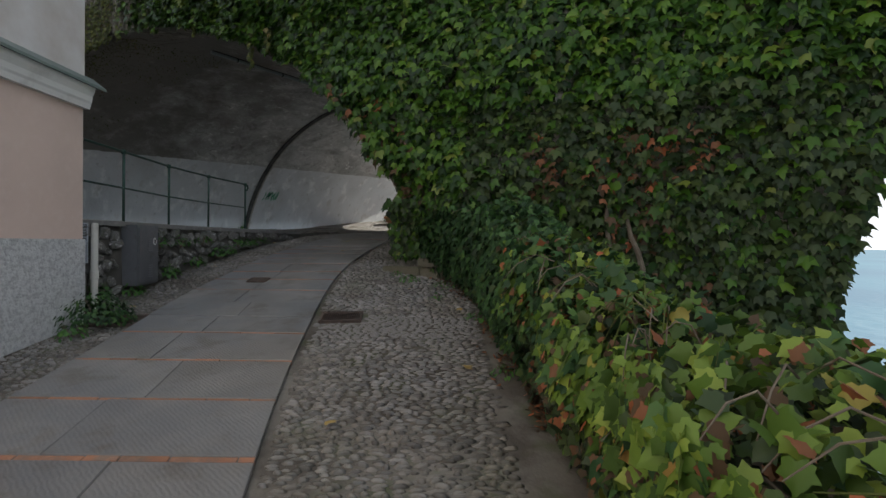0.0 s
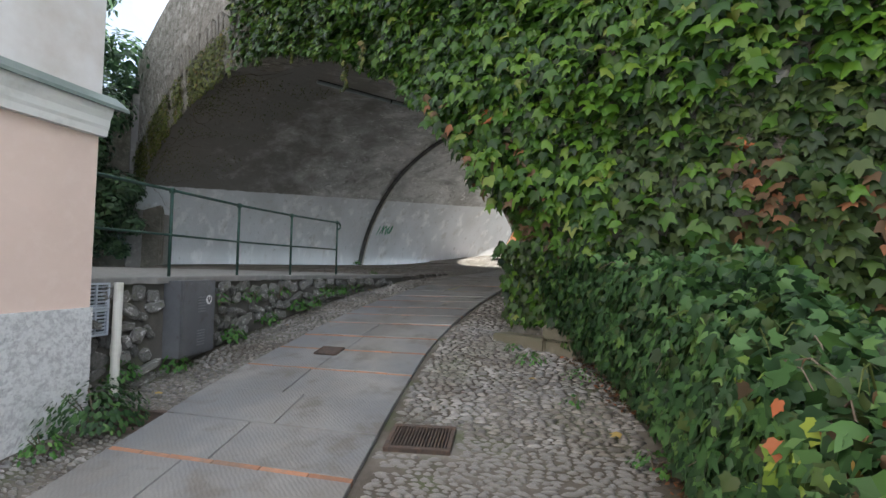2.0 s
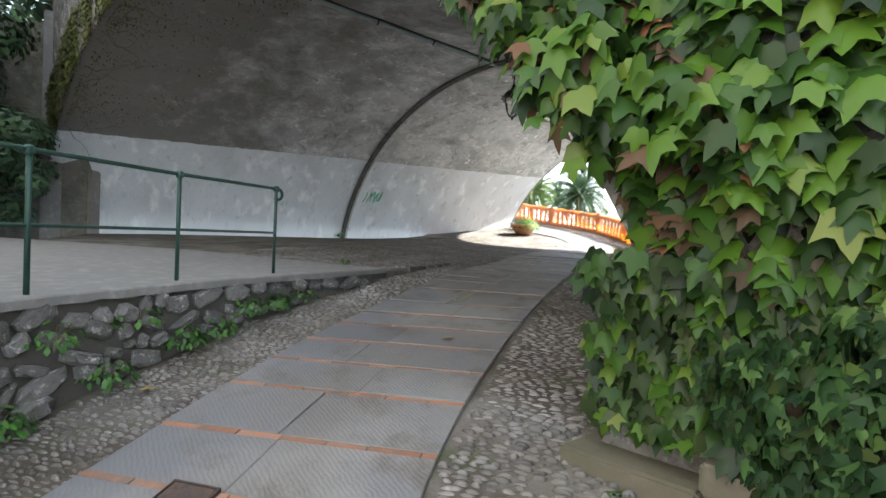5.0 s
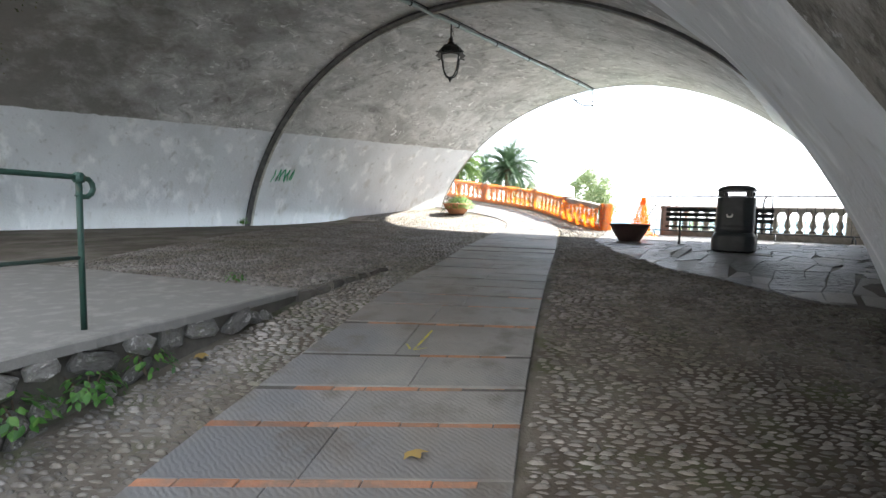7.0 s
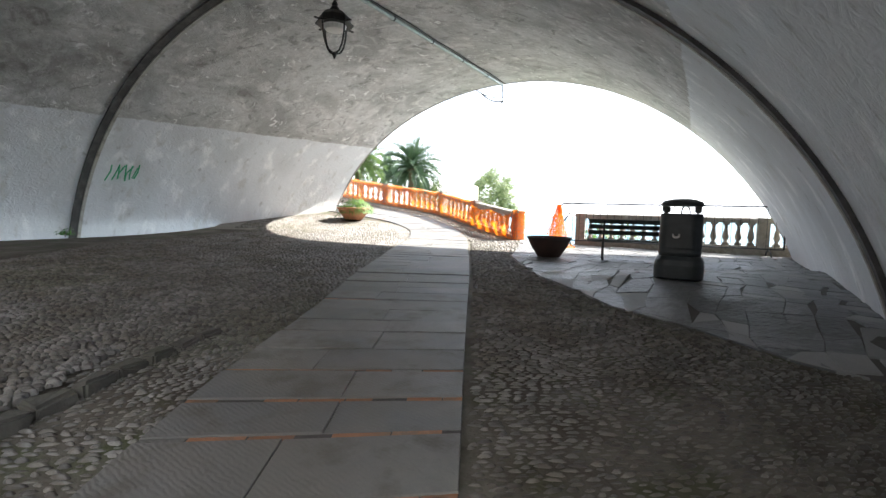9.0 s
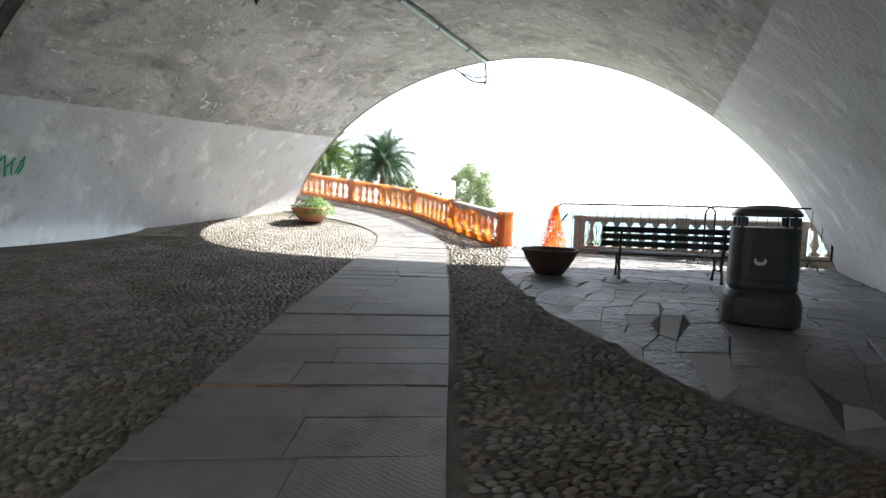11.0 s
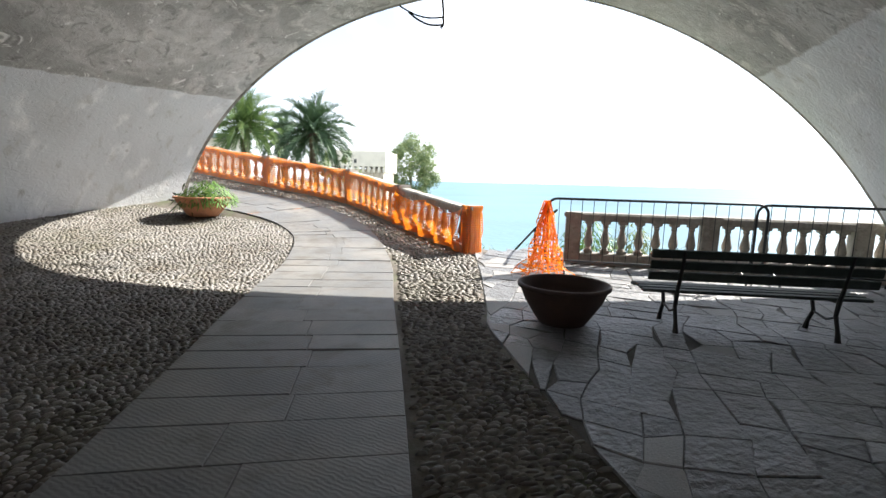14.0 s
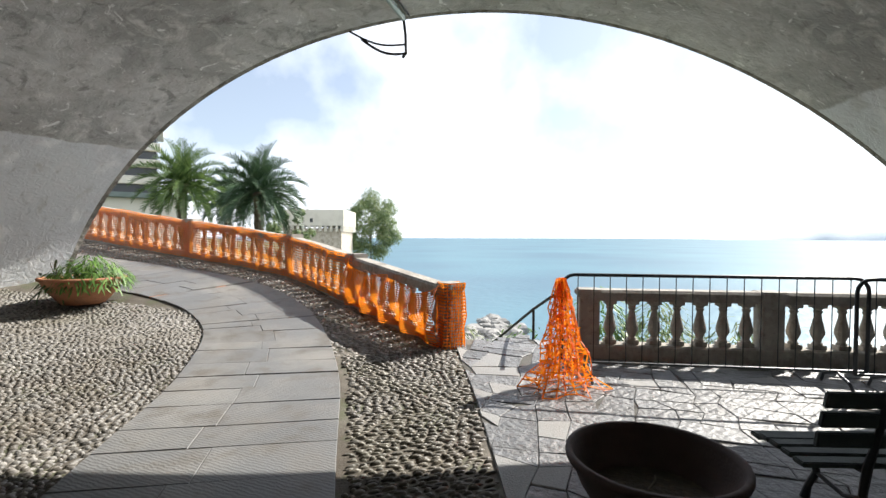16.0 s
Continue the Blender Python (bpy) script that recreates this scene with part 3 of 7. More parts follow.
# ---- sea and shore ----
def water_material():
    m = bpy.data.materials.new("sea_water")
    m.use_nodes = True
    n, l = m.node_tree.nodes, m.node_tree.links
    p = n.new("ShaderNodeBsdfDiffuse")
    gl = n.new("ShaderNodeBsdfGlossy")
    gl.inputs["Roughness"].default_value = 0.32
    mix = n.new("ShaderNodeMixShader")
    mix.inputs["Fac"].default_value = 0.24
    l.new(p.outputs[0], mix.inputs[1])
    l.new(gl.outputs[0], mix.inputs[2])
    l.new(mix.outputs[0], n["Material Output"].inputs["Surface"])
    co = n.new("ShaderNodeTexCoord")
    mp = n.new("ShaderNodeMapping")
    mp.inputs["Scale"].default_value = (0.35, 0.35, 0.35)
    l.new(co.outputs["Object"], mp.inputs["Vector"])
    no = n.new("ShaderNodeTexNoise")
    no.inputs["Scale"].default_value = 1.0
    no.inputs["Detail"].default_value = 8
    l.new(mp.outputs["Vector"], no.inputs["Vector"])
    no2 = n.new("ShaderNodeTexNoise")
    no2.inputs["Scale"].default_value = 0.012
    no2.inputs["Detail"].default_value = 4
    l.new(co.outputs["Object"], no2.inputs["Vector"])
    rp = n.new("ShaderNodeValToRGB")
    rp.color_ramp.elements[0].position, rp.color_ramp.elements[0].color = 0.35, lin(0.045, 0.115, 0.165)
    rp.color_ramp.elements[1].position, rp.color_ramp.elements[1].color = 0.65, lin(0.065, 0.165, 0.21)
    l.new(no2.outputs["Fac"], rp.inputs["Fac"])
    l.new(rp.outputs["Color"], p.inputs["Color"])
    bp = n.new("ShaderNodeBump")
    bp.inputs["Strength"].default_value = 0.9
    bp.inputs["Distance"].default_value = 0.4
    l.new(no.outputs["Fac"], bp.inputs["Height"])
    l.new(bp.outputs["Normal"], p.inputs["Normal"])
    l.new(bp.outputs["Normal"], gl.inputs["Normal"])
    return m


M_SEA = water_material()
v = [(-3600, -3600, -9), (3600, -3600, -9), (3600, 3600, -9), (-3600, 3600, -9)]
tagged(link_mesh("water_sea", v, [(0, 1, 2, 3)], M_SEA), "turquoise sea with small waves under haze", "sea", kind="structure")

# ---- terrace wall: core, coping and rubble stones ----
def wall_point(k):
    """A point of the terrace wall's foot line and its outward normal; k is the length along it."""
    pts = [Vector((x, y, 0)) for y, x in WALL_LINE]
    for a, b in zip(pts, pts[1:]):
        d = (b - a).length
        if k <= d or b is pts[-1]:
            t = (b - a).normalized()
            return a + t * min(k, d), Vector((t.y, -t.x, 0))
        k -= d


WALL_LEN = sum((Vector((b[1], b[0])) - Vector((a[1], a[0]))).length for a, b in zip(WALL_LINE, WALL_LINE[1:]))
rng = random.Random(5)
v, f = [], []
n = 40
for i in range(n + 1):
    p, o = wall_point(WALL_LEN * i / n)
    z = street(p.y)
    q = p - o * 0.22
    v += [(p.x, p.y, z - 0.3), (p.x - o.x * 0.02, p.y - o.y * 0.02, TERRACE - 0.05), (q.x, q.y, TERRACE - 0.05), (q.x, q.y, z - 0.3)]
for i in range(n):
    for k in range(3):
        a = i * 4 + k
        f.append((a, a + 1, a + 5, a + 4))
f += [(0, 3, 2, 1), (n * 4, n * 4 + 1, n * 4 + 2, n * 4 + 3)]
wall_terrace = tagged(link_mesh("wall_terrace", v, f, M_MORTAR), "dark mortared rubble retaining wall of the terrace", "wall", kind="structure")
v, f = [], []
n = 60
for i in range(n + 1):
    p, o = wall_point(WALL_LEN * i / n)
    e = 0.045 + 0.02 * noise.noise((i * 0.7, 3, 1))
    a, b = p + o * e, p - o * 0.34
    z = TERRACE + 0.012
    v += [(a.x, a.y, z - 0.075 + 0.015 * noise.noise((i * 0.9, 9, 1))), (a.x, a.y, z - 0.012), (a.x - o.x * 0.015, a.y - o.y * 0.015, z), (b.x, b.y, z), (b.x, b.y, z - 0.075)]
for i in range(n):
    for k in range(5):
        a, b = i * 5 + k, i * 5 + (k + 1) % 5
        f.append((a, b, b + 5, a + 5))
f += [(0, 4, 3, 2, 1), tuple(n * 5 + k for k in range(5))]
tagged(link_mesh("trim_coping", v, f, M_CONCRETE_FLOOR), "worn concrete lip on top of the terrace wall", "coping", kind="structure")


def stone_mesh(seed):
    """A rough rubble stone about 1 m wide, to be scaled: an irregular outline with a domed face."""
    r = random.Random(seed)
    k = 7
    out = []
    for i in range(k):
        a = 2 * math.pi * (i + r.uniform(-0.25, 0.25)) / k
        sx = 0.5 * (abs(math.cos(a)) ** 0.6) * (1 if math.cos(a) > 0 else -1)
        sz = 0.5 * (abs(math.sin(a)) ** 0.6) * (1 if math.sin(a) > 0 else -1)
        out.append((sx * r.uniform(0.85, 1.0), sz * r.uniform(0.85, 1.0)))
    vs = [(x, 0.0, z) for x, z in out] + [(x * 0.97, -0.6 * r.uniform(0.7, 1), z * 0.97) for x, z in out] + [(x * 0.62 + r.uniform(-.05, .05), -1.0 * r.uniform(0.75, 1.15), z * 0.62) for x, z in out]
    fs = []
    for lay in (0, 1):
        for i in range(k):
            a, b = lay * k + i, lay * k + (i + 1) % k
            fs.append((a, b, b + k, a + k))
    fs.append(tuple(2 * k + i for i in range(k)))
    me = bpy.data.meshes.new("stone")
    me.from_pydata(vs, [], fs)
    me.materials.append(M_STONE)
    me.update()
    return me


STONES = [stone_mesh(i) for i in range(9)]


def lay_stones(parent, k0, k1, skip):
    z_row = 0.0
    k = k0
    rows = 0
    while True:
        h = rng.uniform(0.10, 0.24)
        lo_any = False
        k = k0 + rng.uniform(-0.2, 0)
        while k < k1:
            wd = rng.choice((0.10, 0.15, 0.2, 0.26, 0.36)) * rng.uniform(0.85, 1.15)
            p, o = wall_point(max(0.02, k + wd / 2))
            g = street(p.y)
            zc = TERRACE - 0.07 - z_row - h / 2
            if zc - h * 0.35 > g - 0.05:
                lo_any = True
                hh = h * rng.uniform(0.85, 1.12)
                if not skip(k + wd / 2, zc):
                    ob = new("stone", rng.choice(STONES))
                    ang = math.atan2(o.x, -o.y)
                    ob.matrix_world = Matrix.Translation((p.x, p.y, zc + rng.uniform(-.05, .05))) @ Matrix.Rotation(ang, 4, "Z") @ Matrix.Rotation(rng.uniform(-.55, .55), 4, "Y") @ Matrix.Diagonal((wd * 0.99 * rng.choice((1, -1)), rng.uniform(0.03, 0.10), hh * rng.uniform(0.8, 1.15), 1))
                    ob.parent = parent
            k += wd
        z_row += h
        if not lo_any or z_row > 1.6:
            break


# ---- electric cabinet in the wall ----
M_CAB = material("grey_painted_steel", (0.105, 0.108, 0.115), 0.5, 0.2, tones=[((0.14, 0.142, 0.15), 2.5, 0.45, 0.65, 0.6), ((0.07, 0.065, 0.06), 8, 0.56, 0.72, 0.7)], bump=0.08)
M_CABV = material("cabinet_vent_grey", (0.17, 0.175, 0.185), 0.5, 0.2, bump=0.05)
M_STICKER = material("white_sticker", (0.7, 0.7, 0.68), 0.6, tones=[((0.4, 0.4, 0.38), 60, 0.5, 0.6, 0.6)], bump=0)
M_BLACKFLAT = material("flat_black", (0.02, 0.02, 0.02), 0.6, bump=0)
cab_a, cab_b = Vector((-4.22, 5.83, 0)), Vector((-4.31, 6.50, 0))
ct = (cab_b - cab_a).normalized()
cab_ang = math.atan2(ct.y, ct.x)
CAB_W = (cab_b - cab_a).length
cabinet = thing("electric_cabinet", Matrix.Translation((cab_a.x, cab_a.y, 0)) @ Matrix.Rotation(cab_ang, 4, "Z"), "grey steel utility cabinet door set in the rubble wall", "cabinet")
bm = bmesh.new()
box(bm, 0, -0.07, 1.27, CAB_W, 0.16, 2.165, 0.006)
part("frame", bm, M_CAB, cabinet)
bm = bmesh.new()
box(bm, 0.035, -0.085, 1.31, CAB_W - 0.035, -0.068, 2.125, 0.004)
door = part("door", bm, M_CAB, cabinet, "flat grey steel door")
for gx, gz in ((0.30, 1.95), (0.30, 1.55)):
    for i in range(6):
        bm = bmesh.new()
        z = gz - i * 0.034
        box(bm, gx, -0.094, z, gx + 0.15, -0.084, z + 0.014, 0.003)
        part("vent_slat", bm, M_CABV, door)
bm = bmesh.new()
bmesh.ops.create_cone(bm, cap_ends=True, segments=20, radius1=0.058, radius2=0.058, depth=0.004, matrix=Matrix.Translation((0.52, -0.087, 1.92)) @ Matrix.Rotation(radians(90), 4, "X"))
part("sticker", bm, M_STICKER, door, "round white sticker")
bm = bmesh.new()
for dx, a in ((-0.016, -18), (0.014, 20)):
    box(bm, -0.008, -0.002, -0.035, 0.008, 0.002, 0.035, 0.001, Matrix.Translation((0.52 + dx, -0.0915, 1.92)) @ Matrix.Rotation(radians(a), 4, "Y"))
part("sticker_mark", bm, M_BLACKFLAT, door, "dark print on the sticker")
bm = bmesh.new()
box(bm, CAB_W - 0.01, -0.088, 2.0, CAB_W + 0.02, -0.06, 2.06, 0.003)
part("hinge", bm, M_CAB, cabinet)

# ---- louvre grilles and waste pipe at the house corner ----
M_PLASTIC = material("blue_grey_plastic", (0.42, 0.46, 0.52), 0.55, tones=[((0.32, 0.35, 0.38), 6, 0.45, 0.65, 0.6)], bump=0.05)
M_PVC = material("white_pvc", (0.66, 0.64, 0.58), 0.5, tones=[((0.48, 0.45, 0.38), 4, 0.5, 0.68, 0.7)], bump=0.05)
gp, go = wall_point(0.06)
for k, zc in enumerate((2.03, 1.765)):
    g = thing("vent_grille", Matrix.Translation((-4.35, 4.96, zc)) @ Matrix.Rotation(radians(90), 4, "Z") @ Matrix.Diagonal((0.86, 1, 0.72, 1)), "pale blue-grey plastic louvre grille on the rubble wall", "grille", "louvre grilles")
    bm = bmesh.new()
    for a in ((-0.16, -0.18, -0.13, 0.18), (0.13, -0.18, 0.16, 0.18)):
        box(bm, a[0], -0.04, a[1], a[2], 0.0, a[3], 0.004)
    for a in (-0.18, 0.15):
        box(bm, -0.13, -0.04, a, 0.13, 0.0, a + 0.03, 0.004)
    part("frame", bm, M_PLASTIC, g)
    for i in range(6):
        bm = bmesh.new()
        z = -0.125 + i * 0.05
        box(bm, -0.13, -0.03, -0.010, 0.13, -0.012, 0.016, 0.003, Matrix.Translation((0, 0, z)) @ Matrix.Rotation(radians(25), 4, "X"))
        part("slat", bm, M_PLASTIC, g)
    bm = bmesh.new()
    box(bm, -0.012, -0.036, -0.15, 0.012, -0.012, 0.15, 0.003)
    part("mullion", bm, M_PLASTIC, g)
    # a black backing paints the shade behind the slats
    bm = bmesh.new()
    box(bm, -0.135, -0.008, -0.155, 0.135, 0.004, 0.155, 0.0)
    part("backing", bm, M_BLACKFLAT, g, "black backing standing for the shade behind the slats")
pipe = thing("drain_pipe", pose(-4.27, 5.15, 0), "white plastic drain pipe standing against the rubble wall", "pipe")
bm = bmesh.new()
tube(bm, [(0, 0, 1.02), (0.0, 0, 1.6), (0.0, 0, 2.16)], 0.042, 14)
part("pipe", bm, M_PVC, pipe, smooth=False)
bm = bmesh.new()
lathe(bm, [(0.046, 1.42), (0.05, 1.44), (0.05, 1.52), (0.046, 1.54)], 14)
part("collar", bm, M_PVC, pipe)

# ---- green railing on the terrace ----
rail = thing("railing", pose(-4.4, 7, TERRACE), "green painted iron railing on the terrace edge", "railing")
RAIL_PTS = [(-4.36, 3.9), (-4.33, 4.75), (-4.39, 5.9), (-4.49, 7.24), (-4.42, 8.52), (-4.2, 9.785)]
for x, y in RAIL_PTS[1:]:
    bm = bmesh.new()
    tube(bm, [(x + 4.4, y - 7, -0.02), (x + 4.4, y - 7, 1.04)], 0.019, 10)
    post = part("post", bm, M_GREENRAIL, rail, smooth=True)
    bm = bmesh.new()
    lathe(bm, [(0.03, 0.995), (0.036, 1.015), (0.036, 1.045), (0.02, 1.062)], 10, at=(x + 4.4, y - 7, 0))
    part("knuckle", bm, M_GREENRAIL, post)
for nm, z, r in (("top_rail", 1.03, 0.018), ("mid_rail", 0.50, 0.014)):
    bm = bmesh.new()
    pts = [(x + 4.4, y - 7, z) for x, y in RAIL_PTS]
    if nm == "top_rail":
        ex, ey = RAIL_PTS[-1]
        d = Vector((0.22, 0.975, 0)).normalized()
        for i in range(1, 8):
            a = i * math.pi * 1.25 / 7
            pts.append((ex + 4.4 + d.x * (0.03 + 0.065 * math.sin(a)), ey - 7 + d.y * (0.03 + 0.065 * math.sin(a)), z - 0.065 + 0.065 * math.cos(a)))
    tube(bm, pts, r, 10)
    part(nm, bm, M_GREENRAIL, rail, smooth=True)


# ---- iron covers in the street ----
M_RUST = material("rusty_iron", (0.075, 0.055, 0.045), 0.7, 0.3, tones=[((0.12, 0.075, 0.05), 9, 0.45, 0.65, 0.8), ((0.035, 0.032, 0.03), 25, 0.5, 0.65, 0.6)], bump=0.3, bump_scale=90)
def grate(name, corner_a, corner_b, width, label, bars, group=""):
    """A slotted drain cover whose long side runs from a to b."""
    a, b = Vector((*corner_a, 0)), Vector((*corner_b, 0))
    mid = (a + b) / 2
    L = (b - a).length
    ang = math.atan2((b - a).y, (b - a).x)
    sl = (street(mid.y + 0.3) - street(mid.y - 0.3)) / 0.6
    g = thing(name, Matrix.Translation((mid.x, mid.y, street(mid.y) + 0.006)) @ Matrix.Rotation(math.atan(sl), 4, "X") @ Matrix.Rotation(ang, 4, "Z"), label, "drain cover", group)
    bm = bmesh.new()
    for q in ((-L / 2, -width / 2, L / 2, -width / 2 + 0.04), (-L / 2, width / 2 - 0.04, L / 2, width / 2), (-L / 2, -width / 2 + 0.04, -L / 2 + 0.035, width / 2 - 0.04), (L / 2 - 0.035, -width / 2 + 0.04, L / 2, width / 2 - 0.04)):
        box(bm, q[0], q[1], -0.03, q[2], q[3], 0.012, 0.003)
    part("frame", bm, M_RUST, g)
    # a flat black plate stands in for the pit's shade
    bm = bmesh.new()
    box(bm, -L / 2 + 0.01, -width / 2 + 0.01, -0.03, L / 2 - 0.01, width / 2 - 0.01, -0.02, 0)
    part("pit", bm, M_BLACKFLAT, g, "black plate standing for the unlit pit under the bars")
    for i in range(bars):
        x = -L / 2 + 0.035 + (L - 0.07) * (i + 0.5) / bars
        bm = bmesh.new()
        box(bm, x - 0.006, -width / 2 + 0.036, -0.02, x + 0.006, width / 2 - 0.036, 0.010, 0.002)
        part("bar", bm, M_RUST, g)
    return g


grate("drain_grate", (-1.27, 5.0), (-0.74, 5.05), 0.40, "dark iron slotted drain grate in the cobbles", 17, "drain grates")
grate("drain_grate", (-4.0, 4.72), (-3.33, 4.82), 0.38, "dark iron slotted drain grate beside the house", 21, "drain grates")
mh = thing("manhole_cover", Matrix.Translation((-2.74, 6.77, street(6.77) + 0.028)) @ Matrix.Rotation(math.atan(0.17), 4, "X"), "small square dark iron inspection cover in the slabs", "manhole cover")
bm = bmesh.new()
box(bm, -0.135, -0.115, -0.02, 0.135, 0.115, 0.006, 0.004)
part("lid", bm, M_RUST, mh)
bm = bmesh.new()
for q in ((-0.15, -0.13, 0.15, -0.118), (-0.15, 0.118, 0.15, 0.13), (-0.15, -0.118, -0.138, 0.118), (0.138, -0.118, 0.15, 0.118)):
    box(bm, q[0], q[1], -0.02, q[2], q[3], 0.010, 0.002)
part("frame", bm, M_RUST, mh)

# ---- lantern, conduit and loose cables under the vault ----
PIPE_W = -12.85


def under_vault(s, w, drop=0.0):
    """The point of the vault above (s, w), lowered by drop."""
    lo, hi = 0.0, math.pi
    for _ in range(40):
        m_ = (lo + hi) / 2
        p = vault(s, m_)
        if p[0] * RX + p[1] * RY > w:
            lo = m_
        else:
            hi = m_
    p = vault(s, lo)
    return Vector((p[0], p[1], p[2] - drop))


M_CONDUIT = material("grey_zinc_conduit", (0.33, 0.38, 0.37), 0.5, 0.4, tones=[((0.22, 0.25, 0.24), 3, 0.45, 0.65, 0.6)], bump=0.05)
conduit = thing("cable_conduit", Matrix.Identity(4), "pale grey-green cable conduit fixed under the vault", "conduit")
bm = bmesh.new()
tube(bm, [under_vault(s, PIPE_W, 0.05) for s in np.linspace(6.2, S_EXIT - 0.05, 30)], 0.045, 10)
part("pipe", bm, M_CONDUIT, conduit)
bm = bmesh.new()
tube(bm, [under_vault(s, PIPE_W + 0.10 + 0.015 * math.sin(s * 3), 0.02) for s in np.linspace(6.2, S_EXIT - 0.05, 60)], 0.014, 6)
part("cable", bm, M_BLACKFLAT, conduit, "thin black cable beside the pipe")
for s in np.arange(7.0, 20.4, 1.55):
    bm = bmesh.new()
    tube(bm, [under_vault(s - 0.02, PIPE_W, 0.05), under_vault(s + 0.02, PIPE_W, 0.05)], 0.054, 10)
    part("clamp", bm, M_IRON, conduit)
cables = thing("loose_cables", Matrix.Identity(4), "loose black cables dangling at the mouth of the vault", "cable")
e0 = under_vault(S_EXIT - 0.05, PIPE_W, 0.08)
side = Vector((RX, RY, 0))
fwd = Vector((UX, UY, 0))
for offs, drop, r in (((-0.95, 0.35), 0.02, 0.016), ((-0.75, 0.55), 0.16, 0.02)):
    bm = bmesh.new()
    tube(bm, [e0 + side * (offs[0] * k) + fwd * 0.1 - Vector((0, 0, drop + 0.16 * math.sin(k * math.pi) * 0.6 + 0.30 * (1 - k))) for k in np.linspace(0, 1, 10)], r, 7)
    part("cable", bm, M_IRON, cables)
bm = bmesh.new()
tube(bm, [e0, e0 + fwd * 0.08 - Vector((0, 0, 0.2)), e0 + fwd * 0.1 - Vector((0, 0, 0.46)), e0 + fwd * 0.1 - side * 0.06 - Vector((0, 0, 0.52))], 0.022, 8)
part("cable", bm, M_IRON, cables)

M_LAMPGLASS = material("white_lamp_reflector", (0.75, 0.75, 0.72), 0.35, bump=0.0)
LS = 12.95
lamp_top = under_vault(LS, PIPE_W + 0.02, 0.1)
lantern = thing("hanging_lantern", Matrix.Translation((lamp_top.x, lamp_top.y, 6.08)), "black iron street lantern hanging from the vault, unlit", "lantern")
hang = lamp_top.z - 6.08
bm = bmesh.new()
tube(bm, [(0, 0, 0.92), (0, 0, hang)], 0.018, 8)
tube(bm, [(0.02, 0, 0.95), (0.06, 0, 1.05), (0.02, 0, hang - 0.1)], 0.007, 6)
part("rod", bm, M_IRON, lantern)
bm = bmesh.new()
lathe(bm, [(0.05, 0.80), (0.09, 0.83), (0.075, 0.87), (0.045, 0.90), (0.06, 0.93), (0.03, 0.98)], 12)
part("finial", bm, M_IRON, lantern)
bm = bmesh.new()
lathe(bm, [(0.34, 0.56), (0.35, 0.575), (0.29, 0.60), (0.27, 0.70), (0.19, 0.78), (0.08, 0.82), (0.03, 0.825)], 8)
hood = part("hood", bm, M_IRON, lantern, "eight-sided black hood")
for i in range(4):
    bm = bmesh.new()
    a = math.pi / 4 + i * math.pi / 2
    box(bm, 0.30, -0.02, 0.56, 0.44, 0.02, 0.585, 0.006, Matrix.Rotation(a, 4, "Z"))
    part("ear", bm, M_IRON, hood)
bm = bmesh.new()
lathe(bm, [(0.05, 0.47), (0.17, 0.475), (0.21, 0.53), (0.21, 0.555)], 16)
part("reflector", bm, M_LAMPGLASS, lantern, "white lamp bowl under the hood")
for i in range(4):
    bm = bmesh.new()
    a = math.pi / 4 + i * math.pi / 2
    tube(bm, [(math.cos(a) * r, math.sin(a) * r, z) for r, z in ((0.27, 0.56), (0.255, 0.40), (0.21, 0.22), (0.13, 0.11), (0.03, 0.07))], 0.017, 7)
    part("arm", bm, M_IRON, lantern)
bm = bmesh.new()
lathe(bm, [(0.005, -0.03), (0.02, 0.0), (0.045, 0.05), (0.05, 0.08), (0.02, 0.10)], 10)
part("tip", bm, M_IRON, lantern)

# green scrawl on the painted wall: short unreadable strokes
M_SPRAY = material("green_spray", (0.04, 0.36, 0.17), 0.7, bump=0)
scrawl = thing("graffiti", Matrix.Identity(4), "small green spray-paint scrawl on the pale vault wall", "graffiti")


def left_wall_point(s, z, lift):
    lo, hi = math.pi / 2, math.pi
    for _ in range(40):
        m_ = (lo + hi) / 2
        if vault(s, m_)[2] > z:
            lo = m_
        else:
            hi = m_
    return Vector(vault(s, lo, -lift))


r2 = random.Random(3)
for i in range(9):
    s0 = 12.72 + i * 0.075 + r2.uniform(-0.02, 0.02)
    pts = [left_wall_point(s0 + r2.uniform(-.06, .10) * k, 3.98 + 0.36 * (k if i % 2 else 1 - k) + r2.uniform(-.05, .05), 0.008) for k in (0, 0.5, 1)]
    bm = bmesh.new()
    tube(bm, pts, 0.016, 5)
    part("stroke", bm, M_SPRAY, scrawl)

# faded yellow arrow painted on a slab
M_YELLOWPAINT = material("faded_yellow_paint", (0.38, 0.34, 0.06), 0.8, tones=[((0.2, 0.2, 0.15), 14, 0.45, 0.6, 0.8)], bump=0)
arrow = thing("painted_arrow", pose(0, 0, 0), "faded yellow arrow painted on the slabs", "road marking")
for a, b in (((-2.13, 10.64), (-2.09, 10.54)), ((-2.06, 10.53), (-1.95, 10.94)), ((-2.06, 10.53), (-1.96, 10.58))):
    a3, b3 = Vector((*a, street(a[1]) + 0.026)), Vector((*b, street(b[1]) + 0.026))
    d = (b3 - a3).normalized()
    q = Vector((-d.y, d.x, 0)) * 0.011
    link_mesh("stroke", [a3 - q, b3 - q, b3 + q, a3 + q], [(0, 1, 2, 3)], M_YELLOWPAINT, arrow)

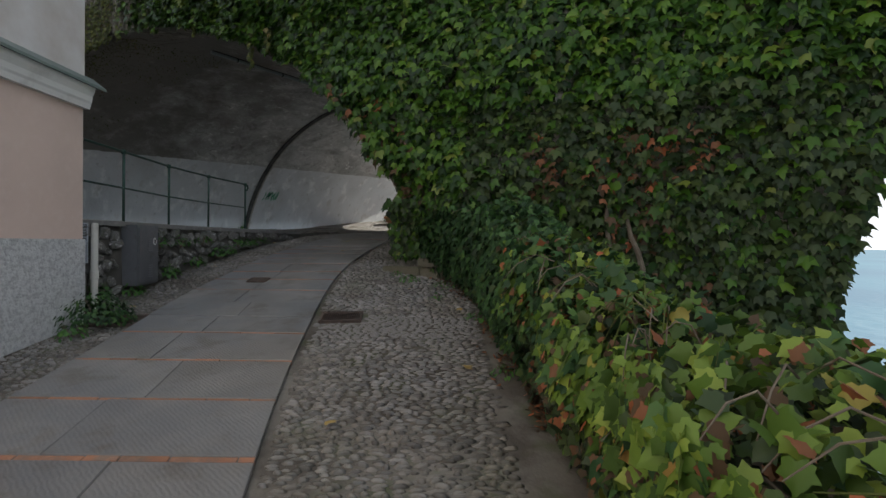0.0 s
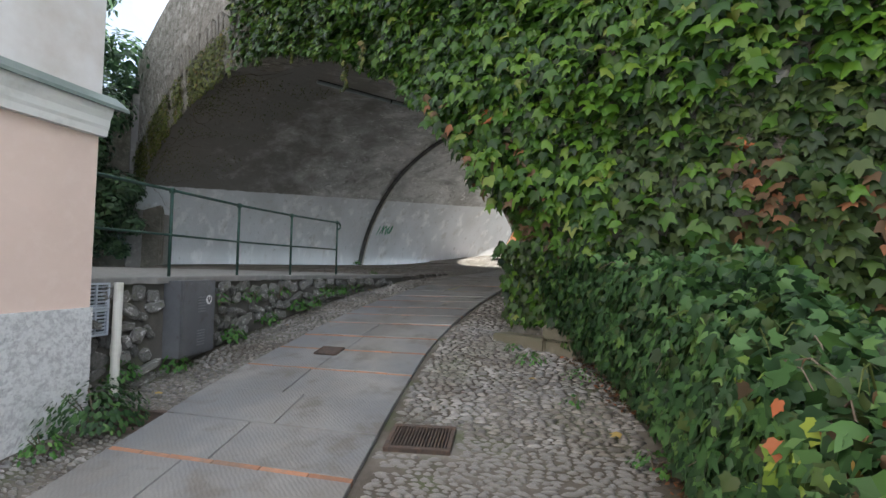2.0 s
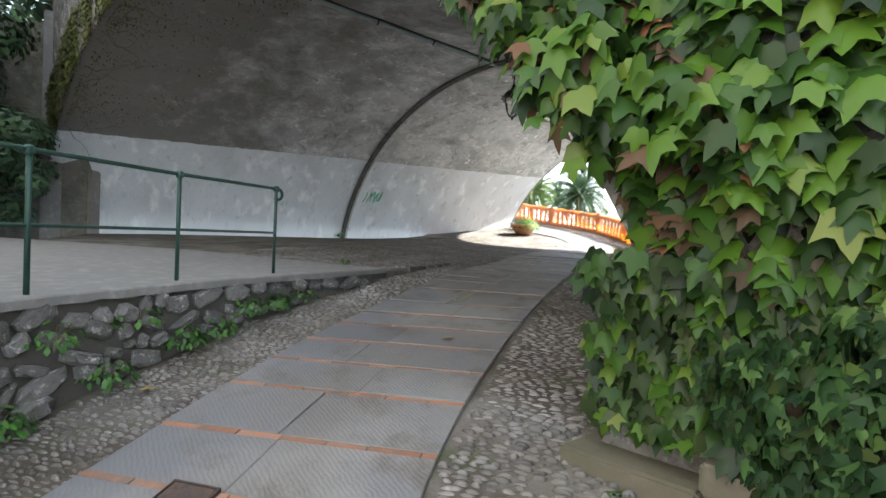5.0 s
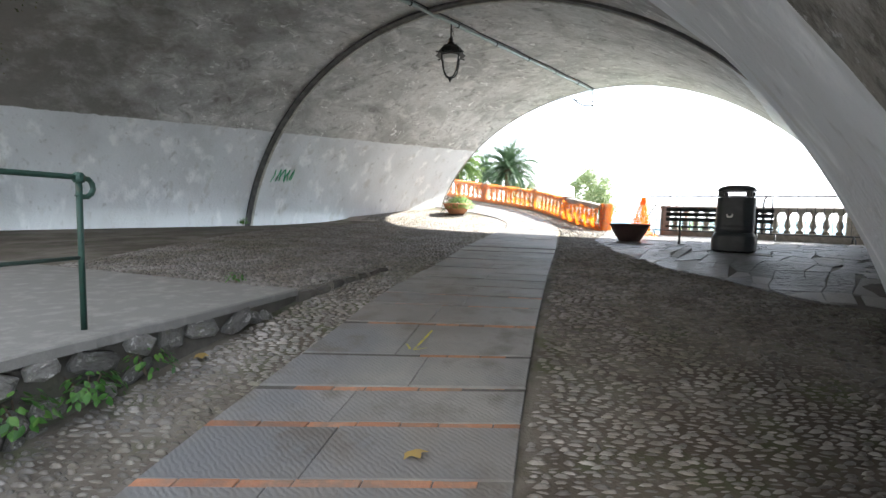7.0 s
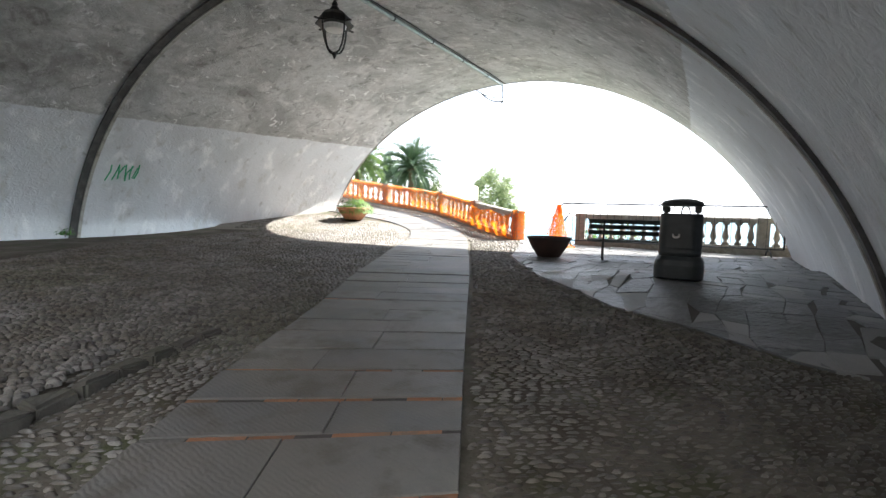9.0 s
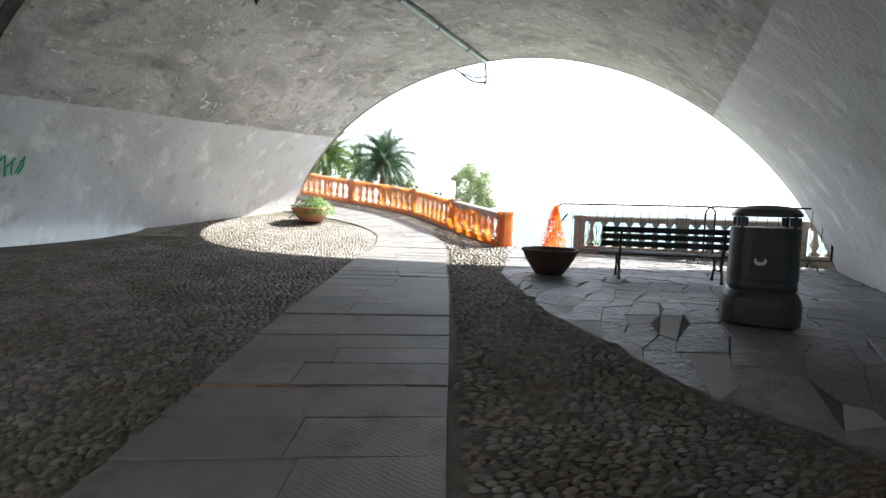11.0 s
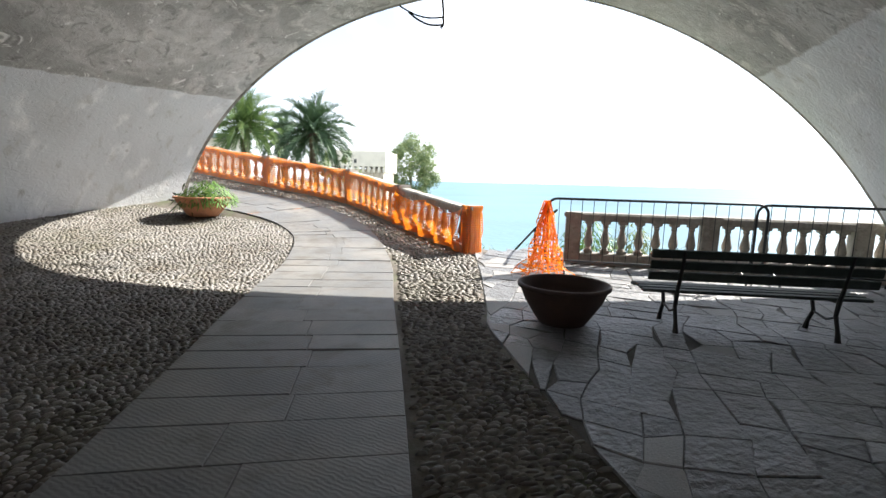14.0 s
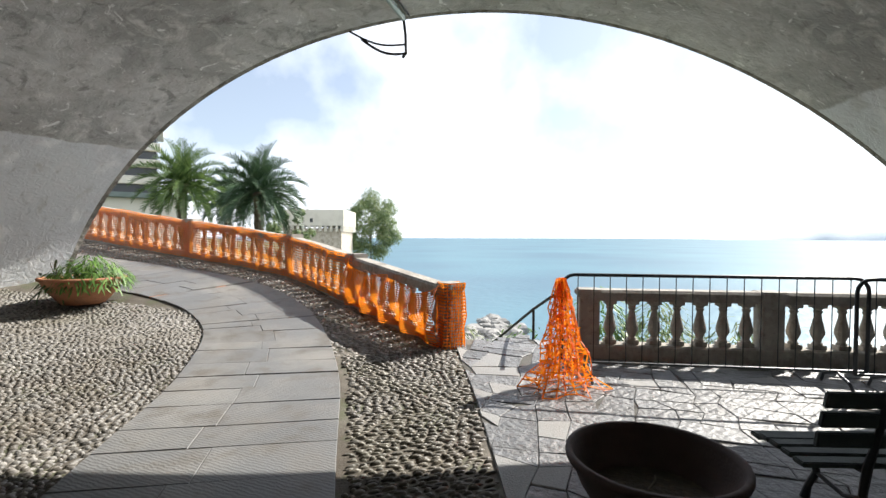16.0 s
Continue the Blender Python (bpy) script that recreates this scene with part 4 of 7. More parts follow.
# ---- bench ----
M_BENCHWOOD = material("dark_green_bench_wood", (0.022, 0.034, 0.031), 0.7, tones=[((0.06, 0.075, 0.065), 6, 0.5, 0.68, 0.6), ((0.015, 0.02, 0.018), 14, 0.5, 0.7, 0.6)], bump=0.25, bump_scale=50)
BD = Vector((0.914, -0.405, 0))
bench = thing("park_bench", Matrix.Translation((4.0, 18.34, street(18.4))) @ Matrix.Rotation(math.atan2(BD.y, BD.x), 4, "Z"), "dark green slatted park bench with cast iron legs", "bench")
for y, z, tilt in ((-0.045, 0.60, 100), (-0.075, 0.72, 102), (-0.105, 0.835, 104)):
    bm = bmesh.new()
    box(bm, -1.08, -0.045, -0.017, 1.08, 0.045, 0.017, 0.007, Matrix.Translation((0, y, z)) @ Matrix.Rotation(radians(tilt), 4, "X"))
    part("back_slat", bm, M_BENCHWOOD, bench)
for y, z in ((0.06, 0.425), (0.165, 0.432), (0.27, 0.435), (0.375, 0.43), (0.455, 0.41)):
    bm = bmesh.new()
    box(bm, -1.1, y - 0.045, z - 0.016, 1.1, y + 0.045, z + 0.016, 0.007)
    part("seat_slat", bm, M_BENCHWOOD, bench)
for x in (-0.77, 0.77):
    bm = bmesh.new()
    tube(bm, [(x, -0.06, 0), (x, -0.035, 0.12), (x, 0.02, 0.26), (x, -0.005, 0.42), (x, -0.06, 0.60), (x, -0.12, 0.88)], [0.03, 0.02, 0.021, 0.024, 0.018, 0.02], 8)
    leg = part("leg_frame", bm, M_IRON, bench, "cast iron end frame")
    bm = bmesh.new()
    tube(bm, [(x, 0.46, 0), (x, 0.43, 0.10), (x, 0.36, 0.22), (x, 0.40, 0.33), (x, 0.43, 0.40)], [0.03, 0.02, 0.022, 0.02, 0.022], 8)
    part("front_leg", bm, M_IRON, leg)
    bm = bmesh.new()
    tube(bm, [(x, 0.0, 0.40), (x, 0.22, 0.395), (x, 0.45, 0.385)], 0.018, 8)
    tube(bm, [(x, 0.0, 0.25), (x, 0.15, 0.19), (x, 0.37, 0.22)], 0.013, 8)
    part("brace", bm, M_IRON, leg)

# ---- litter bin ----
M_BIN = material("dark_bin_plastic", (0.022, 0.030, 0.034), 0.42, tones=[((0.045, 0.055, 0.06), 4, 0.48, 0.66, 0.6), ((0.09, 0.09, 0.085), 18, 0.62, 0.75, 0.5)], bump=0.1, bump_scale=120)
bin_ = thing("litter_bin", Matrix.Translation((2.88, 15.40, pave(2.88, 15.40))) @ Matrix.Rotation(radians(-36), 4, "Z") @ Matrix.Diagonal((1.0, 1.0, 0.9, 1)), "tall dark grey-green plastic litter bin with open hood", "litter bin")


def rounded_ring(bm, wx, wy, z, r, seg=4):
    out = []
    for cx, cy, a0 in ((wx - r, wy - r, 0), (-wx + r, wy - r, 90), (-wx + r, -wy + r, 180), (wx - r, -wy + r, 270)):
        for i in range(seg + 1):
            a = radians(a0 + 90 * i / seg)
            out.append(bm.verts.new((cx + r * math.cos(a), cy + r * math.sin(a), z)))
    return out


def loft(bm, rings, caps=True):
    for a, b in zip(rings, rings[1:]):
        for i in range(len(a)):
            bm.faces.new((a[i], a[(i + 1) % len(a)], b[(i + 1) % len(b)], b[i]))
    if caps:
        bm.faces.new(rings[0][::-1])
        bm.faces.new(rings[-1])


bm = bmesh.new()
loft(bm, [rounded_ring(bm, w, w * 0.92, z, 0.17, 7) for w, z in ((0.295, 0.0), (0.322, 0.03), (0.325, 0.22), (0.312, 0.30), (0.285, 0.36), (0.27, 0.37))])
part("base", bm, M_BIN, bin_, "flared weighted base")
bm = bmesh.new()
loft(bm, [rounded_ring(bm, w, w * 0.92, z, 0.15, 7) for w, z in ((0.268, 0.365), (0.280, 0.42), (0.277, 0.45), (0.277, 0.48), (0.281, 0.50), (0.275, 0.98), (0.275, 0.99), (0.275, 1.03), (0.24, 1.035))])
part("body", bm, M_BIN, bin_)
for sx, sy in ((-1, -1), (1, -1), (-1, 1), (1, 1)):
    bm = bmesh.new()
    box(bm, sx * 0.205 - 0.045, sy * 0.185 - 0.045, 1.02, sx * 0.205 + 0.045, sy * 0.185 + 0.045, 1.17, 0.03)
    part("hood_post", bm, M_BIN, bin_)
bm = bmesh.new()
loft(bm, [rounded_ring(bm, w, w * 0.92, z, min(0.15, w * 0.8), 7) for w, z in ((0.25, 1.145), (0.277, 1.15), (0.277, 1.185), (0.25, 1.225), (0.16, 1.26), (0.06, 1.27))])
part("hood", bm, M_BIN, bin_, "low domed hood over the openings")
bm = bmesh.new()
for q in range(9):
    a = radians(200 + 140 * q / 8)
    box(bm, -0.010, -0.004, -0.016, 0.010, 0.004, 0.016 + 0.012 * (q in (0, 8)), 0.003, Matrix.Translation((-0.05 + 0.042 * math.cos(a), -0.259, 0.70 + 0.040 * math.sin(a))))
part("emblem", bm, M_STICKER, bin_, "small pale embossed emblem")

# ---- terracotta bowls ----
M_BOWL_DARK = material("dark_terracotta", (0.045, 0.026, 0.023), 0.8, tones=[((0.07, 0.038, 0.032), 3, 0.45, 0.65, 0.7), ((0.04, 0.026, 0.023), 8, 0.5, 0.7, 0.7)], bump=0.25)
M_BOWL = material("terracotta", (0.40, 0.17, 0.085), 0.8, tones=[((0.50, 0.25, 0.14), 4, 0.48, 0.66, 0.7), ((0.24, 0.12, 0.08), 9, 0.5, 0.7, 0.6)], bump=0.25)
M_EARTH = material("potting_soil", (0.05, 0.038, 0.028), 0.95, tones=[((0.10, 0.08, 0.05), 18, 0.5, 0.65, 0.7)], bump=0.8, bump_scale=40, bump_dist=0.02)


def bowl(name, x, y, z, rad, high, mat, label):
    b = thing(name, pose(x, y, z), label, "flower pot")
    bm = bmesh.new()
    k = rad
    lathe(bm, [(k * 0.45, 0), (k * 0.50, 0.01), (k * 0.66, high * 0.28), (k * 0.83, high * 0.58), (k * 0.93, high * 0.85), (k * 0.94, high * 0.88), (k * 0.99, high * 0.90), (k, high * 0.95), (k * 0.985, high), (k * 0.93, high), (k * 0.905, high * 0.93), (k * 0.86, high * 0.74), (k * 0.70, high * 0.42)], 36)
    part("bowl", bm, mat, b, smooth=True)
    bm = bmesh.new()
    lathe(bm, [(k * 0.66, high * 0.36), (k * 0.715, high * 0.445), (k * 0.4, high * 0.48), (k * 0.02, high * 0.47)], 24)
    part("earth", bm, M_EARTH, b, "dry dark potting soil")
    return b


empty_bowl = bowl("bowl_planter", 2.28, 19.16, street(19.16), 0.49, 0.44, M_BOWL_DARK, "empty dark terracotta bowl standing on the flagstones")
PLANTER = (-2.42, 26.55)
planted = bowl("bowl_planter", PLANTER[0], PLANTER[1], street(PLANTER[1]) + 0.01, 0.60, 0.44, M_BOWL, "orange terracotta bowl filled with green plants")
for i, (dx, dy, a) in enumerate(((0.1, 0.08, 20), (-0.12, -0.05, 75), (0.02, -0.16, 130))):
    bm = bmesh.new()
    tube(bm, [(dx - 0.1 * math.cos(radians(a)), dy - 0.1 * math.sin(radians(a)), 0.205), (dx, dy, 0.23), (dx + 0.11 * math.cos(radians(a + 25)), dy + 0.11 * math.sin(radians(a + 25)), 0.205)], 0.006, 5)
    part("dry_stem", bm, M_PARAPET, empty_bowl, "dry fallen stem")

# ---- balustrades ----
M_BALUSTER = material("weathered_cement", (0.34, 0.315, 0.28), 0.9, tones=[((0.20, 0.18, 0.155), 3, 0.42, 0.62, 0.8), ((0.48, 0.45, 0.40), 9, 0.52, 0.68, 0.6), ((0.11, 0.10, 0.085), 14, 0.55, 0.7, 0.5)], bump=0.5, bump_scale=60)
bm = bmesh.new()
box(bm, -0.075, -0.075, 0.0, 0.075, 0.075, 0.06, 0.006)
lathe(bm, [(0.06, 0.06), (0.062, 0.075), (0.045, 0.10), (0.05, 0.125), (0.078, 0.19), (0.082, 0.23), (0.066, 0.31), (0.045, 0.40), (0.038, 0.455), (0.052, 0.475), (0.052, 0.49), (0.042, 0.50), (0.06, 0.53)], 12)
box(bm, -0.075, -0.075, 0.53, 0.075, 0.075, 0.585, 0.006)
ME_BALUSTER = bpy.data.meshes.new("baluster")
bmesh.ops.recalc_face_normals(bm, faces=bm.faces)
bm.to_mesh(ME_BALUSTER)
bm.free()
ME_BALUSTER.materials.append(M_BALUSTER)


def bar_along(name, pts, half, z0, z1, parent, bevel=0.02, label=""):
    """A moulded bar of rectangular section along points (x, y, z), between two heights over them."""
    prof = [(-half, z0), (-half, z1 - bevel), (-half + bevel, z1), (half - bevel, z1), (half, z1 - bevel), (half, z0)]
    bm = bmesh.new()
    rings = []
    P = [Vector(p) for p in pts]
    for i, p in enumerate(P):
        t = P[min(i + 1, len(P) - 1)] - P[max(i - 1, 0)]
        t.z = 0
        t.normalize()
        nrm = Vector((t.y, -t.x, 0))
        rings.append([bm.verts.new(p + nrm * a + Vector((0, 0, h))) for a, h in prof])
    loft(bm, rings)
    return part(name, bm, M_BALUSTER, parent, label)


def along_poly(pts, step):
    """Points at even steps of length along a polyline, with the direction."""
    P = [Vector(p) for p in pts]
    out = []
    left = 0.0
    for a, b in zip(P, P[1:]):
        d = (b - a).length
        k = left
        while k < d:
            out.append((a + (b - a) * (k / d), (b - a).normalized()))
            k += step
        left = k - d
    return out


def pier(parent, x, y, z, ang, half=0.13, high=0.93):
    bm = bmesh.new()
    m = Matrix.Translation((x, y, z)) @ Matrix.Rotation(ang, 4, "Z")
    box(bm, -half, -half, -0.25, half, half, high - 0.1, 0.012, m)
    p = part("post", bm, M_BALUSTER, parent)
    bm = bmesh.new()
    box(bm, -half - 0.03, -half - 0.03, high - 0.1, half + 0.03, half + 0.03, high, 0.02, m)
    part("cap", bm, M_BALUSTER, p)


def balustrade(name, pts, posts, label, high=0.93):
    b = thing(name, Matrix.Identity(4), label, "balustrade")
    bar_along("base_rail", pts, 0.14, -0.25, 0.15, b)
    bar_along("top_rail", pts, 0.145, 0.733, 0.875, b, 0.035)
    for (x, y, z), ang in posts:
        pier(b, x, y, z, ang, high=high)
    for p, d in along_poly(pts, 0.285)[1:]:
        if min((Vector(q[0]) - p).length for q in posts) < 0.19:
            continue
        ob = new("baluster", ME_BALUSTER)
        ob.matrix_world = Matrix.Translation((p.x, p.y, p.z + 0.15)) @ Matrix.Rotation(math.atan2(d.y, d.x), 4, "Z")
        ob.parent = b
    return b


BR = Vector((0.876, -0.482, 0))
BR0 = Vector((4.36, 22.32, 2.52))
r_pts = [BR0 + BR * k for k in (0, 2.27, 4.54, 6.1)]
balustrade("balustrade", [tuple(p) for p in r_pts], [(tuple(p), math.atan2(BR.y, BR.x)) for p in r_pts], "weathered grey cement balustrade above the sea", 0.88)
BL = [(2.78, 23.35, 2.51), (2.39, 24.4, 2.66), (1.94, 25.8, 2.84), (1.5, 27.0, 3.03), (1.0, 28.0, 3.2), (0.0, 29.1, 3.39), (-1.18, 30.06, 3.56), (-2.6, 31.1, 3.8), (-4.0, 32.05, 4.05), (-7.5, 34.2, 4.55)]
bl_posts = [(BL[0], 1.9), (BL[2], 1.87), (BL[4], 2.1), (BL[6], 2.45), (BL[8], 2.55)]
balustrade("balustrade", BL, bl_posts, "weathered cement balustrade wrapped in orange netting beside the path")

# ---- orange netting ----
M_NET = material("orange_plastic_net", (0.88, 0.17, 0.02), 0.5, tones=[((0.80, 0.10, 0.015), 2, 0.45, 0.6, 0.8), ((0.95, 0.30, 0.03), 6, 0.5, 0.65, 0.7)], bump=0.0)
nn, ll = M_NET.node_tree.nodes, M_NET.node_tree.links
tr = nn.new("ShaderNodeBsdfTranslucent")
tr.inputs["Color"].default_value = (1.0, 0.34, 0.02, 1)
mxs = nn.new("ShaderNodeMixShader")
mxs.inputs["Fac"].default_value = 0.45
ll.new(nn["Principled BSDF"].outputs[0], mxs.inputs[1])
ll.new(tr.outputs[0], mxs.inputs[2])
ll.new(mxs.outputs[0], nn["Material Output"].inputs["Surface"])


def net(name, surf, nu, nv, wide_u, wide_v, label):
    """A mesh of flat plastic strands on surf(u, v) -> Vector, u and v from 0 to 1."""
    verts, faces = [], []
    def ribbon(pts, half):
        base = len(verts)
        for i, p in enumerate(pts):
            verts.append(p - half)
            verts.append(p + half)
        for i in range(len(pts) - 1):
            a = base + 2 * i
            faces.append((a, a + 1, a + 3, a + 2))
    for i in range(nu + 1):
        u = i / nu
        pts = [surf(u, k / 10) for k in range(11)]
        d = surf(min(1, u + 0.002), 0.5) - surf(max(0, u - 0.002), 0.5)
        ribbon(pts, d.normalized() * wide_u)
    for j in range(nv + 1):
        v_ = j / nv
        m_ = max(12, nu)
        pts = [surf(i / m_, v_) for i in range(m_ + 1)]
        base = len(verts)
        for i, p in enumerate(pts):
            q = (surf(i / m_, min(1, v_ + 0.02)) - surf(i / m_, max(0, v_ - 0.02))).normalized() * wide_v
            verts += [p - q, p + q]
        for i in range(m_):
            a = base + 2 * i
            faces.append((a, a + 1, a + 3, a + 2))
    return tagged(link_mesh(name, verts, faces, M_NET), label, "safety net")


def on_poly(pts, k):
    P = [Vector(p) for p in pts]
    for a, b in zip(P, P[1:]):
        d = (b - a).length
        if k <= d:
            t = (b - a) / d
            return a + (b - a) * (k / d), Vector((-t.y, t.x, 0)).normalized()
        k -= d
    return P[-1], Vector((0, 1, 0))


BL_LEN = sum((Vector(b) - Vector(a)).length for a, b in zip(BL, BL[1:]))


def net_far(u, v):
    p, o = on_poly(BL, 2.5 + u * (BL_LEN - 2.6))
    wob = 0.035 * noise.noise((u * 90, v * 3, 2)) + 0.05 * noise.noise((u * 25, v * 2, 7))
    return p + o * (0.165 + wob + 0.04 * math.sin(v * math.pi)) + Vector((0, 0, 0.02 + v * (0.86 + 0.02 * math.sin(u * 70))))


def net_near(u, v):
    p, o = on_poly(BL, -0.0 + u * 2.55)
    sag = 0.22 * math.sin(math.pi * u) + 0.10 * math.sin(u * 9.5)
    fold = 0.07 * math.sin(u * 26 + v * 3) + 0.05 * noise.noise((u * 9, v * 4, 4))
    return p + o * (0.22 + fold + 0.06 * math.sin(v * math.pi)) + Vector((0, 0, 0.04 + v * (0.86 - sag * (0.4 + 0.6 * v))))


net("safety_net", net_far, 250, 16, 0.0075, 0.0075, "orange plastic safety net tied along the balustrade")
net("safety_net", net_near, 70, 20, 0.0085, 0.009, "crumpled orange plastic safety net hung over the balustrade end")


def net_pier(u, v):
    a = radians(-200 + 330 * u)
    w = 0.19 + 0.03 * noise.noise((u * 6, v * 5, 9))
    c, s_ = math.cos(a), math.sin(a)
    k = w / max(abs(c), abs(s_)) * 0.9
    return Vector((BL[0][0] + k * c, BL[0][1] + k * s_, BL[0][2] + 0.02 + 0.9 * v))


net("safety_net", net_pier, 26, 20, 0.008, 0.008, "orange plastic safety net wrapped round the end pillar")

NET_C = Vector((3.42, 21.62, 0))


def net_cone(turn, grow):
    def f(u, v):
        a = 2 * math.pi * u + turn
        rad = (0.05 + 0.27 * (1 - v) ** 0.9 + (0.12 * max(0, 0.16 - v) / 0.16)) * grow
        fold = 1 + 0.30 * math.sin(a * 7 + turn * 3 + 2 * v) * (1 - v * 0.6) + 0.45 * noise.noise((u * 13 + turn, v * 8, 1))
        g = street(21.4)
        crush = Vector([0.06 * (1 - 0.6 * v) * noise.noise((u * 19 + q, v * 15, turn + 3 * q)) for q in (1, 2, 3)])
        return crush + Vector((NET_C.x - 0.17 * (1 - v) + rad * fold * math.cos(a) * 1.05, NET_C.y - 0.28 * (1 - v) + rad * fold * math.sin(a) * 0.9, g + 0.03 + 1.12 * v ** 1.02 + 0.04 * noise.noise((u * 7, v * 9, turn)) * (1 - v)))
    return f


net("safety_net", net_cone(0.0, 0.84), 22, 17, 0.009, 0.008, "heap of bright orange safety net draped over a barrier end")
net("safety_net", net_cone(1.3, 0.60), 13, 11, 0.009, 0.009, "inner folds of bright orange safety net on a barrier end")


def net_end(u, v):
    p = r_pts[-1] + Vector((-0.17, -0.18, 0)) + BR * (0.25 * (u - 0.5))
    return p + Vector((0.05 * noise.noise((u * 5, v * 5, 3)), 0, 0.02 + 0.95 * v))


net("safety_net", net_end, 8, 18, 0.01, 0.01, "strip of orange safety net on the last balustrade post")

# ---- steel crowd barriers in front of the balustrade ----
M_BARRIER = material("dark_steel_tube", (0.05, 0.055, 0.06), 0.45, 0.7, tones=[((0.12, 0.09, 0.07), 10, 0.55, 0.7, 0.6)], bump=0.1)


def barrier(p0, length, label):
    z0 = 2.50
    b = thing("crowd_barrier", Matrix.Translation((p0.x, p0.y, z0)) @ Matrix.Rotation(math.atan2(BR.y, BR.x), 4, "Z"), label, "barrier", "crowd barriers")
    bm = bmesh.new()
    c = 0.14
    pts = [(0, 0, 0.16)] + [(0, 0, 1.16 - c)] + [(c - c * math.cos(a), 0, 1.16 - c + c * math.sin(a)) for a in (0.4, 0.8, 1.2, 1.57)] + [(length - c + c * math.sin(a), 0, 1.16 - c + c * math.cos(a)) for a in (0, 0.4, 0.8, 1.2, 1.57)] + [(length, 0, 0.16)]
    tube(bm, pts, 0.02, 8)
    part("frame", bm, M_BARRIER, b, smooth=True)
    bm = bmesh.new()
    tube(bm, [(0.0, 0, 0.16), (length, 0, 0.16)], 0.016, 8)
    part("bottom_rail", bm, M_BARRIER, b)
    n_ = int(length / 0.17)
    for i in range(1, n_):
        bm = bmesh.new()
        tube(bm, [(length * i / n_, 0, 0.16), (length * i / n_, 0, 1.15)], 0.0055, 6)
        part("bar", bm, M_BARRIER, b)
    for x in (0.3, length - 0.3):
        bm = bmesh.new()
        tube(bm, [(x, -0.28, -0.01), (x, -0.2, 0.08), (x, 0, 0.15), (x, 0.2, 0.08), (x, 0.24, -0.01)], 0.016, 7)
        part("foot", bm, M_BARRIER, b)
    return b


BA0 = NET_C + BR * 0.02 + Vector((0.02, 0.05, 0))
barrier(BA0, 3.2, "dark tubular steel crowd barrier before the balustrade")
barrier(BA0 + BR * 3.0 + Vector((-0.06, -0.11, 0)), 2.2, "dark tubular steel crowd barrier hooked to its neighbour")

# ---- stair rail down to the shore ----
srail = thing("stair_handrail", Matrix.Identity(4), "black iron handrail of the stair down to the shore", "handrail")
bm = bmesh.new()
tube(bm, [(4.07, 22.42, 3.42), (4.1, 23.25, 3.0), (4.35, 25.1, 2.05), (4.6, 27.0, 1.1)], 0.022, 8)
part("rail", bm, M_IRON, srail)
for x, y, z in ((4.1, 23.25, 3.0), (4.28, 24.55, 2.33)):
    bm = bmesh.new()
    tube(bm, [(x, y, z - 1.05), (x, y, z)], 0.02, 8)
    part("post", bm, M_IRON, srail)
stair = tagged(new("stairs_shore"), "grey stone stair going down to the shore", "stairs", kind="structure")
for i in range(14):
    bm = bmesh.new()
    box(bm, 2.95, 23.45 + i * 0.3, 2.2 - i * 0.17, 4.2, 23.78 + i * 0.3, 2.42 - i * 0.17, 0.01)
    part("step", bm, M_PAVE, stair)

# ---- far things: tower, houses, headland, shore rocks ----
M_CREAM = material("cream_render", (0.66, 0.62, 0.54), 0.9, tones=[((0.52, 0.48, 0.41), 0.5, 0.45, 0.65, 0.7)], bump=0.2, bump_scale=4)
M_ROOFSTONE = material("tower_stone", (0.42, 0.37, 0.30), 0.9, tones=[((0.55, 0.50, 0.42), 1.5, 0.45, 0.65, 0.8), ((0.25, 0.21, 0.17), 2.5, 0.5, 0.65, 0.7)], bump=0.6, bump_scale=3, bump_dist=0.1)
M_DARKWIN = material("dark_window", (0.05, 0.055, 0.06), 0.2, bump=0)
tower = thing("watch_tower", Matrix.Translation((8.2, 79.5, 0)) @ Matrix.Rotation(radians(-22), 4, "Z") @ Matrix.Diagonal((0.86, 0.86, 1, 1)), "squat cream tower with a corbelled parapet by the sea", "tower")
bm = bmesh.new()
box(bm, -4.1, -4.1, -9, 4.1, 4.1, 5.0, 0.05)
part("shaft", bm, M_ROOFSTONE, tower, "rough stone shaft")
bm = bmesh.new()
box(bm, -4.5, -4.5, 5.3, 4.5, 4.5, 7.25, 0.05)
part("parapet", bm, M_CREAM, tower, "cream rendered parapet")
for side_ in range(4):
    for i in range(12):
        bm = bmesh.new()
        x = -4.3 + i * 8.6 / 11
        box(bm, x - 0.17, -4.5, 4.6, x + 0.17, -4.05, 5.3, 0.03, Matrix.Rotation(side_ * math.pi / 2, 4, "Z"))
        part("corbel", bm, M_CREAM, tower)
bm = bmesh.new()
box(bm, -0.2, -4.53, 5.7, 0.2, -4.4, 6.2)
part("window", bm, M_DARKWIN, tower)

villa = thing("flat_roofed_house", Matrix.Translation((-6.9, 58, 0)) @ Matrix.Rotation(radians(12), 4, "Z"), "low white house with a flat grey-green roof slab", "house")
bm = bmesh.new()
box(bm, -4.5, -3, -2, 2.0, 3, 6.6, 0.03)
part("wall", bm, M_CREAM, villa)
bm = bmesh.new()
box(bm, -5.0, -3.5, 6.6, 2.6, 3.5, 6.95, 0.05)
part("roof", bm, M_FLASHING, villa, "thin overhanging flat roof")
bm = bmesh.new()
box(bm, -1.5, -3.03, 3.2, -0.4, -2.95, 5.2)
part("window", bm, M_DARKWIN, villa)

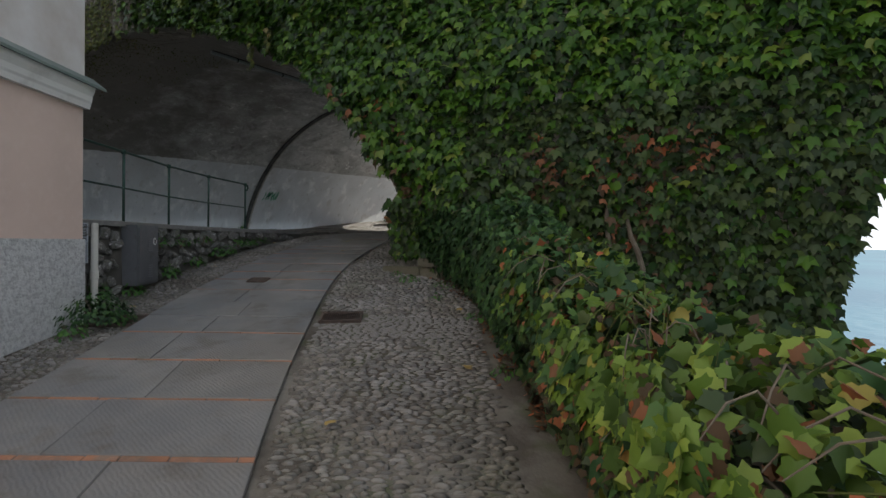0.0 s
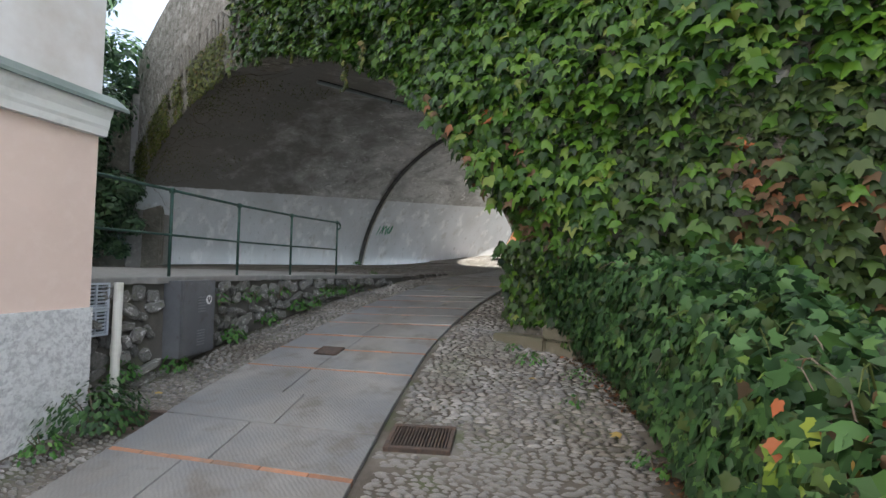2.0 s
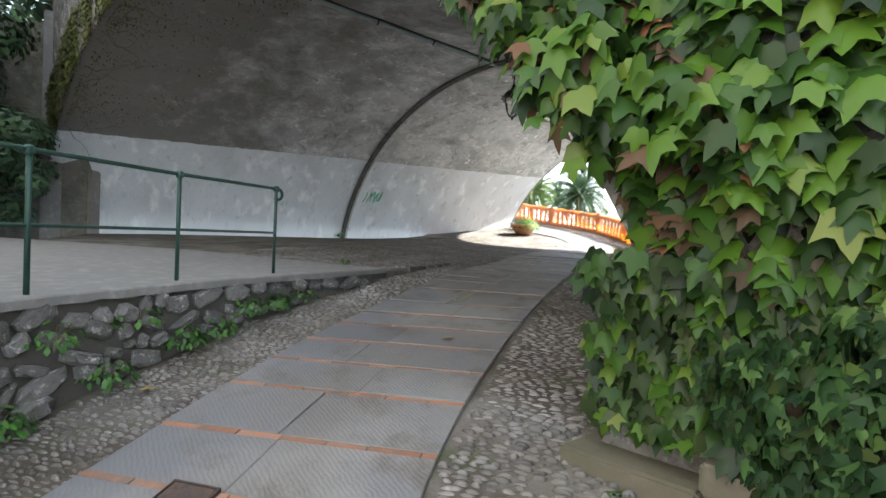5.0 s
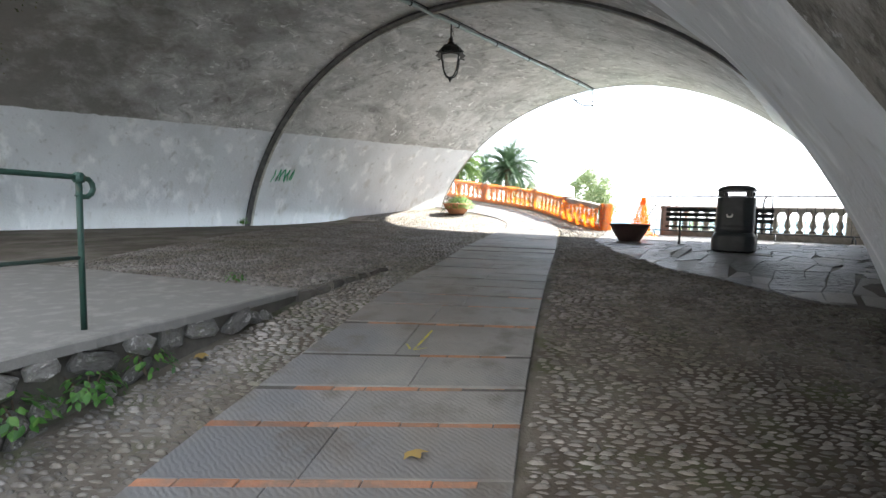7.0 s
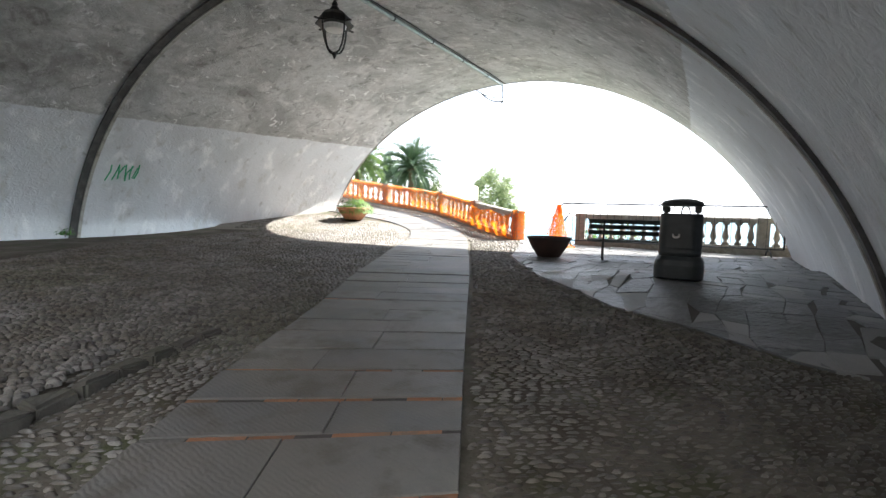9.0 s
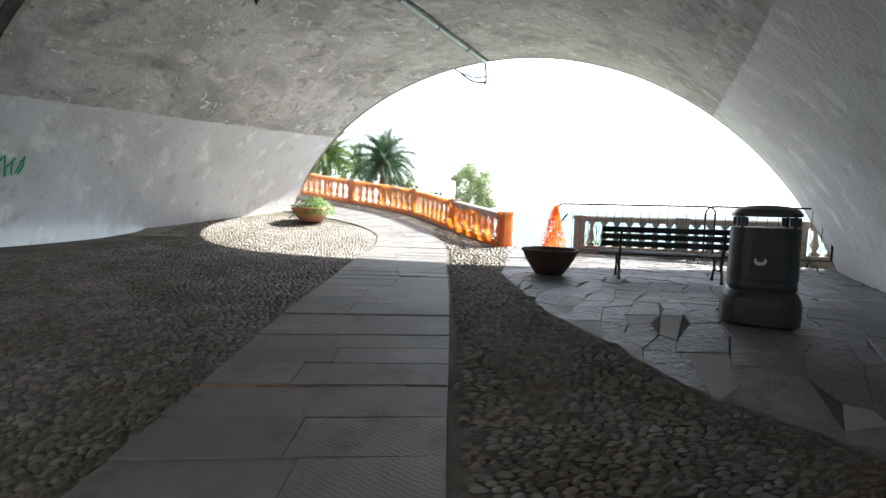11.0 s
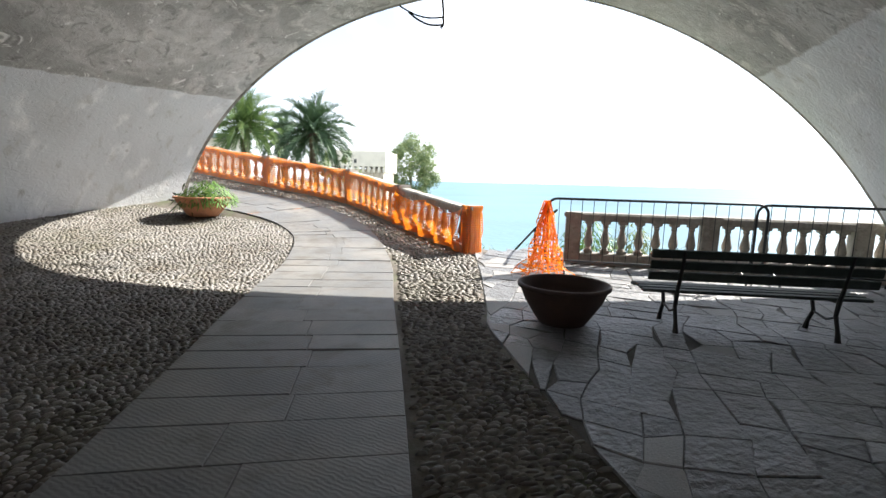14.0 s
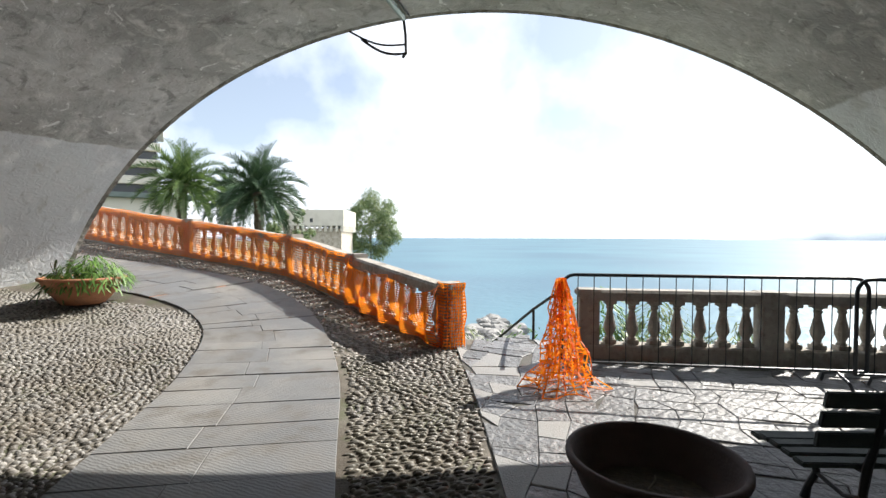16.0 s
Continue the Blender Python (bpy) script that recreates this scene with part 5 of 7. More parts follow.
flats = thing("apartment_block", Matrix.Translation((-24, 118, 0)) @ Matrix.Rotation(radians(8), 4, "Z"), "pale modern apartment block with long balconies", "apartment block")
bm = bmesh.new()
box(bm, -11, -6, -3, 8, 6, 22.5, 0.05)
part("wall", bm, M_DARKWIN, flats, "dark glazed fronts behind the balconies")
for i in range(8):
    bm = bmesh.new()
    z = 1.2 + i * 2.9
    box(bm, -11.6, -7.4, z, 8.6, -6.0, z + 1.35, 0.03)
    part("balcony", bm, M_CREAM, flats)
bm = bmesh.new()
box(bm, -12, -7.6, 22.5, 9, 6.6, 23.2, 0.05)
part("roof", bm, M_CREAM, flats)

# the haze of distance is put into the hill's pale blue-grey colour
M_HILL = material("hazy_headland", (0.48, 0.54, 0.58), 1.0, tones=[((0.56, 0.60, 0.62), 0.004, 0.45, 0.6, 0.7)], bump=0)
v, f = [], []
n = 40
for i in range(n + 1):
    a = radians(51 + 30 * i / n)
    h = max(4, 70 * (0.35 + 0.65 * math.sin(math.pi * i / n)) * (0.8 + 0.5 * noise.noise((i * 0.35, 1, 4))) * min(1, i / 9))
    for d, z in ((3300, -10), (3360, h * 0.7), (3450, h), (3560, -10)):
        v.append((d * math.sin(a), d * math.cos(a), z))
for i in range(n):
    for k in range(3):
        a = i * 4 + k
        f.append((a, a + 1, a + 5, a + 4))
tagged(link_mesh("backdrop_headland", v, f, M_HILL, smooth=True), "low hazy headland across the bay", "headland", kind="structure")

M_ROCK = material("shore_boulder", (0.23, 0.225, 0.215), 0.85, tones=[((0.24, 0.23, 0.22), 1.2, 0.45, 0.65, 0.8), ((0.33, 0.325, 0.31), 3, 0.5, 0.68, 0.6)], bump=0.6, bump_scale=4, bump_dist=0.1)
r3 = random.Random(11)


def boulder(seed):
    bm = bmesh.new()
    bmesh.ops.create_icosphere(bm, subdivisions=2, radius=0.5)
    for q in bm.verts:
        q.co *= 1 + 0.55 * noise.noise(q.co * 2.3 + Vector((seed * 7.1, 0, 0)))
        q.co.z *= 0.7
    me = bpy.data.meshes.new("boulder")
    bm.to_mesh(me)
    bm.free()
    me.materials.append(M_ROCK)
    return me


BOULDERS = [boulder(i) for i in range(6)]
shore = tagged(new("ground_shore"), "strip of pale boulders along the shore", "shore", kind="structure")
for i in range(230):
    k = r3.uniform(0, 1)
    c = Vector((lerp(6, 34, k), lerp(50, 78, k) + r3.uniform(-6, 4), -8.7 + r3.uniform(-0.3, 0.6)))
    ob = new("boulder", r3.choice(BOULDERS))
    sc = r3.uniform(0.9, 2.6)
    ob.matrix_world = Matrix.Translation(c) @ Matrix.Rotation(r3.uniform(0, 6), 4, "Z") @ Matrix.Diagonal((sc * r3.uniform(.8, 1.3), sc, sc * 0.8, 1))
    ob.parent = shore

# land behind the balustrade, falling to the shore
M_GRASSLAND = material("dry_green_slope", (0.07, 0.085, 0.035), 0.95, tones=[((0.13, 0.12, 0.06), 0.6, 0.42, 0.62, 0.8), ((0.04, 0.06, 0.02), 2, 0.5, 0.7, 0.7)], bump=0.8, bump_scale=3, bump_dist=0.1)
v, f = [], []
ny, nx = 40, 24
for i in range(ny + 1):
    y = lerp(33.0, 130, (i / ny) ** 1.3)
    for j in range(nx + 1):
        t = j / nx
        xr = float(np.interp(y, [33, 40, 55, 80, 130], [5, 6, 8, 16, 22]))
        x = lerp(-70, xr, t ** 0.6)
        z = float(np.interp(xr - x, [0, 3, 7, 14, 60], [-9.5, -6, -1.5, 2.4, 5.0])) + 0.4 * noise.noise((x * 0.15, y * 0.15, 0))
        v.append((x, y, z))
for i in range(ny):
    for j in range(nx):
        a = i * (nx + 1) + j
        f.append((a, a + 1, a + nx + 2, a + nx + 1))
tagged(link_mesh("ground_hillside", v, f, M_GRASSLAND, smooth=True), "scrubby green hillside falling to the shore", "hillside", kind="structure")

# ---- foliage ----
LEAF_LOBED = [(0, 0), (0.18, -0.13), (0.40, -0.02), (0.48, 0.24), (0.66, 0.66), (0.38, 0.55), (0.23, 0.60), (0.16, 0.84), (0, 1.16), (-0.16, 0.84), (-0.23, 0.60), (-0.38, 0.55), (-0.66, 0.66), (-0.48, 0.24), (-0.40, -0.02), (-0.18, -0.13)]
LEAF_VINE = [(0, 0), (0.20, -0.13), (0.46, 0.0), (0.43, 0.17), (0.60, 0.44), (0.37, 0.50), (0.27, 0.66), (0.12, 0.80), (0, 1.0), (-0.12, 0.80), (-0.27, 0.66), (-0.37, 0.50), (-0.60, 0.44), (-0.43, 0.17), (-0.46, 0.0), (-0.20, -0.13)]
LEAF_OVAL = [(0, 0), (0.22, 0.25), (0.25, 0.55), (0, 1.0), (-0.25, 0.55), (-0.22, 0.25)]
LEAF_NARROW = [(0, 0), (0.07, 0.3), (0.05, 0.7), (0, 1.0), (-0.05, 0.7), (-0.07, 0.3)]


def leaves(name, items, outline, mat, parent=None, fold=0.28, curl=0.25, seed=1):
    """Many leaves joined in one mesh. items: (position, normal, tip direction, length)."""
    rs = np.random.RandomState(seed)
    n = len(items)
    if n == 0:
        return None
    pos = np.array([i[0] for i in items], float)
    nrm = np.array([i[1] for i in items], float)
    tip = np.array([i[2] for i in items], float)
    size = np.array([i[3] for i in items], float)
    nrm /= np.linalg.norm(nrm, axis=1)[:, None] + 1e-9
    tip -= nrm * np.sum(tip * nrm, axis=1)[:, None]
    tip /= np.linalg.norm(tip, axis=1)[:, None] + 1e-9
    sid = np.cross(tip, nrm)
    k = len(outline)
    tmpl = np.array([(0.0, 0.36)] + list(outline))
    wid = rs.uniform(0.85, 1.15, n)
    fo = rs.uniform(0.3, 1.4, n) * fold
    cu = rs.uniform(-0.2, 1.2, n) * curl
    verts = np.zeros((n, k + 1, 3))
    for j, (x, y) in enumerate(tmpl):
        h = -fo * abs(x) - cu * y * y
        verts[:, j] = pos + (sid * (x * wid)[:, None] + tip * y + nrm * h[:, None]) * size[:, None]
    base = np.arange(n) * (k + 1)
    tri = np.array([(0, 1 + j, 1 + (j + 1) % k) for j in range(k)])
    faces = (base[:, None, None] + tri[None]).reshape(-1, 3)
    me = bpy.data.meshes.new(name)
    me.vertices.add(n * (k + 1))
    me.vertices.foreach_set("co", verts.reshape(-1))
    me.loops.add(len(faces) * 3)
    me.loops.foreach_set("vertex_index", faces.reshape(-1).astype(np.int32))
    me.polygons.add(len(faces))
    me.polygons.foreach_set("loop_start", np.arange(len(faces), dtype=np.int32) * 3)
    me.update(calc_edges=True)
    me.materials.append(mat)
    ob = new(name, me)
    if parent is not None:
        ob.parent = parent
    return ob


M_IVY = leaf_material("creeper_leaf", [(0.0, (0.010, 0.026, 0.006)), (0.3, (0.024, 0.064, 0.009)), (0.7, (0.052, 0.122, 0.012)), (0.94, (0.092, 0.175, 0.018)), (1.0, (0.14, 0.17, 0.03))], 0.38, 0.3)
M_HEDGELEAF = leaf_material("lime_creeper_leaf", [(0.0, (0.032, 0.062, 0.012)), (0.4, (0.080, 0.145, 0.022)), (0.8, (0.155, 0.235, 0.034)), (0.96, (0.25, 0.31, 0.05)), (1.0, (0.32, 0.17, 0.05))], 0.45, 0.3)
# darker copy of the creeper leaf, with the shade put into its colour
M_IVYSHADE = leaf_material("shaded_creeper_leaf", [(0.0, (0.01602, 0.0297, 0.0098)), (0.6, (0.0364, 0.0594, 0.0175)), (1.0, (0.05824, 0.0858, 0.021))])
M_BUSHLEAF = leaf_material("blue_green_leaf", [(0.0, (0.012, 0.034, 0.012)), (0.55, (0.030, 0.076, 0.022)), (0.9, (0.060, 0.130, 0.034)), (1.0, (0.10, 0.17, 0.04))], 0.5)
M_REDLEAF = leaf_material("red_brown_leaf", [(0.0, (0.05, 0.034, 0.018)), (0.5, (0.10, 0.06, 0.03)), (0.85, (0.20, 0.08, 0.035)), (1.0, (0.36, 0.11, 0.045))], 0.6)
M_YELLOWVINE = leaf_material("yellowing_vine", [(0.0, (0.035, 0.045, 0.012)), (0.5, (0.075, 0.095, 0.022)), (0.85, (0.13, 0.15, 0.035)), (1.0, (0.15, 0.10, 0.04))], 0.6)
M_TREELEAF = leaf_material("dark_tree_leaf", [(0.0, (0.018, 0.045, 0.022)), (0.6, (0.04, 0.085, 0.04)), (1.0, (0.075, 0.14, 0.06))], 0.4)
M_WEED = leaf_material("weed_leaf", [(0.0, (0.03, 0.09, 0.02)), (0.6, (0.06, 0.16, 0.03)), (1.0, (0.11, 0.22, 0.05))])
M_HERB = leaf_material("bright_herb_leaf", [(0.0, (0.06, 0.13, 0.03)), (0.6, (0.12, 0.24, 0.05)), (1.0, (0.2, 0.32, 0.08))])
M_PALM = leaf_material("palm_frond", [(0.0, (0.05, 0.09, 0.03)), (0.6, (0.09, 0.15, 0.045)), (1.0, (0.16, 0.22, 0.07))], 0.4, 0.3)
M_PALMDARK = leaf_material("dark_palm_frond", [(0.0, (0.03, 0.06, 0.03)), (1.0, (0.07, 0.12, 0.06))], 0.45, 0.1)
M_PINE = leaf_material("pine_needles", [(0.0, (0.09, 0.14, 0.06)), (0.6, (0.17, 0.23, 0.10)), (1.0, (0.27, 0.31, 0.14))], 0.6, 0.35)
M_BARK = material("brown_bark", (0.11, 0.085, 0.06), 0.95, tones=[((0.18, 0.15, 0.11), 6, 0.45, 0.65, 0.7)], bump=0.8, bump_scale=25, bump_dist=0.02)

lr = random.Random(21)
FACE_N = Vector(T(-1, 0, 0)) - Vector(T(0, 0, 0)) + (Vector(T(0, 1, 0)) - Vector(T(0, 0, 0))) * 0.18
FACE_N.normalize()


def face_point(w, z, out):
    return Vector(T(s_face(w, z), w, z)) + FACE_N * out


def rim_distance(w, z):
    """Signed distance of a point of the entrance wall from the arch's rim: positive outside the opening."""
    best, sign = 9.0, 1
    for q, (rw, rz) in enumerate(RIM):
        d = math.hypot(w - rw, z - rz)
        if d < best:
            best = d
            cw, cz = RIM_C
            sign = 1 if math.hypot((w - cw) / 8.4, (z - cz) / 5.3) > math.hypot((rw - cw) / 8.4, (rz - cz) / 5.3) else -1
    return best * sign


RIM = []
for j in range(0, 90):
    p = entry_point(math.pi * j / 89)
    RIM.append((p[0] * RX + p[1] * RY, p[2]))
RIM_C = (-13.8, Z_BASE)
ivy, ivy_deep, ivy_red, vine = [], [], [], []
tries = 0
while len(ivy) + len(ivy_deep) < 33000 and tries < 160000:
    tries += 1
    w, z = lr.uniform(-15.5, 3.4), lr.uniform(0.2, 10.2)
    if z < 1.75 and w < -3.3 or w > 1.25 + 0.33 * max(0.0, z - 1.6):
        continue
    if w < -9 and z > 9.9:
        continue
    d = rim_distance(w, z)
    keep = float(np.interp(z, [2.0, 2.4, 2.9, 3.3, 4.4, 5.6, 7.2], [0.06, 0.14, 0.18, 0.10, 0.10, 0.05, 0.0]))
    if d < keep + 0.20 * noise.noise((w * 1.5, z * 1.5, 0)):
        continue
    if w < -11.5 and lr.random() < (-11.5 - w) / 2.6:
        continue
    bulge = 0.20 + 0.22 * noise.noise((w * 0.9, z * 0.9, 4)) - (0.10 if d < 0.5 and z < 6 else 0)
    depth = lr.random()
    out = max(0.05, bulge) * (0.15 + 1.0 * depth)
    p = face_point(w, z, out)
    nrm = FACE_N * lr.uniform(0.7, 1.0) + Vector((lr.uniform(-.5, .5), lr.uniform(-.5, .5), lr.uniform(-0.25, 1.1)))
    tipd = Vector((lr.uniform(-.35, .35), lr.uniform(-.35, .35), -1))
    size = lr.uniform(0.10, 0.19)
    dry = w > -2.6 and w < -0.1 and z < 3.7 and noise.noise((w * 1.4, z * 1.4, 8)) > -0.1
    if (dry or (d < 0.7 and 2.4 < z < 4.6 and w < -3.6)) and lr.random() < 0.25:
        ivy_red.append((p, nrm, tipd, size * 0.8))
    # leaves low at the right and deep in the mass are coloured as shaded
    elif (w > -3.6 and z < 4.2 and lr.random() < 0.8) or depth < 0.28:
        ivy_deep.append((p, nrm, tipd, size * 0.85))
    else:
        ivy.append((p, nrm, tipd, size))
# leaves hanging over the foot of the arch
for _ in range(1300):
    w, z = lr.uniform(-5.25, -3.0), lr.uniform(1.62, 2.75)
    if w < -5.15 + 0.10 * (2.6 - z) and z > 2.3 or z < 1.70 + 0.2 * noise.noise((w * 2, 0, 3)):
        continue
    p = face_point(w, z, 0.05 + 0.14 * lr.random())
    (ivy if lr.random() < 0.6 else ivy_deep).append((p, FACE_N + Vector((lr.uniform(-.6, .6), lr.uniform(-.6, .6), lr.uniform(0, .6))), Vector((lr.uniform(-.4, .4), lr.uniform(-.4, .4), -1)), lr.uniform(0.08, 0.14)))
# a thick tuft of large leaves overhanging the arch's right edge
for _ in range(260):
    z = lr.uniform(3.2, 4.9)
    w = max(q[0] for q in RIM if abs(q[1] - z) < 0.12) + lr.uniform(-0.05, 0.75)
    p = face_point(w, z, 0.06 + 0.30 * lr.random())
    (ivy_red if lr.random() < 0.08 else ivy).append((p, FACE_N + Vector((lr.uniform(-.6, .6), lr.uniform(-.6, .6), lr.uniform(-.2, .8))), Vector((lr.uniform(-.5, .5), lr.uniform(-.5, .5), -1)), lr.uniform(0.10, 0.17)))
# yellow-green vines hanging over the rim further along
for _ in range(4200):
    th = math.pi * lr.uniform(0.50, 0.82)
    p0 = Vector(entry_point(th))
    w = p0.x * RX + p0.y * RY
    k = noise.noise((w * 1.1, 2, 6))
    if k < -0.15:
        continue
    rise = lr.uniform(-0.12, 1.2)
    p = face_point(w + lr.uniform(-.1, .1) + rise * 0.5 * math.cos(th), p0.z + rise, 0.05 + 0.12 * lr.random())
    vine.append((p, FACE_N + Vector((lr.uniform(-.5, .5), lr.uniform(-.5, .5), 0.3)), Vector((lr.uniform(-.4, .4), lr.uniform(-.4, .4), -1)), lr.uniform(0.05, 0.10)))
# one long tendril hanging free in the opening
for w0, z0, n_ in ((-8.9, 6.9, 60), (-8.4, 6.6, 25), (-10.8, 7.4, 26), (1.75, 3.2, 30)):
    for i in range(n_):
        p = face_point(w0 + 0.05 * math.sin(i * 0.4), z0 - i * 0.018 - 0.1, 0.15 + lr.uniform(-.05, .05))
        vine.append((p, FACE_N + Vector((lr.uniform(-.6, .6), lr.uniform(-.6, .6), 0.2)), Vector((lr.uniform(-.5, .5), lr.uniform(-.5, .5), -1)), lr.uniform(0.06, 0.11)))
creeper = thing("creeper_on_wall", Matrix.Identity(4), "dense green creeper covering the bridge wall around the arch", "creeper", kind="stuff")
for nm, it, mt in (("leaf_mass", ivy, M_IVY), ("inner_leaves", ivy_deep, M_IVYSHADE), ("dry_leaves", ivy_red, M_REDLEAF), ("hanging_vines", vine, M_YELLOWVINE)):
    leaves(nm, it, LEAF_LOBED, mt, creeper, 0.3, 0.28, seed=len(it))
for w0, w1, z1 in ((-1.5, -1.35, 3.3), (-1.0, -1.25, 3.0), (-2.9, -2.7, 2.9), (-4.3, -4.1, 3.2)):
    bm = bmesh.new()
    tube(bm, [face_point(lerp(w0, w1, k) + 0.05 * math.sin(k * 9), lerp(1.4, z1, k), 0.16 + 0.05 * math.sin(k * 5)) for k in np.linspace(0, 1, 8)], [0.05, 0.045, 0.04, 0.035, 0.03, 0.025, 0.02, 0.012], 7)
    part("stem", bm, M_BARK, creeper)

# rough ring stones where the creeper leaves the arch bare
ring = bpy.data.objects["wall_entrance"]
ring_r = random.Random(31)
ME_RING = []
for _ in range(6):
    bm = bmesh.new()
    box(bm, -0.5, -0.5, -0.5, 0.5, 0.5, 0.5, 0.09)
    for q in bm.verts:
        q.co += Vector((ring_r.uniform(-.05, .05), ring_r.uniform(-.12, .12), ring_r.uniform(-.1, .1)))
    me = bpy.data.meshes.new("ring_stone")
    bm.to_mesh(me)
    bm.free()
    me.materials.append(M_FACADE)
    ME_RING.append(me)
for i in range(210):
    th, lay = math.pi * lerp(0.50, 0.93, (i % 70 + 0.5 * (i // 70 % 2)) / 70), 0.62 * (i // 70)
    a, b = Vector(entry_point(th - 0.01)), Vector(entry_point(th + 0.01))
    tan = (b - a).normalized()
    rad = tan.cross(FACE_N).normalized()
    if rad.z < 0:
        rad = -rad
    high = ring_r.uniform(0.45, 0.75)
    ob = new("ring_stone", ring_r.choice(ME_RING))
    m3 = Matrix((rad * high, FACE_N * 0.14, tan * ring_r.uniform(0.14, 0.19))).transposed().to_4x4()
    ob.matrix_world = Matrix.Translation((a + b) / 2 + rad * (high / 2 + 0.01 + lay) + FACE_N * ring_r.uniform(-0.03, 0.02)) @ m3
    ob.parent = ring

# dry roots and tendrils clinging to the vault near the entrance
roots = thing("dry_roots", Matrix.Identity(4), "dry brown roots and tendrils clinging to the stained vault", "roots")
rt = random.Random(44)
M_ROOT = material("dry_root", (0.10, 0.085, 0.065), 0.95, tones=[((0.16, 0.14, 0.11), 8, 0.45, 0.65, 0.7)], bump=0.3)
for i in range(34):
    th, s0 = math.pi * rt.uniform(0.47, 0.80), 0.0
    e = entry_point(th)
    s0 = e[0] * UX + e[1] * UY + 0.1
    dth, ds = rt.uniform(-0.03, 0.05), rt.uniform(0.04, 0.16)
    pts = []
    for q in range(rt.randrange(7, 15)):
        pts.append(Vector(vault(s0, th, -0.012)))
        s0 += ds * rt.uniform(0.5, 1.3)
        dth = 0.6 * dth + rt.uniform(-0.03, 0.03)
        th = min(2.7, max(1.4, th + dth))
    bm = bmesh.new()
    tube(bm, pts, [0.007 * (1 - 0.8 * q / len(pts)) + 0.002 for q in range(len(pts))], 5)
    part("root", bm, M_ROOT, roots)
tuft = []
for i in range(2600):
    th = math.pi * rt.uniform(0.48, 0.80)
    e = entry_point(th)
    w = e[0] * RX + e[1] * RY
    if noise.noise((w * 0.9, 7, 2)) < -0.05:
        continue
    k_ = rt.random() ** 2
    p = Vector(vault(e[0] * UX + e[1] * UY + 0.1 + 2.6 * k_, th, -0.02 - 0.05 * rt.random())) - Vector((0, 0, 0.3 * rt.random() * (1 - k_)))
    tuft.append((p, Vector((rt.uniform(-1, 1), rt.uniform(-1, 1), -0.4)), Vector((rt.uniform(-.4, .4), rt.uniform(-.4, .4), -1)), rt.uniform(0.03, 0.065)))
tf = leaves("dry_leaves", tuft, LEAF_OVAL, M_YELLOWVINE, roots, seed=9)
tf["kind"] = "stuff"

# plinth course at the foot of the arch
plinth = tagged(new("trim_plinth"), "mossy stone plinth course at the foot of the arch", "plinth", kind="structure")
for k, (w0, w1) in enumerate(((-5.32, -4.55), (-4.54, -3.75), (-3.74, -2.9))):
    for z0, z1, pr in ((1.15, 1.52, 0.20), (1.53, 1.70, 0.25)):
        if k == 0 and z0 > 1.5:
            continue
        bm = bmesh.new()
        vs = box(bm, w0, -0.05, z0, w1, 0.3, z1, 0.02)
        sl = 0.18
        m = Matrix(((RX + UX * 0.18, UX, 0, UX * (5.85 + 0.18 * 5.3 - pr)), (RY + UY * 0.18, UY, 0, UY * (5.85 + 0.18 * 5.3 - pr)), (0, 0, 1, 0), (0, 0, 0, 1)))
        bmesh.ops.transform(bm, matrix=m, verts=bm.verts)
        part("stone_block", bm, M_PARAPET, plinth)

# hedge of creeper and bushes over the parapet
hedge, hedge_deep, hedge_red, bush = [], [], [], []
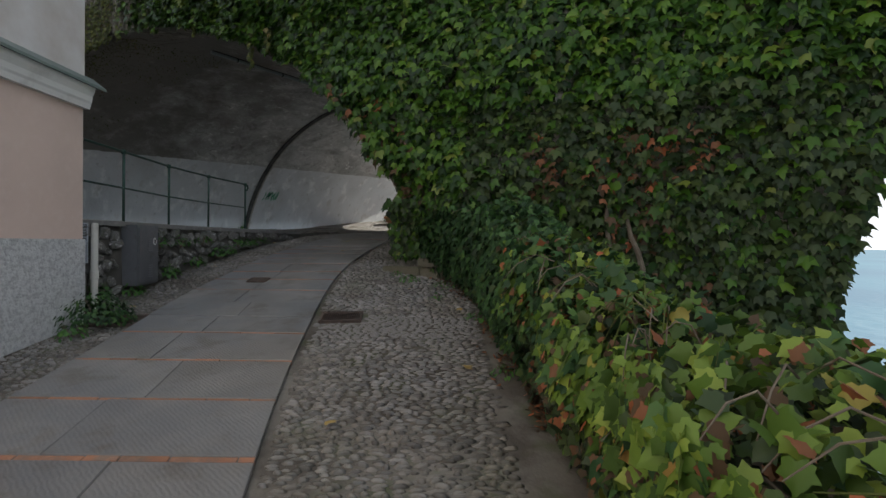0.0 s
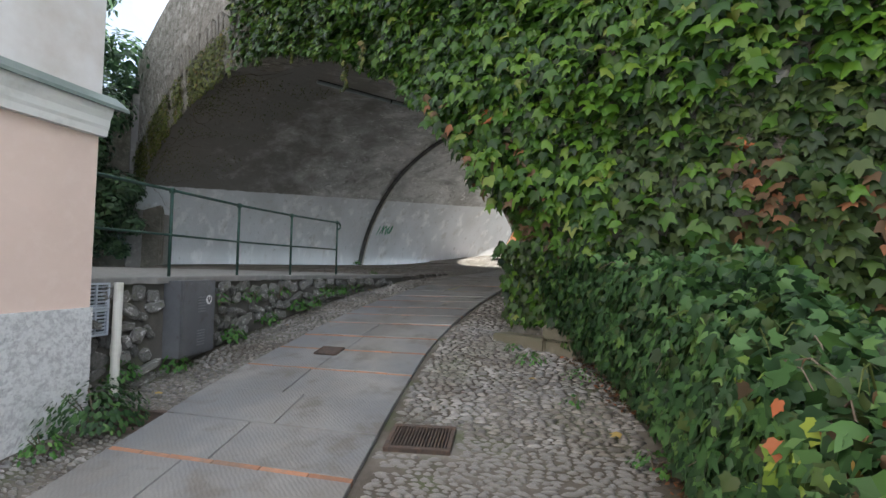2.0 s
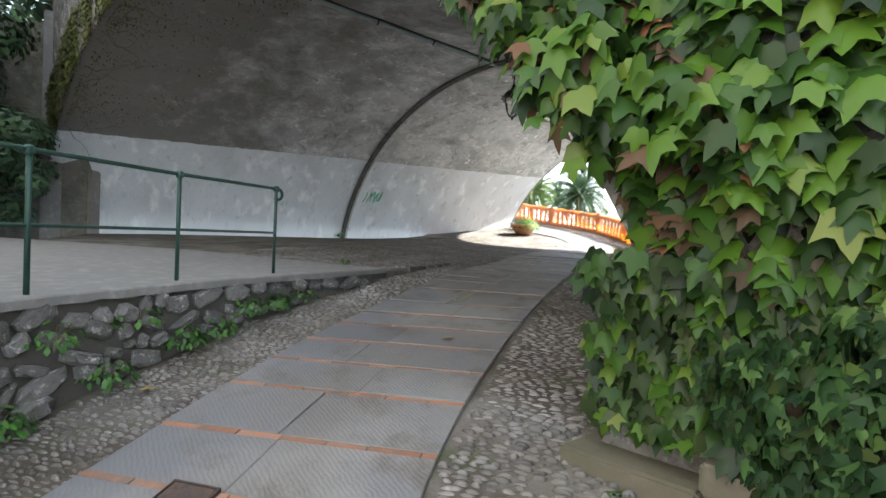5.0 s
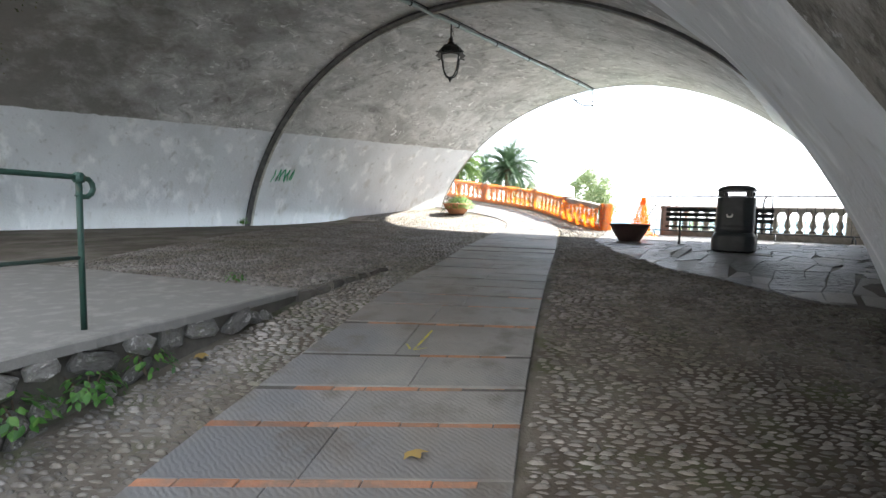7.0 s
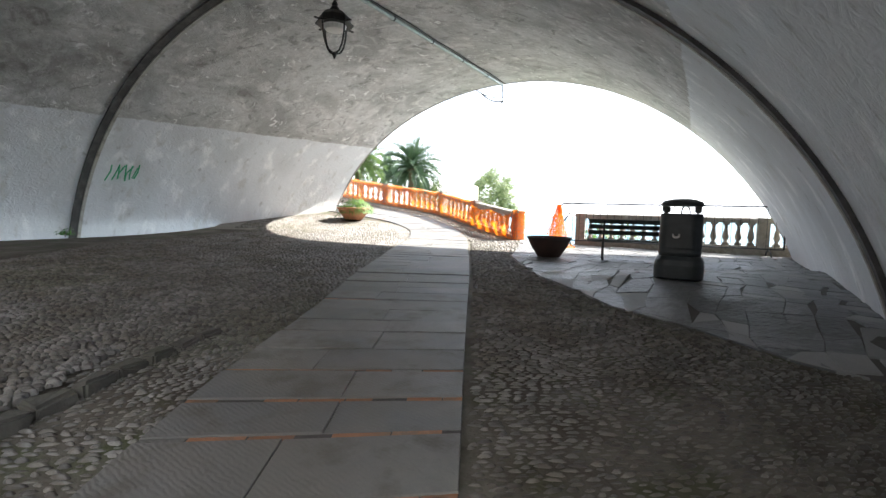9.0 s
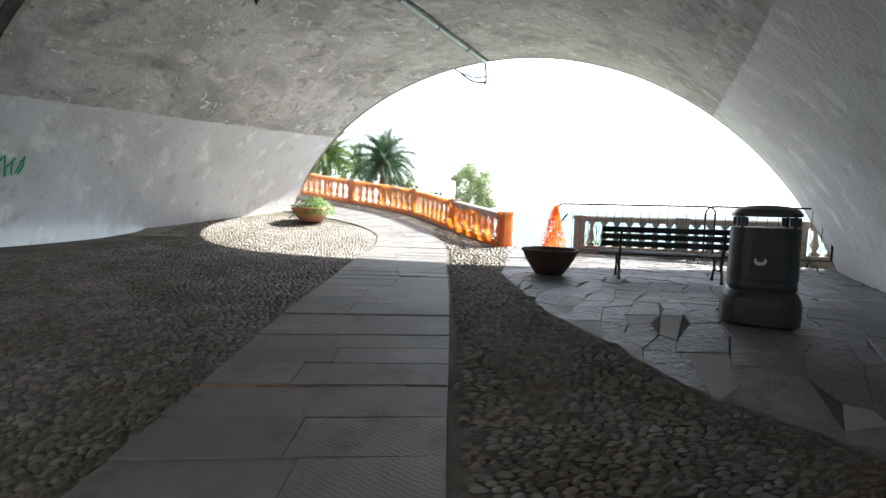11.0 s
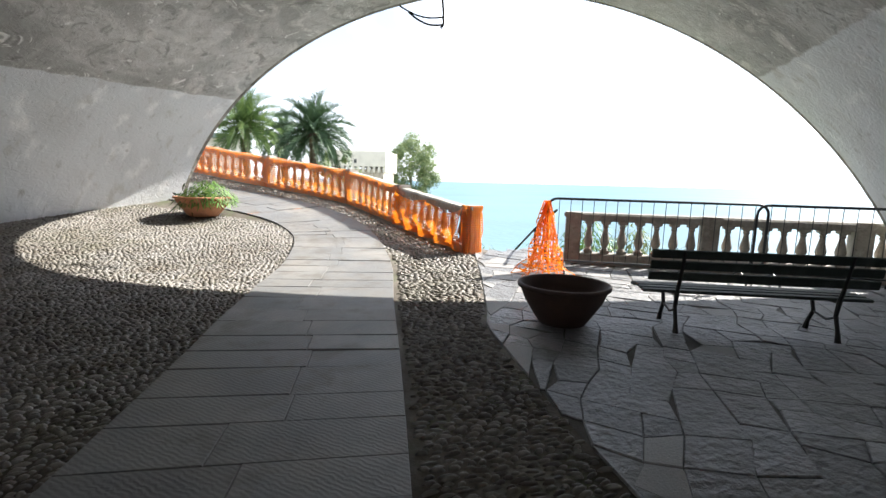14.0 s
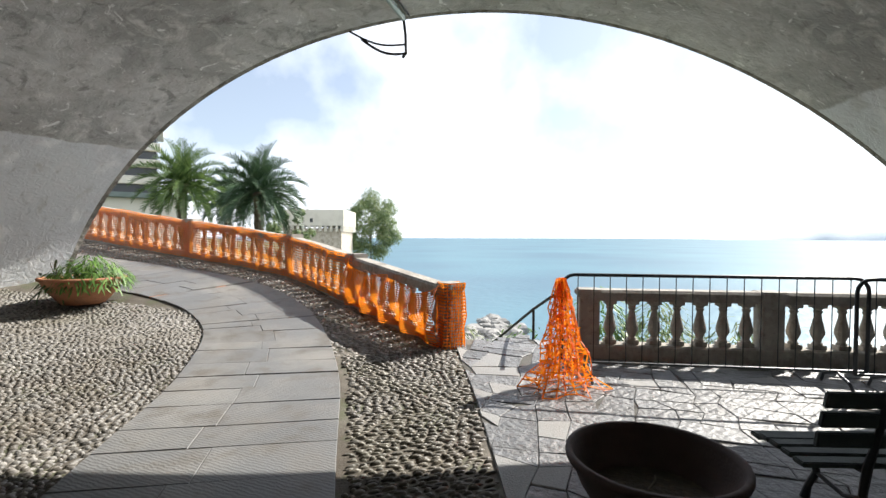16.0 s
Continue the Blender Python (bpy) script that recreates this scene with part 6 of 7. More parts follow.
for _ in range(27000):
    y = lr.uniform(-3.2, 7.3) if lr.random() < 0.8 else lr.uniform(-0.8, 3)
    x0 = along(HEDGE_LINE, y)
    g = street(y)
    tall = 1.20 - 0.15 * ease((3.4 - y) / 2.0) + 0.16 * noise.noise((y * 0.9, 2, 2)) + (0.22 * math.exp(-((y - 5.0) / 1.3) ** 2)) + 0.06 * math.sin(y * 3.1)
    a = lr.uniform(0.0, 1.0)
    side_ = lr.random()
    lump = 0.10 * noise.noise((y * 1.6, a * 3, 5))
    if side_ < 0.55:
        # street side, thinner near the foot
        h = a ** 0.75
        if h < 0.55 and y < 3.4 and noise.noise((y * 1.1, 0, 3)) < 0.25 and lr.random() < 0.86:
            continue
        p = Vector((x0 - 0.03 - 0.20 * math.sin(h * math.pi * 0.75) - lump - 0.05 * lr.random(), y, g + 0.05 + tall * h * 0.95))
        nrm = Vector((-1, lr.uniform(-1.2, .7), lr.uniform(-0.2, 1.0)))
    else:
        q = lr.random()
        p = Vector((x0 - 0.2 + (1.1 + 0.9 * ease(2.0 - y)) * q, y, g + tall * (0.93 + 0.12 * math.sin(q * 3.0)) + lump * 1.2 + lr.uniform(-0.22, 0.07) - 0.50 * max(0, q - 0.4)))
        nrm = Vector((lr.uniform(-1.2, .7), lr.uniform(-1.4, .9), lr.uniform(0.2, 1.0)))
    tipd = Vector((lr.uniform(-1, 1), lr.uniform(-1, 1), -0.9 if side_ < 0.55 else lr.uniform(-0.9, 0.4)))
    s_ = 0.042 + 0.055 * lr.random() ** 1.4
    if y > 2.5 + 1.3 * lr.random():
        (bush if lr.random() < 0.86 else hedge_deep).append((p, nrm, tipd, s_ * 1.1))
    else:
        r = lr.random()
        redness = 0.08 + 0.28 * max(0, noise.noise((y * 1.3, p.z * 2, 1)))
        if r < redness:
            hedge_red.append((p, nrm, tipd, s_ * 0.85))
        # low street side takes mostly the darker leaves, shade put into colour
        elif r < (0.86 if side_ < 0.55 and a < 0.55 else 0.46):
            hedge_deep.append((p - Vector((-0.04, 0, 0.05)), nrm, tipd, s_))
        else:
            (hedge if lr.random() < np.interp(y, [0.9, 2.2], [0.92, 0.35]) else bush).append((p, nrm, tipd, s_ * 1.15))
for _ in range(5200):
    y = lr.uniform(-1.6, 2.4)
    p = Vector((along(HEDGE_LINE, y) + lr.uniform(0.0, 1.7), y, street(y) + lr.uniform(0.35, 0.85)))
    nrm = Vector((lr.uniform(-1.2, .5), lr.uniform(-1.0, .6), lr.uniform(0.3, 1.0)))
    (hedge_deep if lr.random() < 0.5 else hedge).append((p, nrm, Vector((lr.uniform(-1, 1), lr.uniform(-1, 1), -0.5)), lr.uniform(0.038, 0.066)))
hedge_t = thing("creeper_hedge", Matrix.Identity(4), "creeper with green and red leaves spilling over the low parapet", "hedge", kind="stuff")
for nm, it, mt in (("leaf_mass", hedge, M_HEDGELEAF), ("inner_leaves", hedge_deep, M_IVYSHADE), ("red_leaves", hedge_red, M_REDLEAF), ("bush_leaves", bush, M_BUSHLEAF)):
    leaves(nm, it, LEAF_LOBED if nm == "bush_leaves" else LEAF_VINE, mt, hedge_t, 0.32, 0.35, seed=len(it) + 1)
for i in range(150):
    y = lr.uniform(-1.0, 6.5)
    x0, g = along(HEDGE_LINE, y), street(y)
    p = Vector((x0 + lr.uniform(-.05, .3), y, g + lr.uniform(0.8, 1.22)))
    d = Vector((lr.uniform(-.5, .1), lr.uniform(-.6, .6), lr.uniform(-.1, .3)))
    bm = bmesh.new()
    tube(bm, [p, p + d * 0.3 + Vector((0, 0, 0.05)), p + d * 0.6 + Vector((0, 0, -0.02)), p + d * 0.85 + Vector((0, 0, -0.15))], [0.005, 0.004, 0.0035, 0.002], 5)
    part("stem", bm, M_BARK if i % 2 else M_YELLOWVINE, hedge_t)


def clump(name, x, y, z, rad, high, count, mat, outline, label, category, size=(0.05, 0.10), seed=1, parent_kind="", spread=1.0):
    """A low plant: stems from one foot, leaves about them."""
    r = random.Random(seed)
    t = thing(name, pose(x, y, z), label, category, kind=parent_kind)
    its = []
    for i in range(count):
        a, q = r.uniform(0, 2 * math.pi), math.sqrt(r.random())
        h = high * (1 - 0.6 * q * q) * r.uniform(0.25, 1.0)
        p = Vector((rad * q * math.cos(a), rad * q * math.sin(a), h))
        its.append((p, Vector((math.cos(a) * q, math.sin(a) * q, r.uniform(0.4, 1.2))), Vector((math.cos(a) + r.uniform(-.5, .5), math.sin(a) + r.uniform(-.5, .5), r.uniform(-.4, .5))), r.uniform(*size)))
    leaves("foliage", its, outline, mat, t, seed=seed)
    for i in range(4):
        bm = bmesh.new()
        a = r.uniform(0, 6.28)
        tube(bm, [(0, 0, -0.03), (0.3 * rad * math.cos(a), 0.3 * rad * math.sin(a), high * 0.4), (0.6 * rad * math.cos(a), 0.6 * rad * math.sin(a), high * 0.75)], [0.008, 0.006, 0.003], 5)
        part("stem", bm, M_BARK, t)
    return t


clump("corner_shrub", -3.86, 4.62, street(4.6), 0.42, 0.42, 620, M_BUSHLEAF, LEAF_OVAL, "low blue-green shrub at the house corner", "shrub", (0.04, 0.08), 3)
clump("corner_shrub", -3.80, 4.15, street(4.1), 0.18, 0.2, 120, M_WEED, LEAF_OVAL, "small weed at the foot of the house", "weed", (0.03, 0.06), 4)
wr = random.Random(8)
for i, (k, z, n_) in enumerate([(0.55, 1.28, 140), (2.25, 1.45, 220), (2.6, 1.95, 90), (3.0, 1.6, 160), (3.25, 2.0, 70), (3.7, 1.75, 170), (4.1, 1.78, 150), (4.5, 1.95, 120), (4.9, 1.95, 130), (1.2, 1.25, 120), (5.3, 2.0, 60), (2.0, 1.95, 50)]):
    p, o = wall_point(k)
    q = p + o * 0.06
    t = clump("wall_weed", q.x, q.y, max(z - 0.12, street(q.y)), 0.20, 0.22, n_, M_WEED, LEAF_OVAL, "green weed growing on the rubble wall", "weed", (0.035, 0.075), 30 + i)
for i, (x, y, rad, n_) in enumerate([(-0.25, 6.95, 0.22, 110), (0.35, 6.55, 0.25, 90), (0.75, 5.0, 0.2, 80), (0.9, 3.3, 0.16, 60), (-0.5, 7.3, 0.1, 40), (-4.4, 12.2, 0.12, 45), (0.2, 5.9, 0.1, 30)]):
    clump("street_weed", x, y, ground(x, y) - 0.01, rad, 0.13, n_, M_WEED, LEAF_OVAL, "small green weed between the cobbles", "weed", (0.03, 0.06), 60 + i)
pw = left_wall_point(12.0, 2.45, 0.15)
clump("wall_foot_weed", pw.x, pw.y, street(pw.y) - 0.02, 0.2, 0.3, 70, M_WEED, LEAF_OVAL, "weed at the foot of the vault wall", "weed", (0.05, 0.1), 71)
clump("flower_pot_plants", PLANTER[0] + 0.1, PLANTER[1], street(PLANTER[1]) + 0.22, 0.60, 0.62, 1300, M_HERB, LEAF_NARROW, "bright green bushy herbs growing in the bowl", "plant", (0.10, 0.2), 81)
clump("aloe_plant", PLANTER[0] - 0.30, PLANTER[1] - 0.05, street(PLANTER[1]) + 0.22, 0.25, 0.62, 40, M_BUSHLEAF, LEAF_NARROW, "spiky grey-green aloe in the bowl", "plant", (0.22, 0.38), 82)


def crown_items(rng_, centre, radii, count, size, clumps=26, inner=0.55):
    """Leaves in many small clumps over an uneven crown."""
    its = []
    cs = []
    for i in range(clumps):
        d = Vector((rng_.gauss(0, 1), rng_.gauss(0, 1), rng_.gauss(0, 1))).normalized()
        q = inner + (1 - inner) * rng_.random()
        cs.append((Vector((centre[0] + d.x * radii[0] * q, centre[1] + d.y * radii[1] * q, centre[2] + d.z * radii[2] * q)), rng_.uniform(0.2, 0.38) * min(radii)))
    for i in range(count):
        c, r = rng_.choice(cs)
        d = Vector((rng_.gauss(0, 1), rng_.gauss(0, 1), rng_.gauss(0, 0.8))).normalized()
        p = c + d * r * rng_.uniform(0.6, 1.05)
        its.append((p, d + Vector((0, 0, 0.5)), Vector((rng_.uniform(-1, 1), rng_.uniform(-1, 1), rng_.uniform(-.8, .2))), rng_.uniform(*size)))
    return its, cs


def tree(name, foot, height, radii, count, size, mat, outline, label, seed, clumps=28, lean=(0, 0), thick=0.16):
    r = random.Random(seed)
    t = thing(name, pose(*foot), label, "tree")
    c = (lean[0], lean[1], height)
    its, cs = crown_items(r, c, radii, count, size, clumps)
    bm = bmesh.new()
    tube(bm, [(0, 0, -0.3), (lean[0] * 0.2, lean[1] * 0.2, height * 0.35), (lean[0] * 0.6, lean[1] * 0.6, height * 0.7), (lean[0], lean[1], height)], [thick, thick * 0.8, thick * 0.6, thick * 0.3], 9)
    part("trunk", bm, M_BARK, t)
    for p, _ in cs[:9]:
        bm = bmesh.new()
        a = Vector((lean[0] * 0.5, lean[1] * 0.5, height * 0.6))
        tube(bm, [a, (a + p) / 2 + Vector((0, 0, -0.1)), p], [thick * 0.4, thick * 0.25, thick * 0.1], 6)
        part("limb", bm, M_BARK, t)
    leaves("crown", its, outline, mat, t, seed=seed)
    return t


# trees behind the terrace
tree("broadleaf_tree", (-16.1, 11.2, TERRACE), 5.6, (3.0, 2.6, 3.8), 19000, (0.16, 0.28), M_TREELEAF, LEAF_OVAL, "dark green broadleaf tree behind the terrace", 5, 60)
tree("broadleaf_tree", (-18.8, 14.0, TERRACE), 7.5, (3.8, 3.2, 4.2), 12000, (0.18, 0.32), M_TREELEAF, LEAF_OVAL, "large dark green tree behind the terrace", 6, 60)
tree("broadleaf_tree", (-15.0, 13.2, TERRACE), 2.2, (1.7, 1.5, 2.0), 4200, (0.12, 0.22), M_TREELEAF, LEAF_OVAL, "low dark evergreen shrub tree on the terrace", 7, 26, thick=0.08)
tree("broadleaf_tree", (-15.9, 12.5, TERRACE), 4.0, (1.7, 1.6, 3.4), 10000, (0.14, 0.26), M_TREELEAF, LEAF_OVAL, "dense dark evergreen tree beside the arch", 10, 50, thick=0.12)
tree("broadleaf_tree", (-20, 9.4, TERRACE), 5.2, (3.4, 3.2, 4.6), 12000, (0.18, 0.32), M_TREELEAF, LEAF_OVAL, "dark green tree at the back of the terrace", 9, 60)
for i, (x, y) in enumerate(((-14.5, 13.0), (-16.3, 12.6), (-17.4, 11.2), (-18.8, 9.4), (-20.6, 7.8), (-16.4, 14.2))):
    tree("terrace_shrub", (x, y, TERRACE), 1.7, (1.7, 1.4, 1.7), 3400, (0.12, 0.24), M_TREELEAF, LEAF_OVAL, "dense dark evergreen shrub along the terrace back", 200 + i, 22, thick=0.06)
M_BACKWALL = material("terrace_back_wall", (0.17, 0.155, 0.13), 0.95, tones=[((0.09, 0.09, 0.06), 1.2, 0.42, 0.62, 0.8), ((0.26, 0.24, 0.2), 4, 0.5, 0.68, 0.6)], bump=0.8, bump_scale=12, bump_dist=0.03)
bm = bmesh.new()
box(bm, -16, -0.3, 0, 1.6, 0.3, 6.4, 0.05, Matrix.Translation((-16.0, 15.4, 1.9)) @ Matrix.Rotation(radians(28), 4, "Z"))
part("wall_terrace_back", bm, M_BACKWALL)
tagged(bpy.data.objects["wall_terrace_back"], "rough dark stone wall behind the terrace trees", "wall", kind="structure")
# abutment pier beside the arch
bm = bmesh.new()
c = T(s_entry(-22) + 0.5, -22.4, 0)
box(bm, -5.0, -0.6, 1.8, 1.0, 0.8, 8.6, 0.03, Matrix.Translation((c[0], c[1], 0)) @ Matrix.Rotation(-HEAD, 4, "Z"))
part("wall_abutment", bm, M_CONCRETE_FLOOR)
tagged(bpy.data.objects["wall_abutment"], "plastered abutment wall at the arch's far foot", "wall", kind="structure")


def palm(name, x, y, z0, z_crown, size, fronds, mat, label, seed):
    r = random.Random(seed)
    t = thing(name, pose(x, y, z0), label, "palm tree")
    h = z_crown - z0
    bm = bmesh.new()
    pts, rads = [], []
    for i in range(16):
        k = i / 15
        pts.append((0.1 * math.sin(k * 2), 0, h * k))
        rads.append((0.21 - 0.03 * k) * (1 + 0.12 * (i % 2)) + (0.14 if i > 13 else 0))
    tube(bm, pts, rads, 10)
    part("trunk", bm, M_BARK, t)
    for i in range(fronds):
        a = 2.399 * i + r.uniform(-.2, .2)
        el = radians(lerp(82, -38, (i / fronds) ** 0.9))
        L = size * r.uniform(0.85, 1.1)
        p = Vector((0.1, 0, h))
        d = Vector((math.cos(a) * math.cos(el), math.sin(a) * math.cos(el), math.sin(el)))
        pts, its = [], []
        n_ = 22
        for j in range(n_ + 1):
            pts.append(p.copy())
            k = j / n_
            sidev = d.cross(Vector((0, 0, 1)))
            if sidev.length < 1e-3:
                sidev = Vector((1, 0, 0))
            sidev.normalize()
            if j > 1:
                for s_ in (-1, 1):
                    ln = size * 0.20 * (math.sin(math.pi * min(1, 0.12 + k * 0.9)) ** 0.6) + 0.05
                    for q in (0.0, 0.5):
                        its.append((p - d * (q * L / n_), d.cross(sidev) * 1.0 + sidev * s_ * 0.5, sidev * s_ + d * 0.75 + Vector((0, 0, -0.25)), ln * r.uniform(0.85, 1.1)))
            d = (d + Vector((0, 0, -0.045 - 0.05 * k))).normalized()
            p = p + d * (L / n_)
        fr = leaves("frond", its, [(0, 0), (0.045, 0.25), (0.035, 0.7), (0, 1.0), (-0.035, 0.7), (-0.045, 0.25)], mat, t, 0.1, 0.25, seed + i)
        fr["kind"] = "stuff"
        bm = bmesh.new()
        tube(bm, pts, [0.028 * (1 - 0.85 * j / n_) + 0.004 for j in range(n_ + 1)], 5)
        part("rib", bm, mat, fr)
    return t


palm("palm_tree", 0.35, 39.6, 2.5, 6.0, 2.5, 44, M_PALMDARK, "date palm with arching grey-green fronds", 3)
palm("palm_tree", -3.1, 43.5, 2.5, 6.6, 2.5, 44, M_PALM, "date palm with upright bright green fronds", 4)
palm("palm_tree", -1.2, 46.5, 2.5, 6.1, 2.1, 30, M_PALMDARK, "dark date palm standing behind two others", 5)
tree("pine_tree", (16.4, 86.0, -3.0), 8.8, (4.0, 4.0, 5.0), 13000, (0.42, 0.75), M_PINE, LEAF_NARROW, "light green pine by the tower", 15, 70)
tree("shrub_tree", (2.6, 50, 0.5), 4.2, (2.2, 1.6, 1.1), 1500, (0.15, 0.3), M_PINE, LEAF_OVAL, "olive green shrub below the palms", 16, 20, thick=0.07)
tree("shrub_tree", (-8.4, 44, 3.5), 2.6, (1.6, 1.6, 1.3), 1600, (0.12, 0.25), M_HERB, LEAF_OVAL, "bright green shrub above the balustrade", 17, 20, thick=0.07)
for i, (x, y, z, h, n_) in enumerate([(6.1, 22.8, 1.6, 1.65, 1300), (5.3, 23.2, 1.6, 1.75, 1300), (7.1, 22.2, 1.5, 1.4, 1000), (3.5, 26.8, 0.2, 1.7, 500), (4.9, 26.2, 0.5, 1.5, 420), (5.8, 27.5, 0.0, 1.4, 420), (3.1, 24.3, 1.75, 0.85, 300), (4.6, 24.4, 1.6, 1.0, 320), (3.7, 25.2, 1.3, 1.25, 360), (5.2, 24.9, 1.2, 1.2, 340)]):
    clump("sea_bush", x, y, z, 0.75, h, n_, M_HERB if i % 2 else M_PINE, LEAF_NARROW, "feathery green bush on the slope above the sea", "bush", (0.14, 0.26), 90 + i)
for i, (w, z) in enumerate([(-5.25, 3.6), (-5.5, 4.2), (-5.0, 3.0)]):
    p = T(S_EXIT + 0.1, w, z)
    clump("wall_tuft", p[0], p[1], p[2] - 0.15, 0.22, 0.3, 90, M_HERB, LEAF_NARROW, "tuft of green growing from the arch rim", "weed", (0.1, 0.2), 120 + i)
v = [(3.0, 23.6, 2.1), (12, 18.0, 2.1), (15, 24, -4), (6, 32, -4), (10, 45, -9.2), (26, 30, -9.2)]
tagged(link_mesh("ground_sea_slope", v, [(0, 1, 2, 3), (3, 2, 5, 4)], M_GRASSLAND), "scrubby slope below the balustrade", "slope", kind="structure")

# ---- the slab path ----
def edge_points(k):
    """Left and right edge of the path at k, the running index of PAIRS."""
    i = min(int(k), len(PAIRS) - 2)
    t = k - i
    a, b = PAIRS[i], PAIRS[i + 1]
    return tuple(lerp(a[0][q], b[0][q], t) for q in (0, 1)), tuple(lerp(a[1][q], b[1][q], t) for q in (0, 1))


def smooth_edge(k):
    ls, rs = [], []
    for d in (-0.35, -0.15, 0, 0.15, 0.35):
        l_, r_ = edge_points(min(max(k + d, 0), len(PAIRS) - 1.001))
        ls.append(l_)
        rs.append(r_)
    return tuple(sum(q[c] for q in ls) / 5 for c in (0, 1)), tuple(sum(q[c] for q in rs) / 5 for c in (0, 1))


M_JOINT = material("grey_joint_mortar", (0.085, 0.08, 0.074), 0.95, tones=[((0.055, 0.055, 0.045), 3, 0.45, 0.65, 0.7), ((0.13, 0.122, 0.108), 9, 0.5, 0.7, 0.5)], bump=0.5)
joint_rows = []
for i in range(0, (len(PAIRS) - 2) * 6):
    l_, r_ = smooth_edge(i / 6)
    joint_rows.append([(lerp(l_[0], r_[0], q / 6), lerp(l_[1], r_[1], q / 6)) for q in range(7)])
strip_sheet("path_joints", joint_rows, M_JOINT, "grey mortar between the path slabs", "mortar", lift=0.005, height=lambda x, y: street(y))
path = thing("pavement_path", Matrix.Identity(4), "path of grey stone slabs with terracotta strips", "path", kind="structure")
pr = random.Random(4)


def slab_piece(name, quad, mat, high, sink=0.05, bev=0.008, height=lambda x, y: street(y), uneven=0.0):
    """A flat stone from four plan corners, with a small bevel; its top follows the street."""
    c = [sum(q[i] for q in quad) / 4 for i in (0, 1)]
    zc = height(*c)
    top, bot = [], []
    for x, y in quad:
        dd = math.hypot(x - c[0], y - c[1]) or 1
        ix, iy = x - (x - c[0]) / dd * bev * 1.2, y - (y - c[1]) / dd * bev * 1.2
        top.append((ix - c[0], iy - c[1], height(x, y) - zc + high + pr.uniform(-uneven, uneven)))
        bot.append((x - c[0], y - c[1], height(x, y) - zc + high - bev))
    low = [(x, y, z - sink) for x, y, z in bot]
    ob = link_mesh(name, top + bot + low, [(0, 1, 2, 3)] + [(4 + i, 4 + (i + 1) % 4, (i + 1) % 4, i) for i in range(4)] + [(8 + i, 8 + (i + 1) % 4, 4 + (i + 1) % 4, 4 + i) for i in range(4)], mat, path)
    ob.location = (c[0], c[1], zc)
    return ob


def path_index(y):
    """The running index at which the middle of the path reaches y."""
    lo, hi = 0.0, 16.0
    for _ in range(30):
        mid = (lo + hi) / 2
        l_, r_ = smooth_edge(mid)
        lo, hi = (mid, hi) if (l_[1] + r_[1]) / 2 < y else (lo, mid)
    return lo


# courses of the ramp: where each ends, and whether a terracotta strip follows
COURSES = [(-5.0, True), (-4.2, True), (-3.4, True), (-2.6, True), (-1.8, True), (-1.0, True), (-0.2, True), (0.25, True), (1.05, True), (1.86, True), (2.67, True), (3.48, True), (4.30, True), (4.95, False), (5.56, False), (6.20, True), (6.84, True), (7.40, True), (8.02, True), (8.52, True), (9.01, True), (9.50, True), (9.92, True), (10.43, True), (11.10, True), (11.65, True), (12.06, True), (12.52, True)]
k = path_index(-5.8)
row = 0
while k < len(PAIRS) - 1.3:
    l_, r_ = smooth_edge(k)
    ka, kb = edge_points(k)[1], edge_points(min(k + 0.3, len(PAIRS) - 1.001))[1]
    unit = max(0.6, math.hypot(kb[0] - ka[0], kb[1] - ka[1]) / 0.3)
    if row < len(COURSES):
        k2, has = path_index(COURSES[row][0]), COURSES[row][1]
    else:
        k2, has = k + pr.choice((0.34, 0.4, 0.44, 0.5)) / unit, pr.random() < 0.12
    strip = (0.055 if has else 0.011) / unit
    l2, r2_ = smooth_edge(k2)
    l3, r3_ = smooth_edge(k2 + strip)
    cuts = [0.0]
    while cuts[-1] < 0.72:
        cuts.append(cuts[-1] + pr.uniform(0.34, 0.60))
    cuts[-1] = 1.0
    wob = lambda: pr.uniform(-0.004, 0.004)
    lip = pr.uniform(0.012, 0.022) if l_[1] < 20 else pr.uniform(0.011, 0.016)
    for a, b in zip(cuts, cuts[1:]):
        g = 0.0015
        q = [(lerp(l_[0], r_[0], a + g), lerp(l_[1], r_[1], a + g)), (lerp(l_[0], r_[0], b - g), lerp(l_[1], r_[1], b - g)), (lerp(l2[0], r2_[0], b - g), lerp(l2[1], r2_[1], b - g)), (lerp(l2[0], r2_[0], a + g), lerp(l2[1], r2_[1], a + g))]
        slab_piece("slab", q, M_SLAB, lip + wob(), 0.05, 0.005, uneven=0.0015 if l_[1] < 9 else 0.004)
    a = 0.0
    while a < 1.0:
        b = min(1.0, a + pr.uniform(0.10, 0.2))
        if 1 - b < 0.05:
            b = 1.0
        q = [(lerp(l2[0], r2_[0], a + 0.002), lerp(l2[1], r2_[1], a + 0.002)), (lerp(l2[0], r2_[0], b - 0.002), lerp(l2[1], r2_[1], b - 0.002)), (lerp(l3[0], r3_[0], b - 0.002), lerp(l3[1], r3_[1], b - 0.002)), (lerp(l3[0], r3_[0], a + 0.002), lerp(l3[1], r3_[1], a + 0.002))]
        if has:
            slab_piece("brick_strip", q, M_BRICKLINE if pr.random() < (0.96 if l_[1] < 12 else 0.6) else M_SLAB, 0.012 + wob() - (0.0 if l_[1] < 9 else 0.006), 0.04, 0.003)
        a = b
    k = k2 + strip
    row += 1

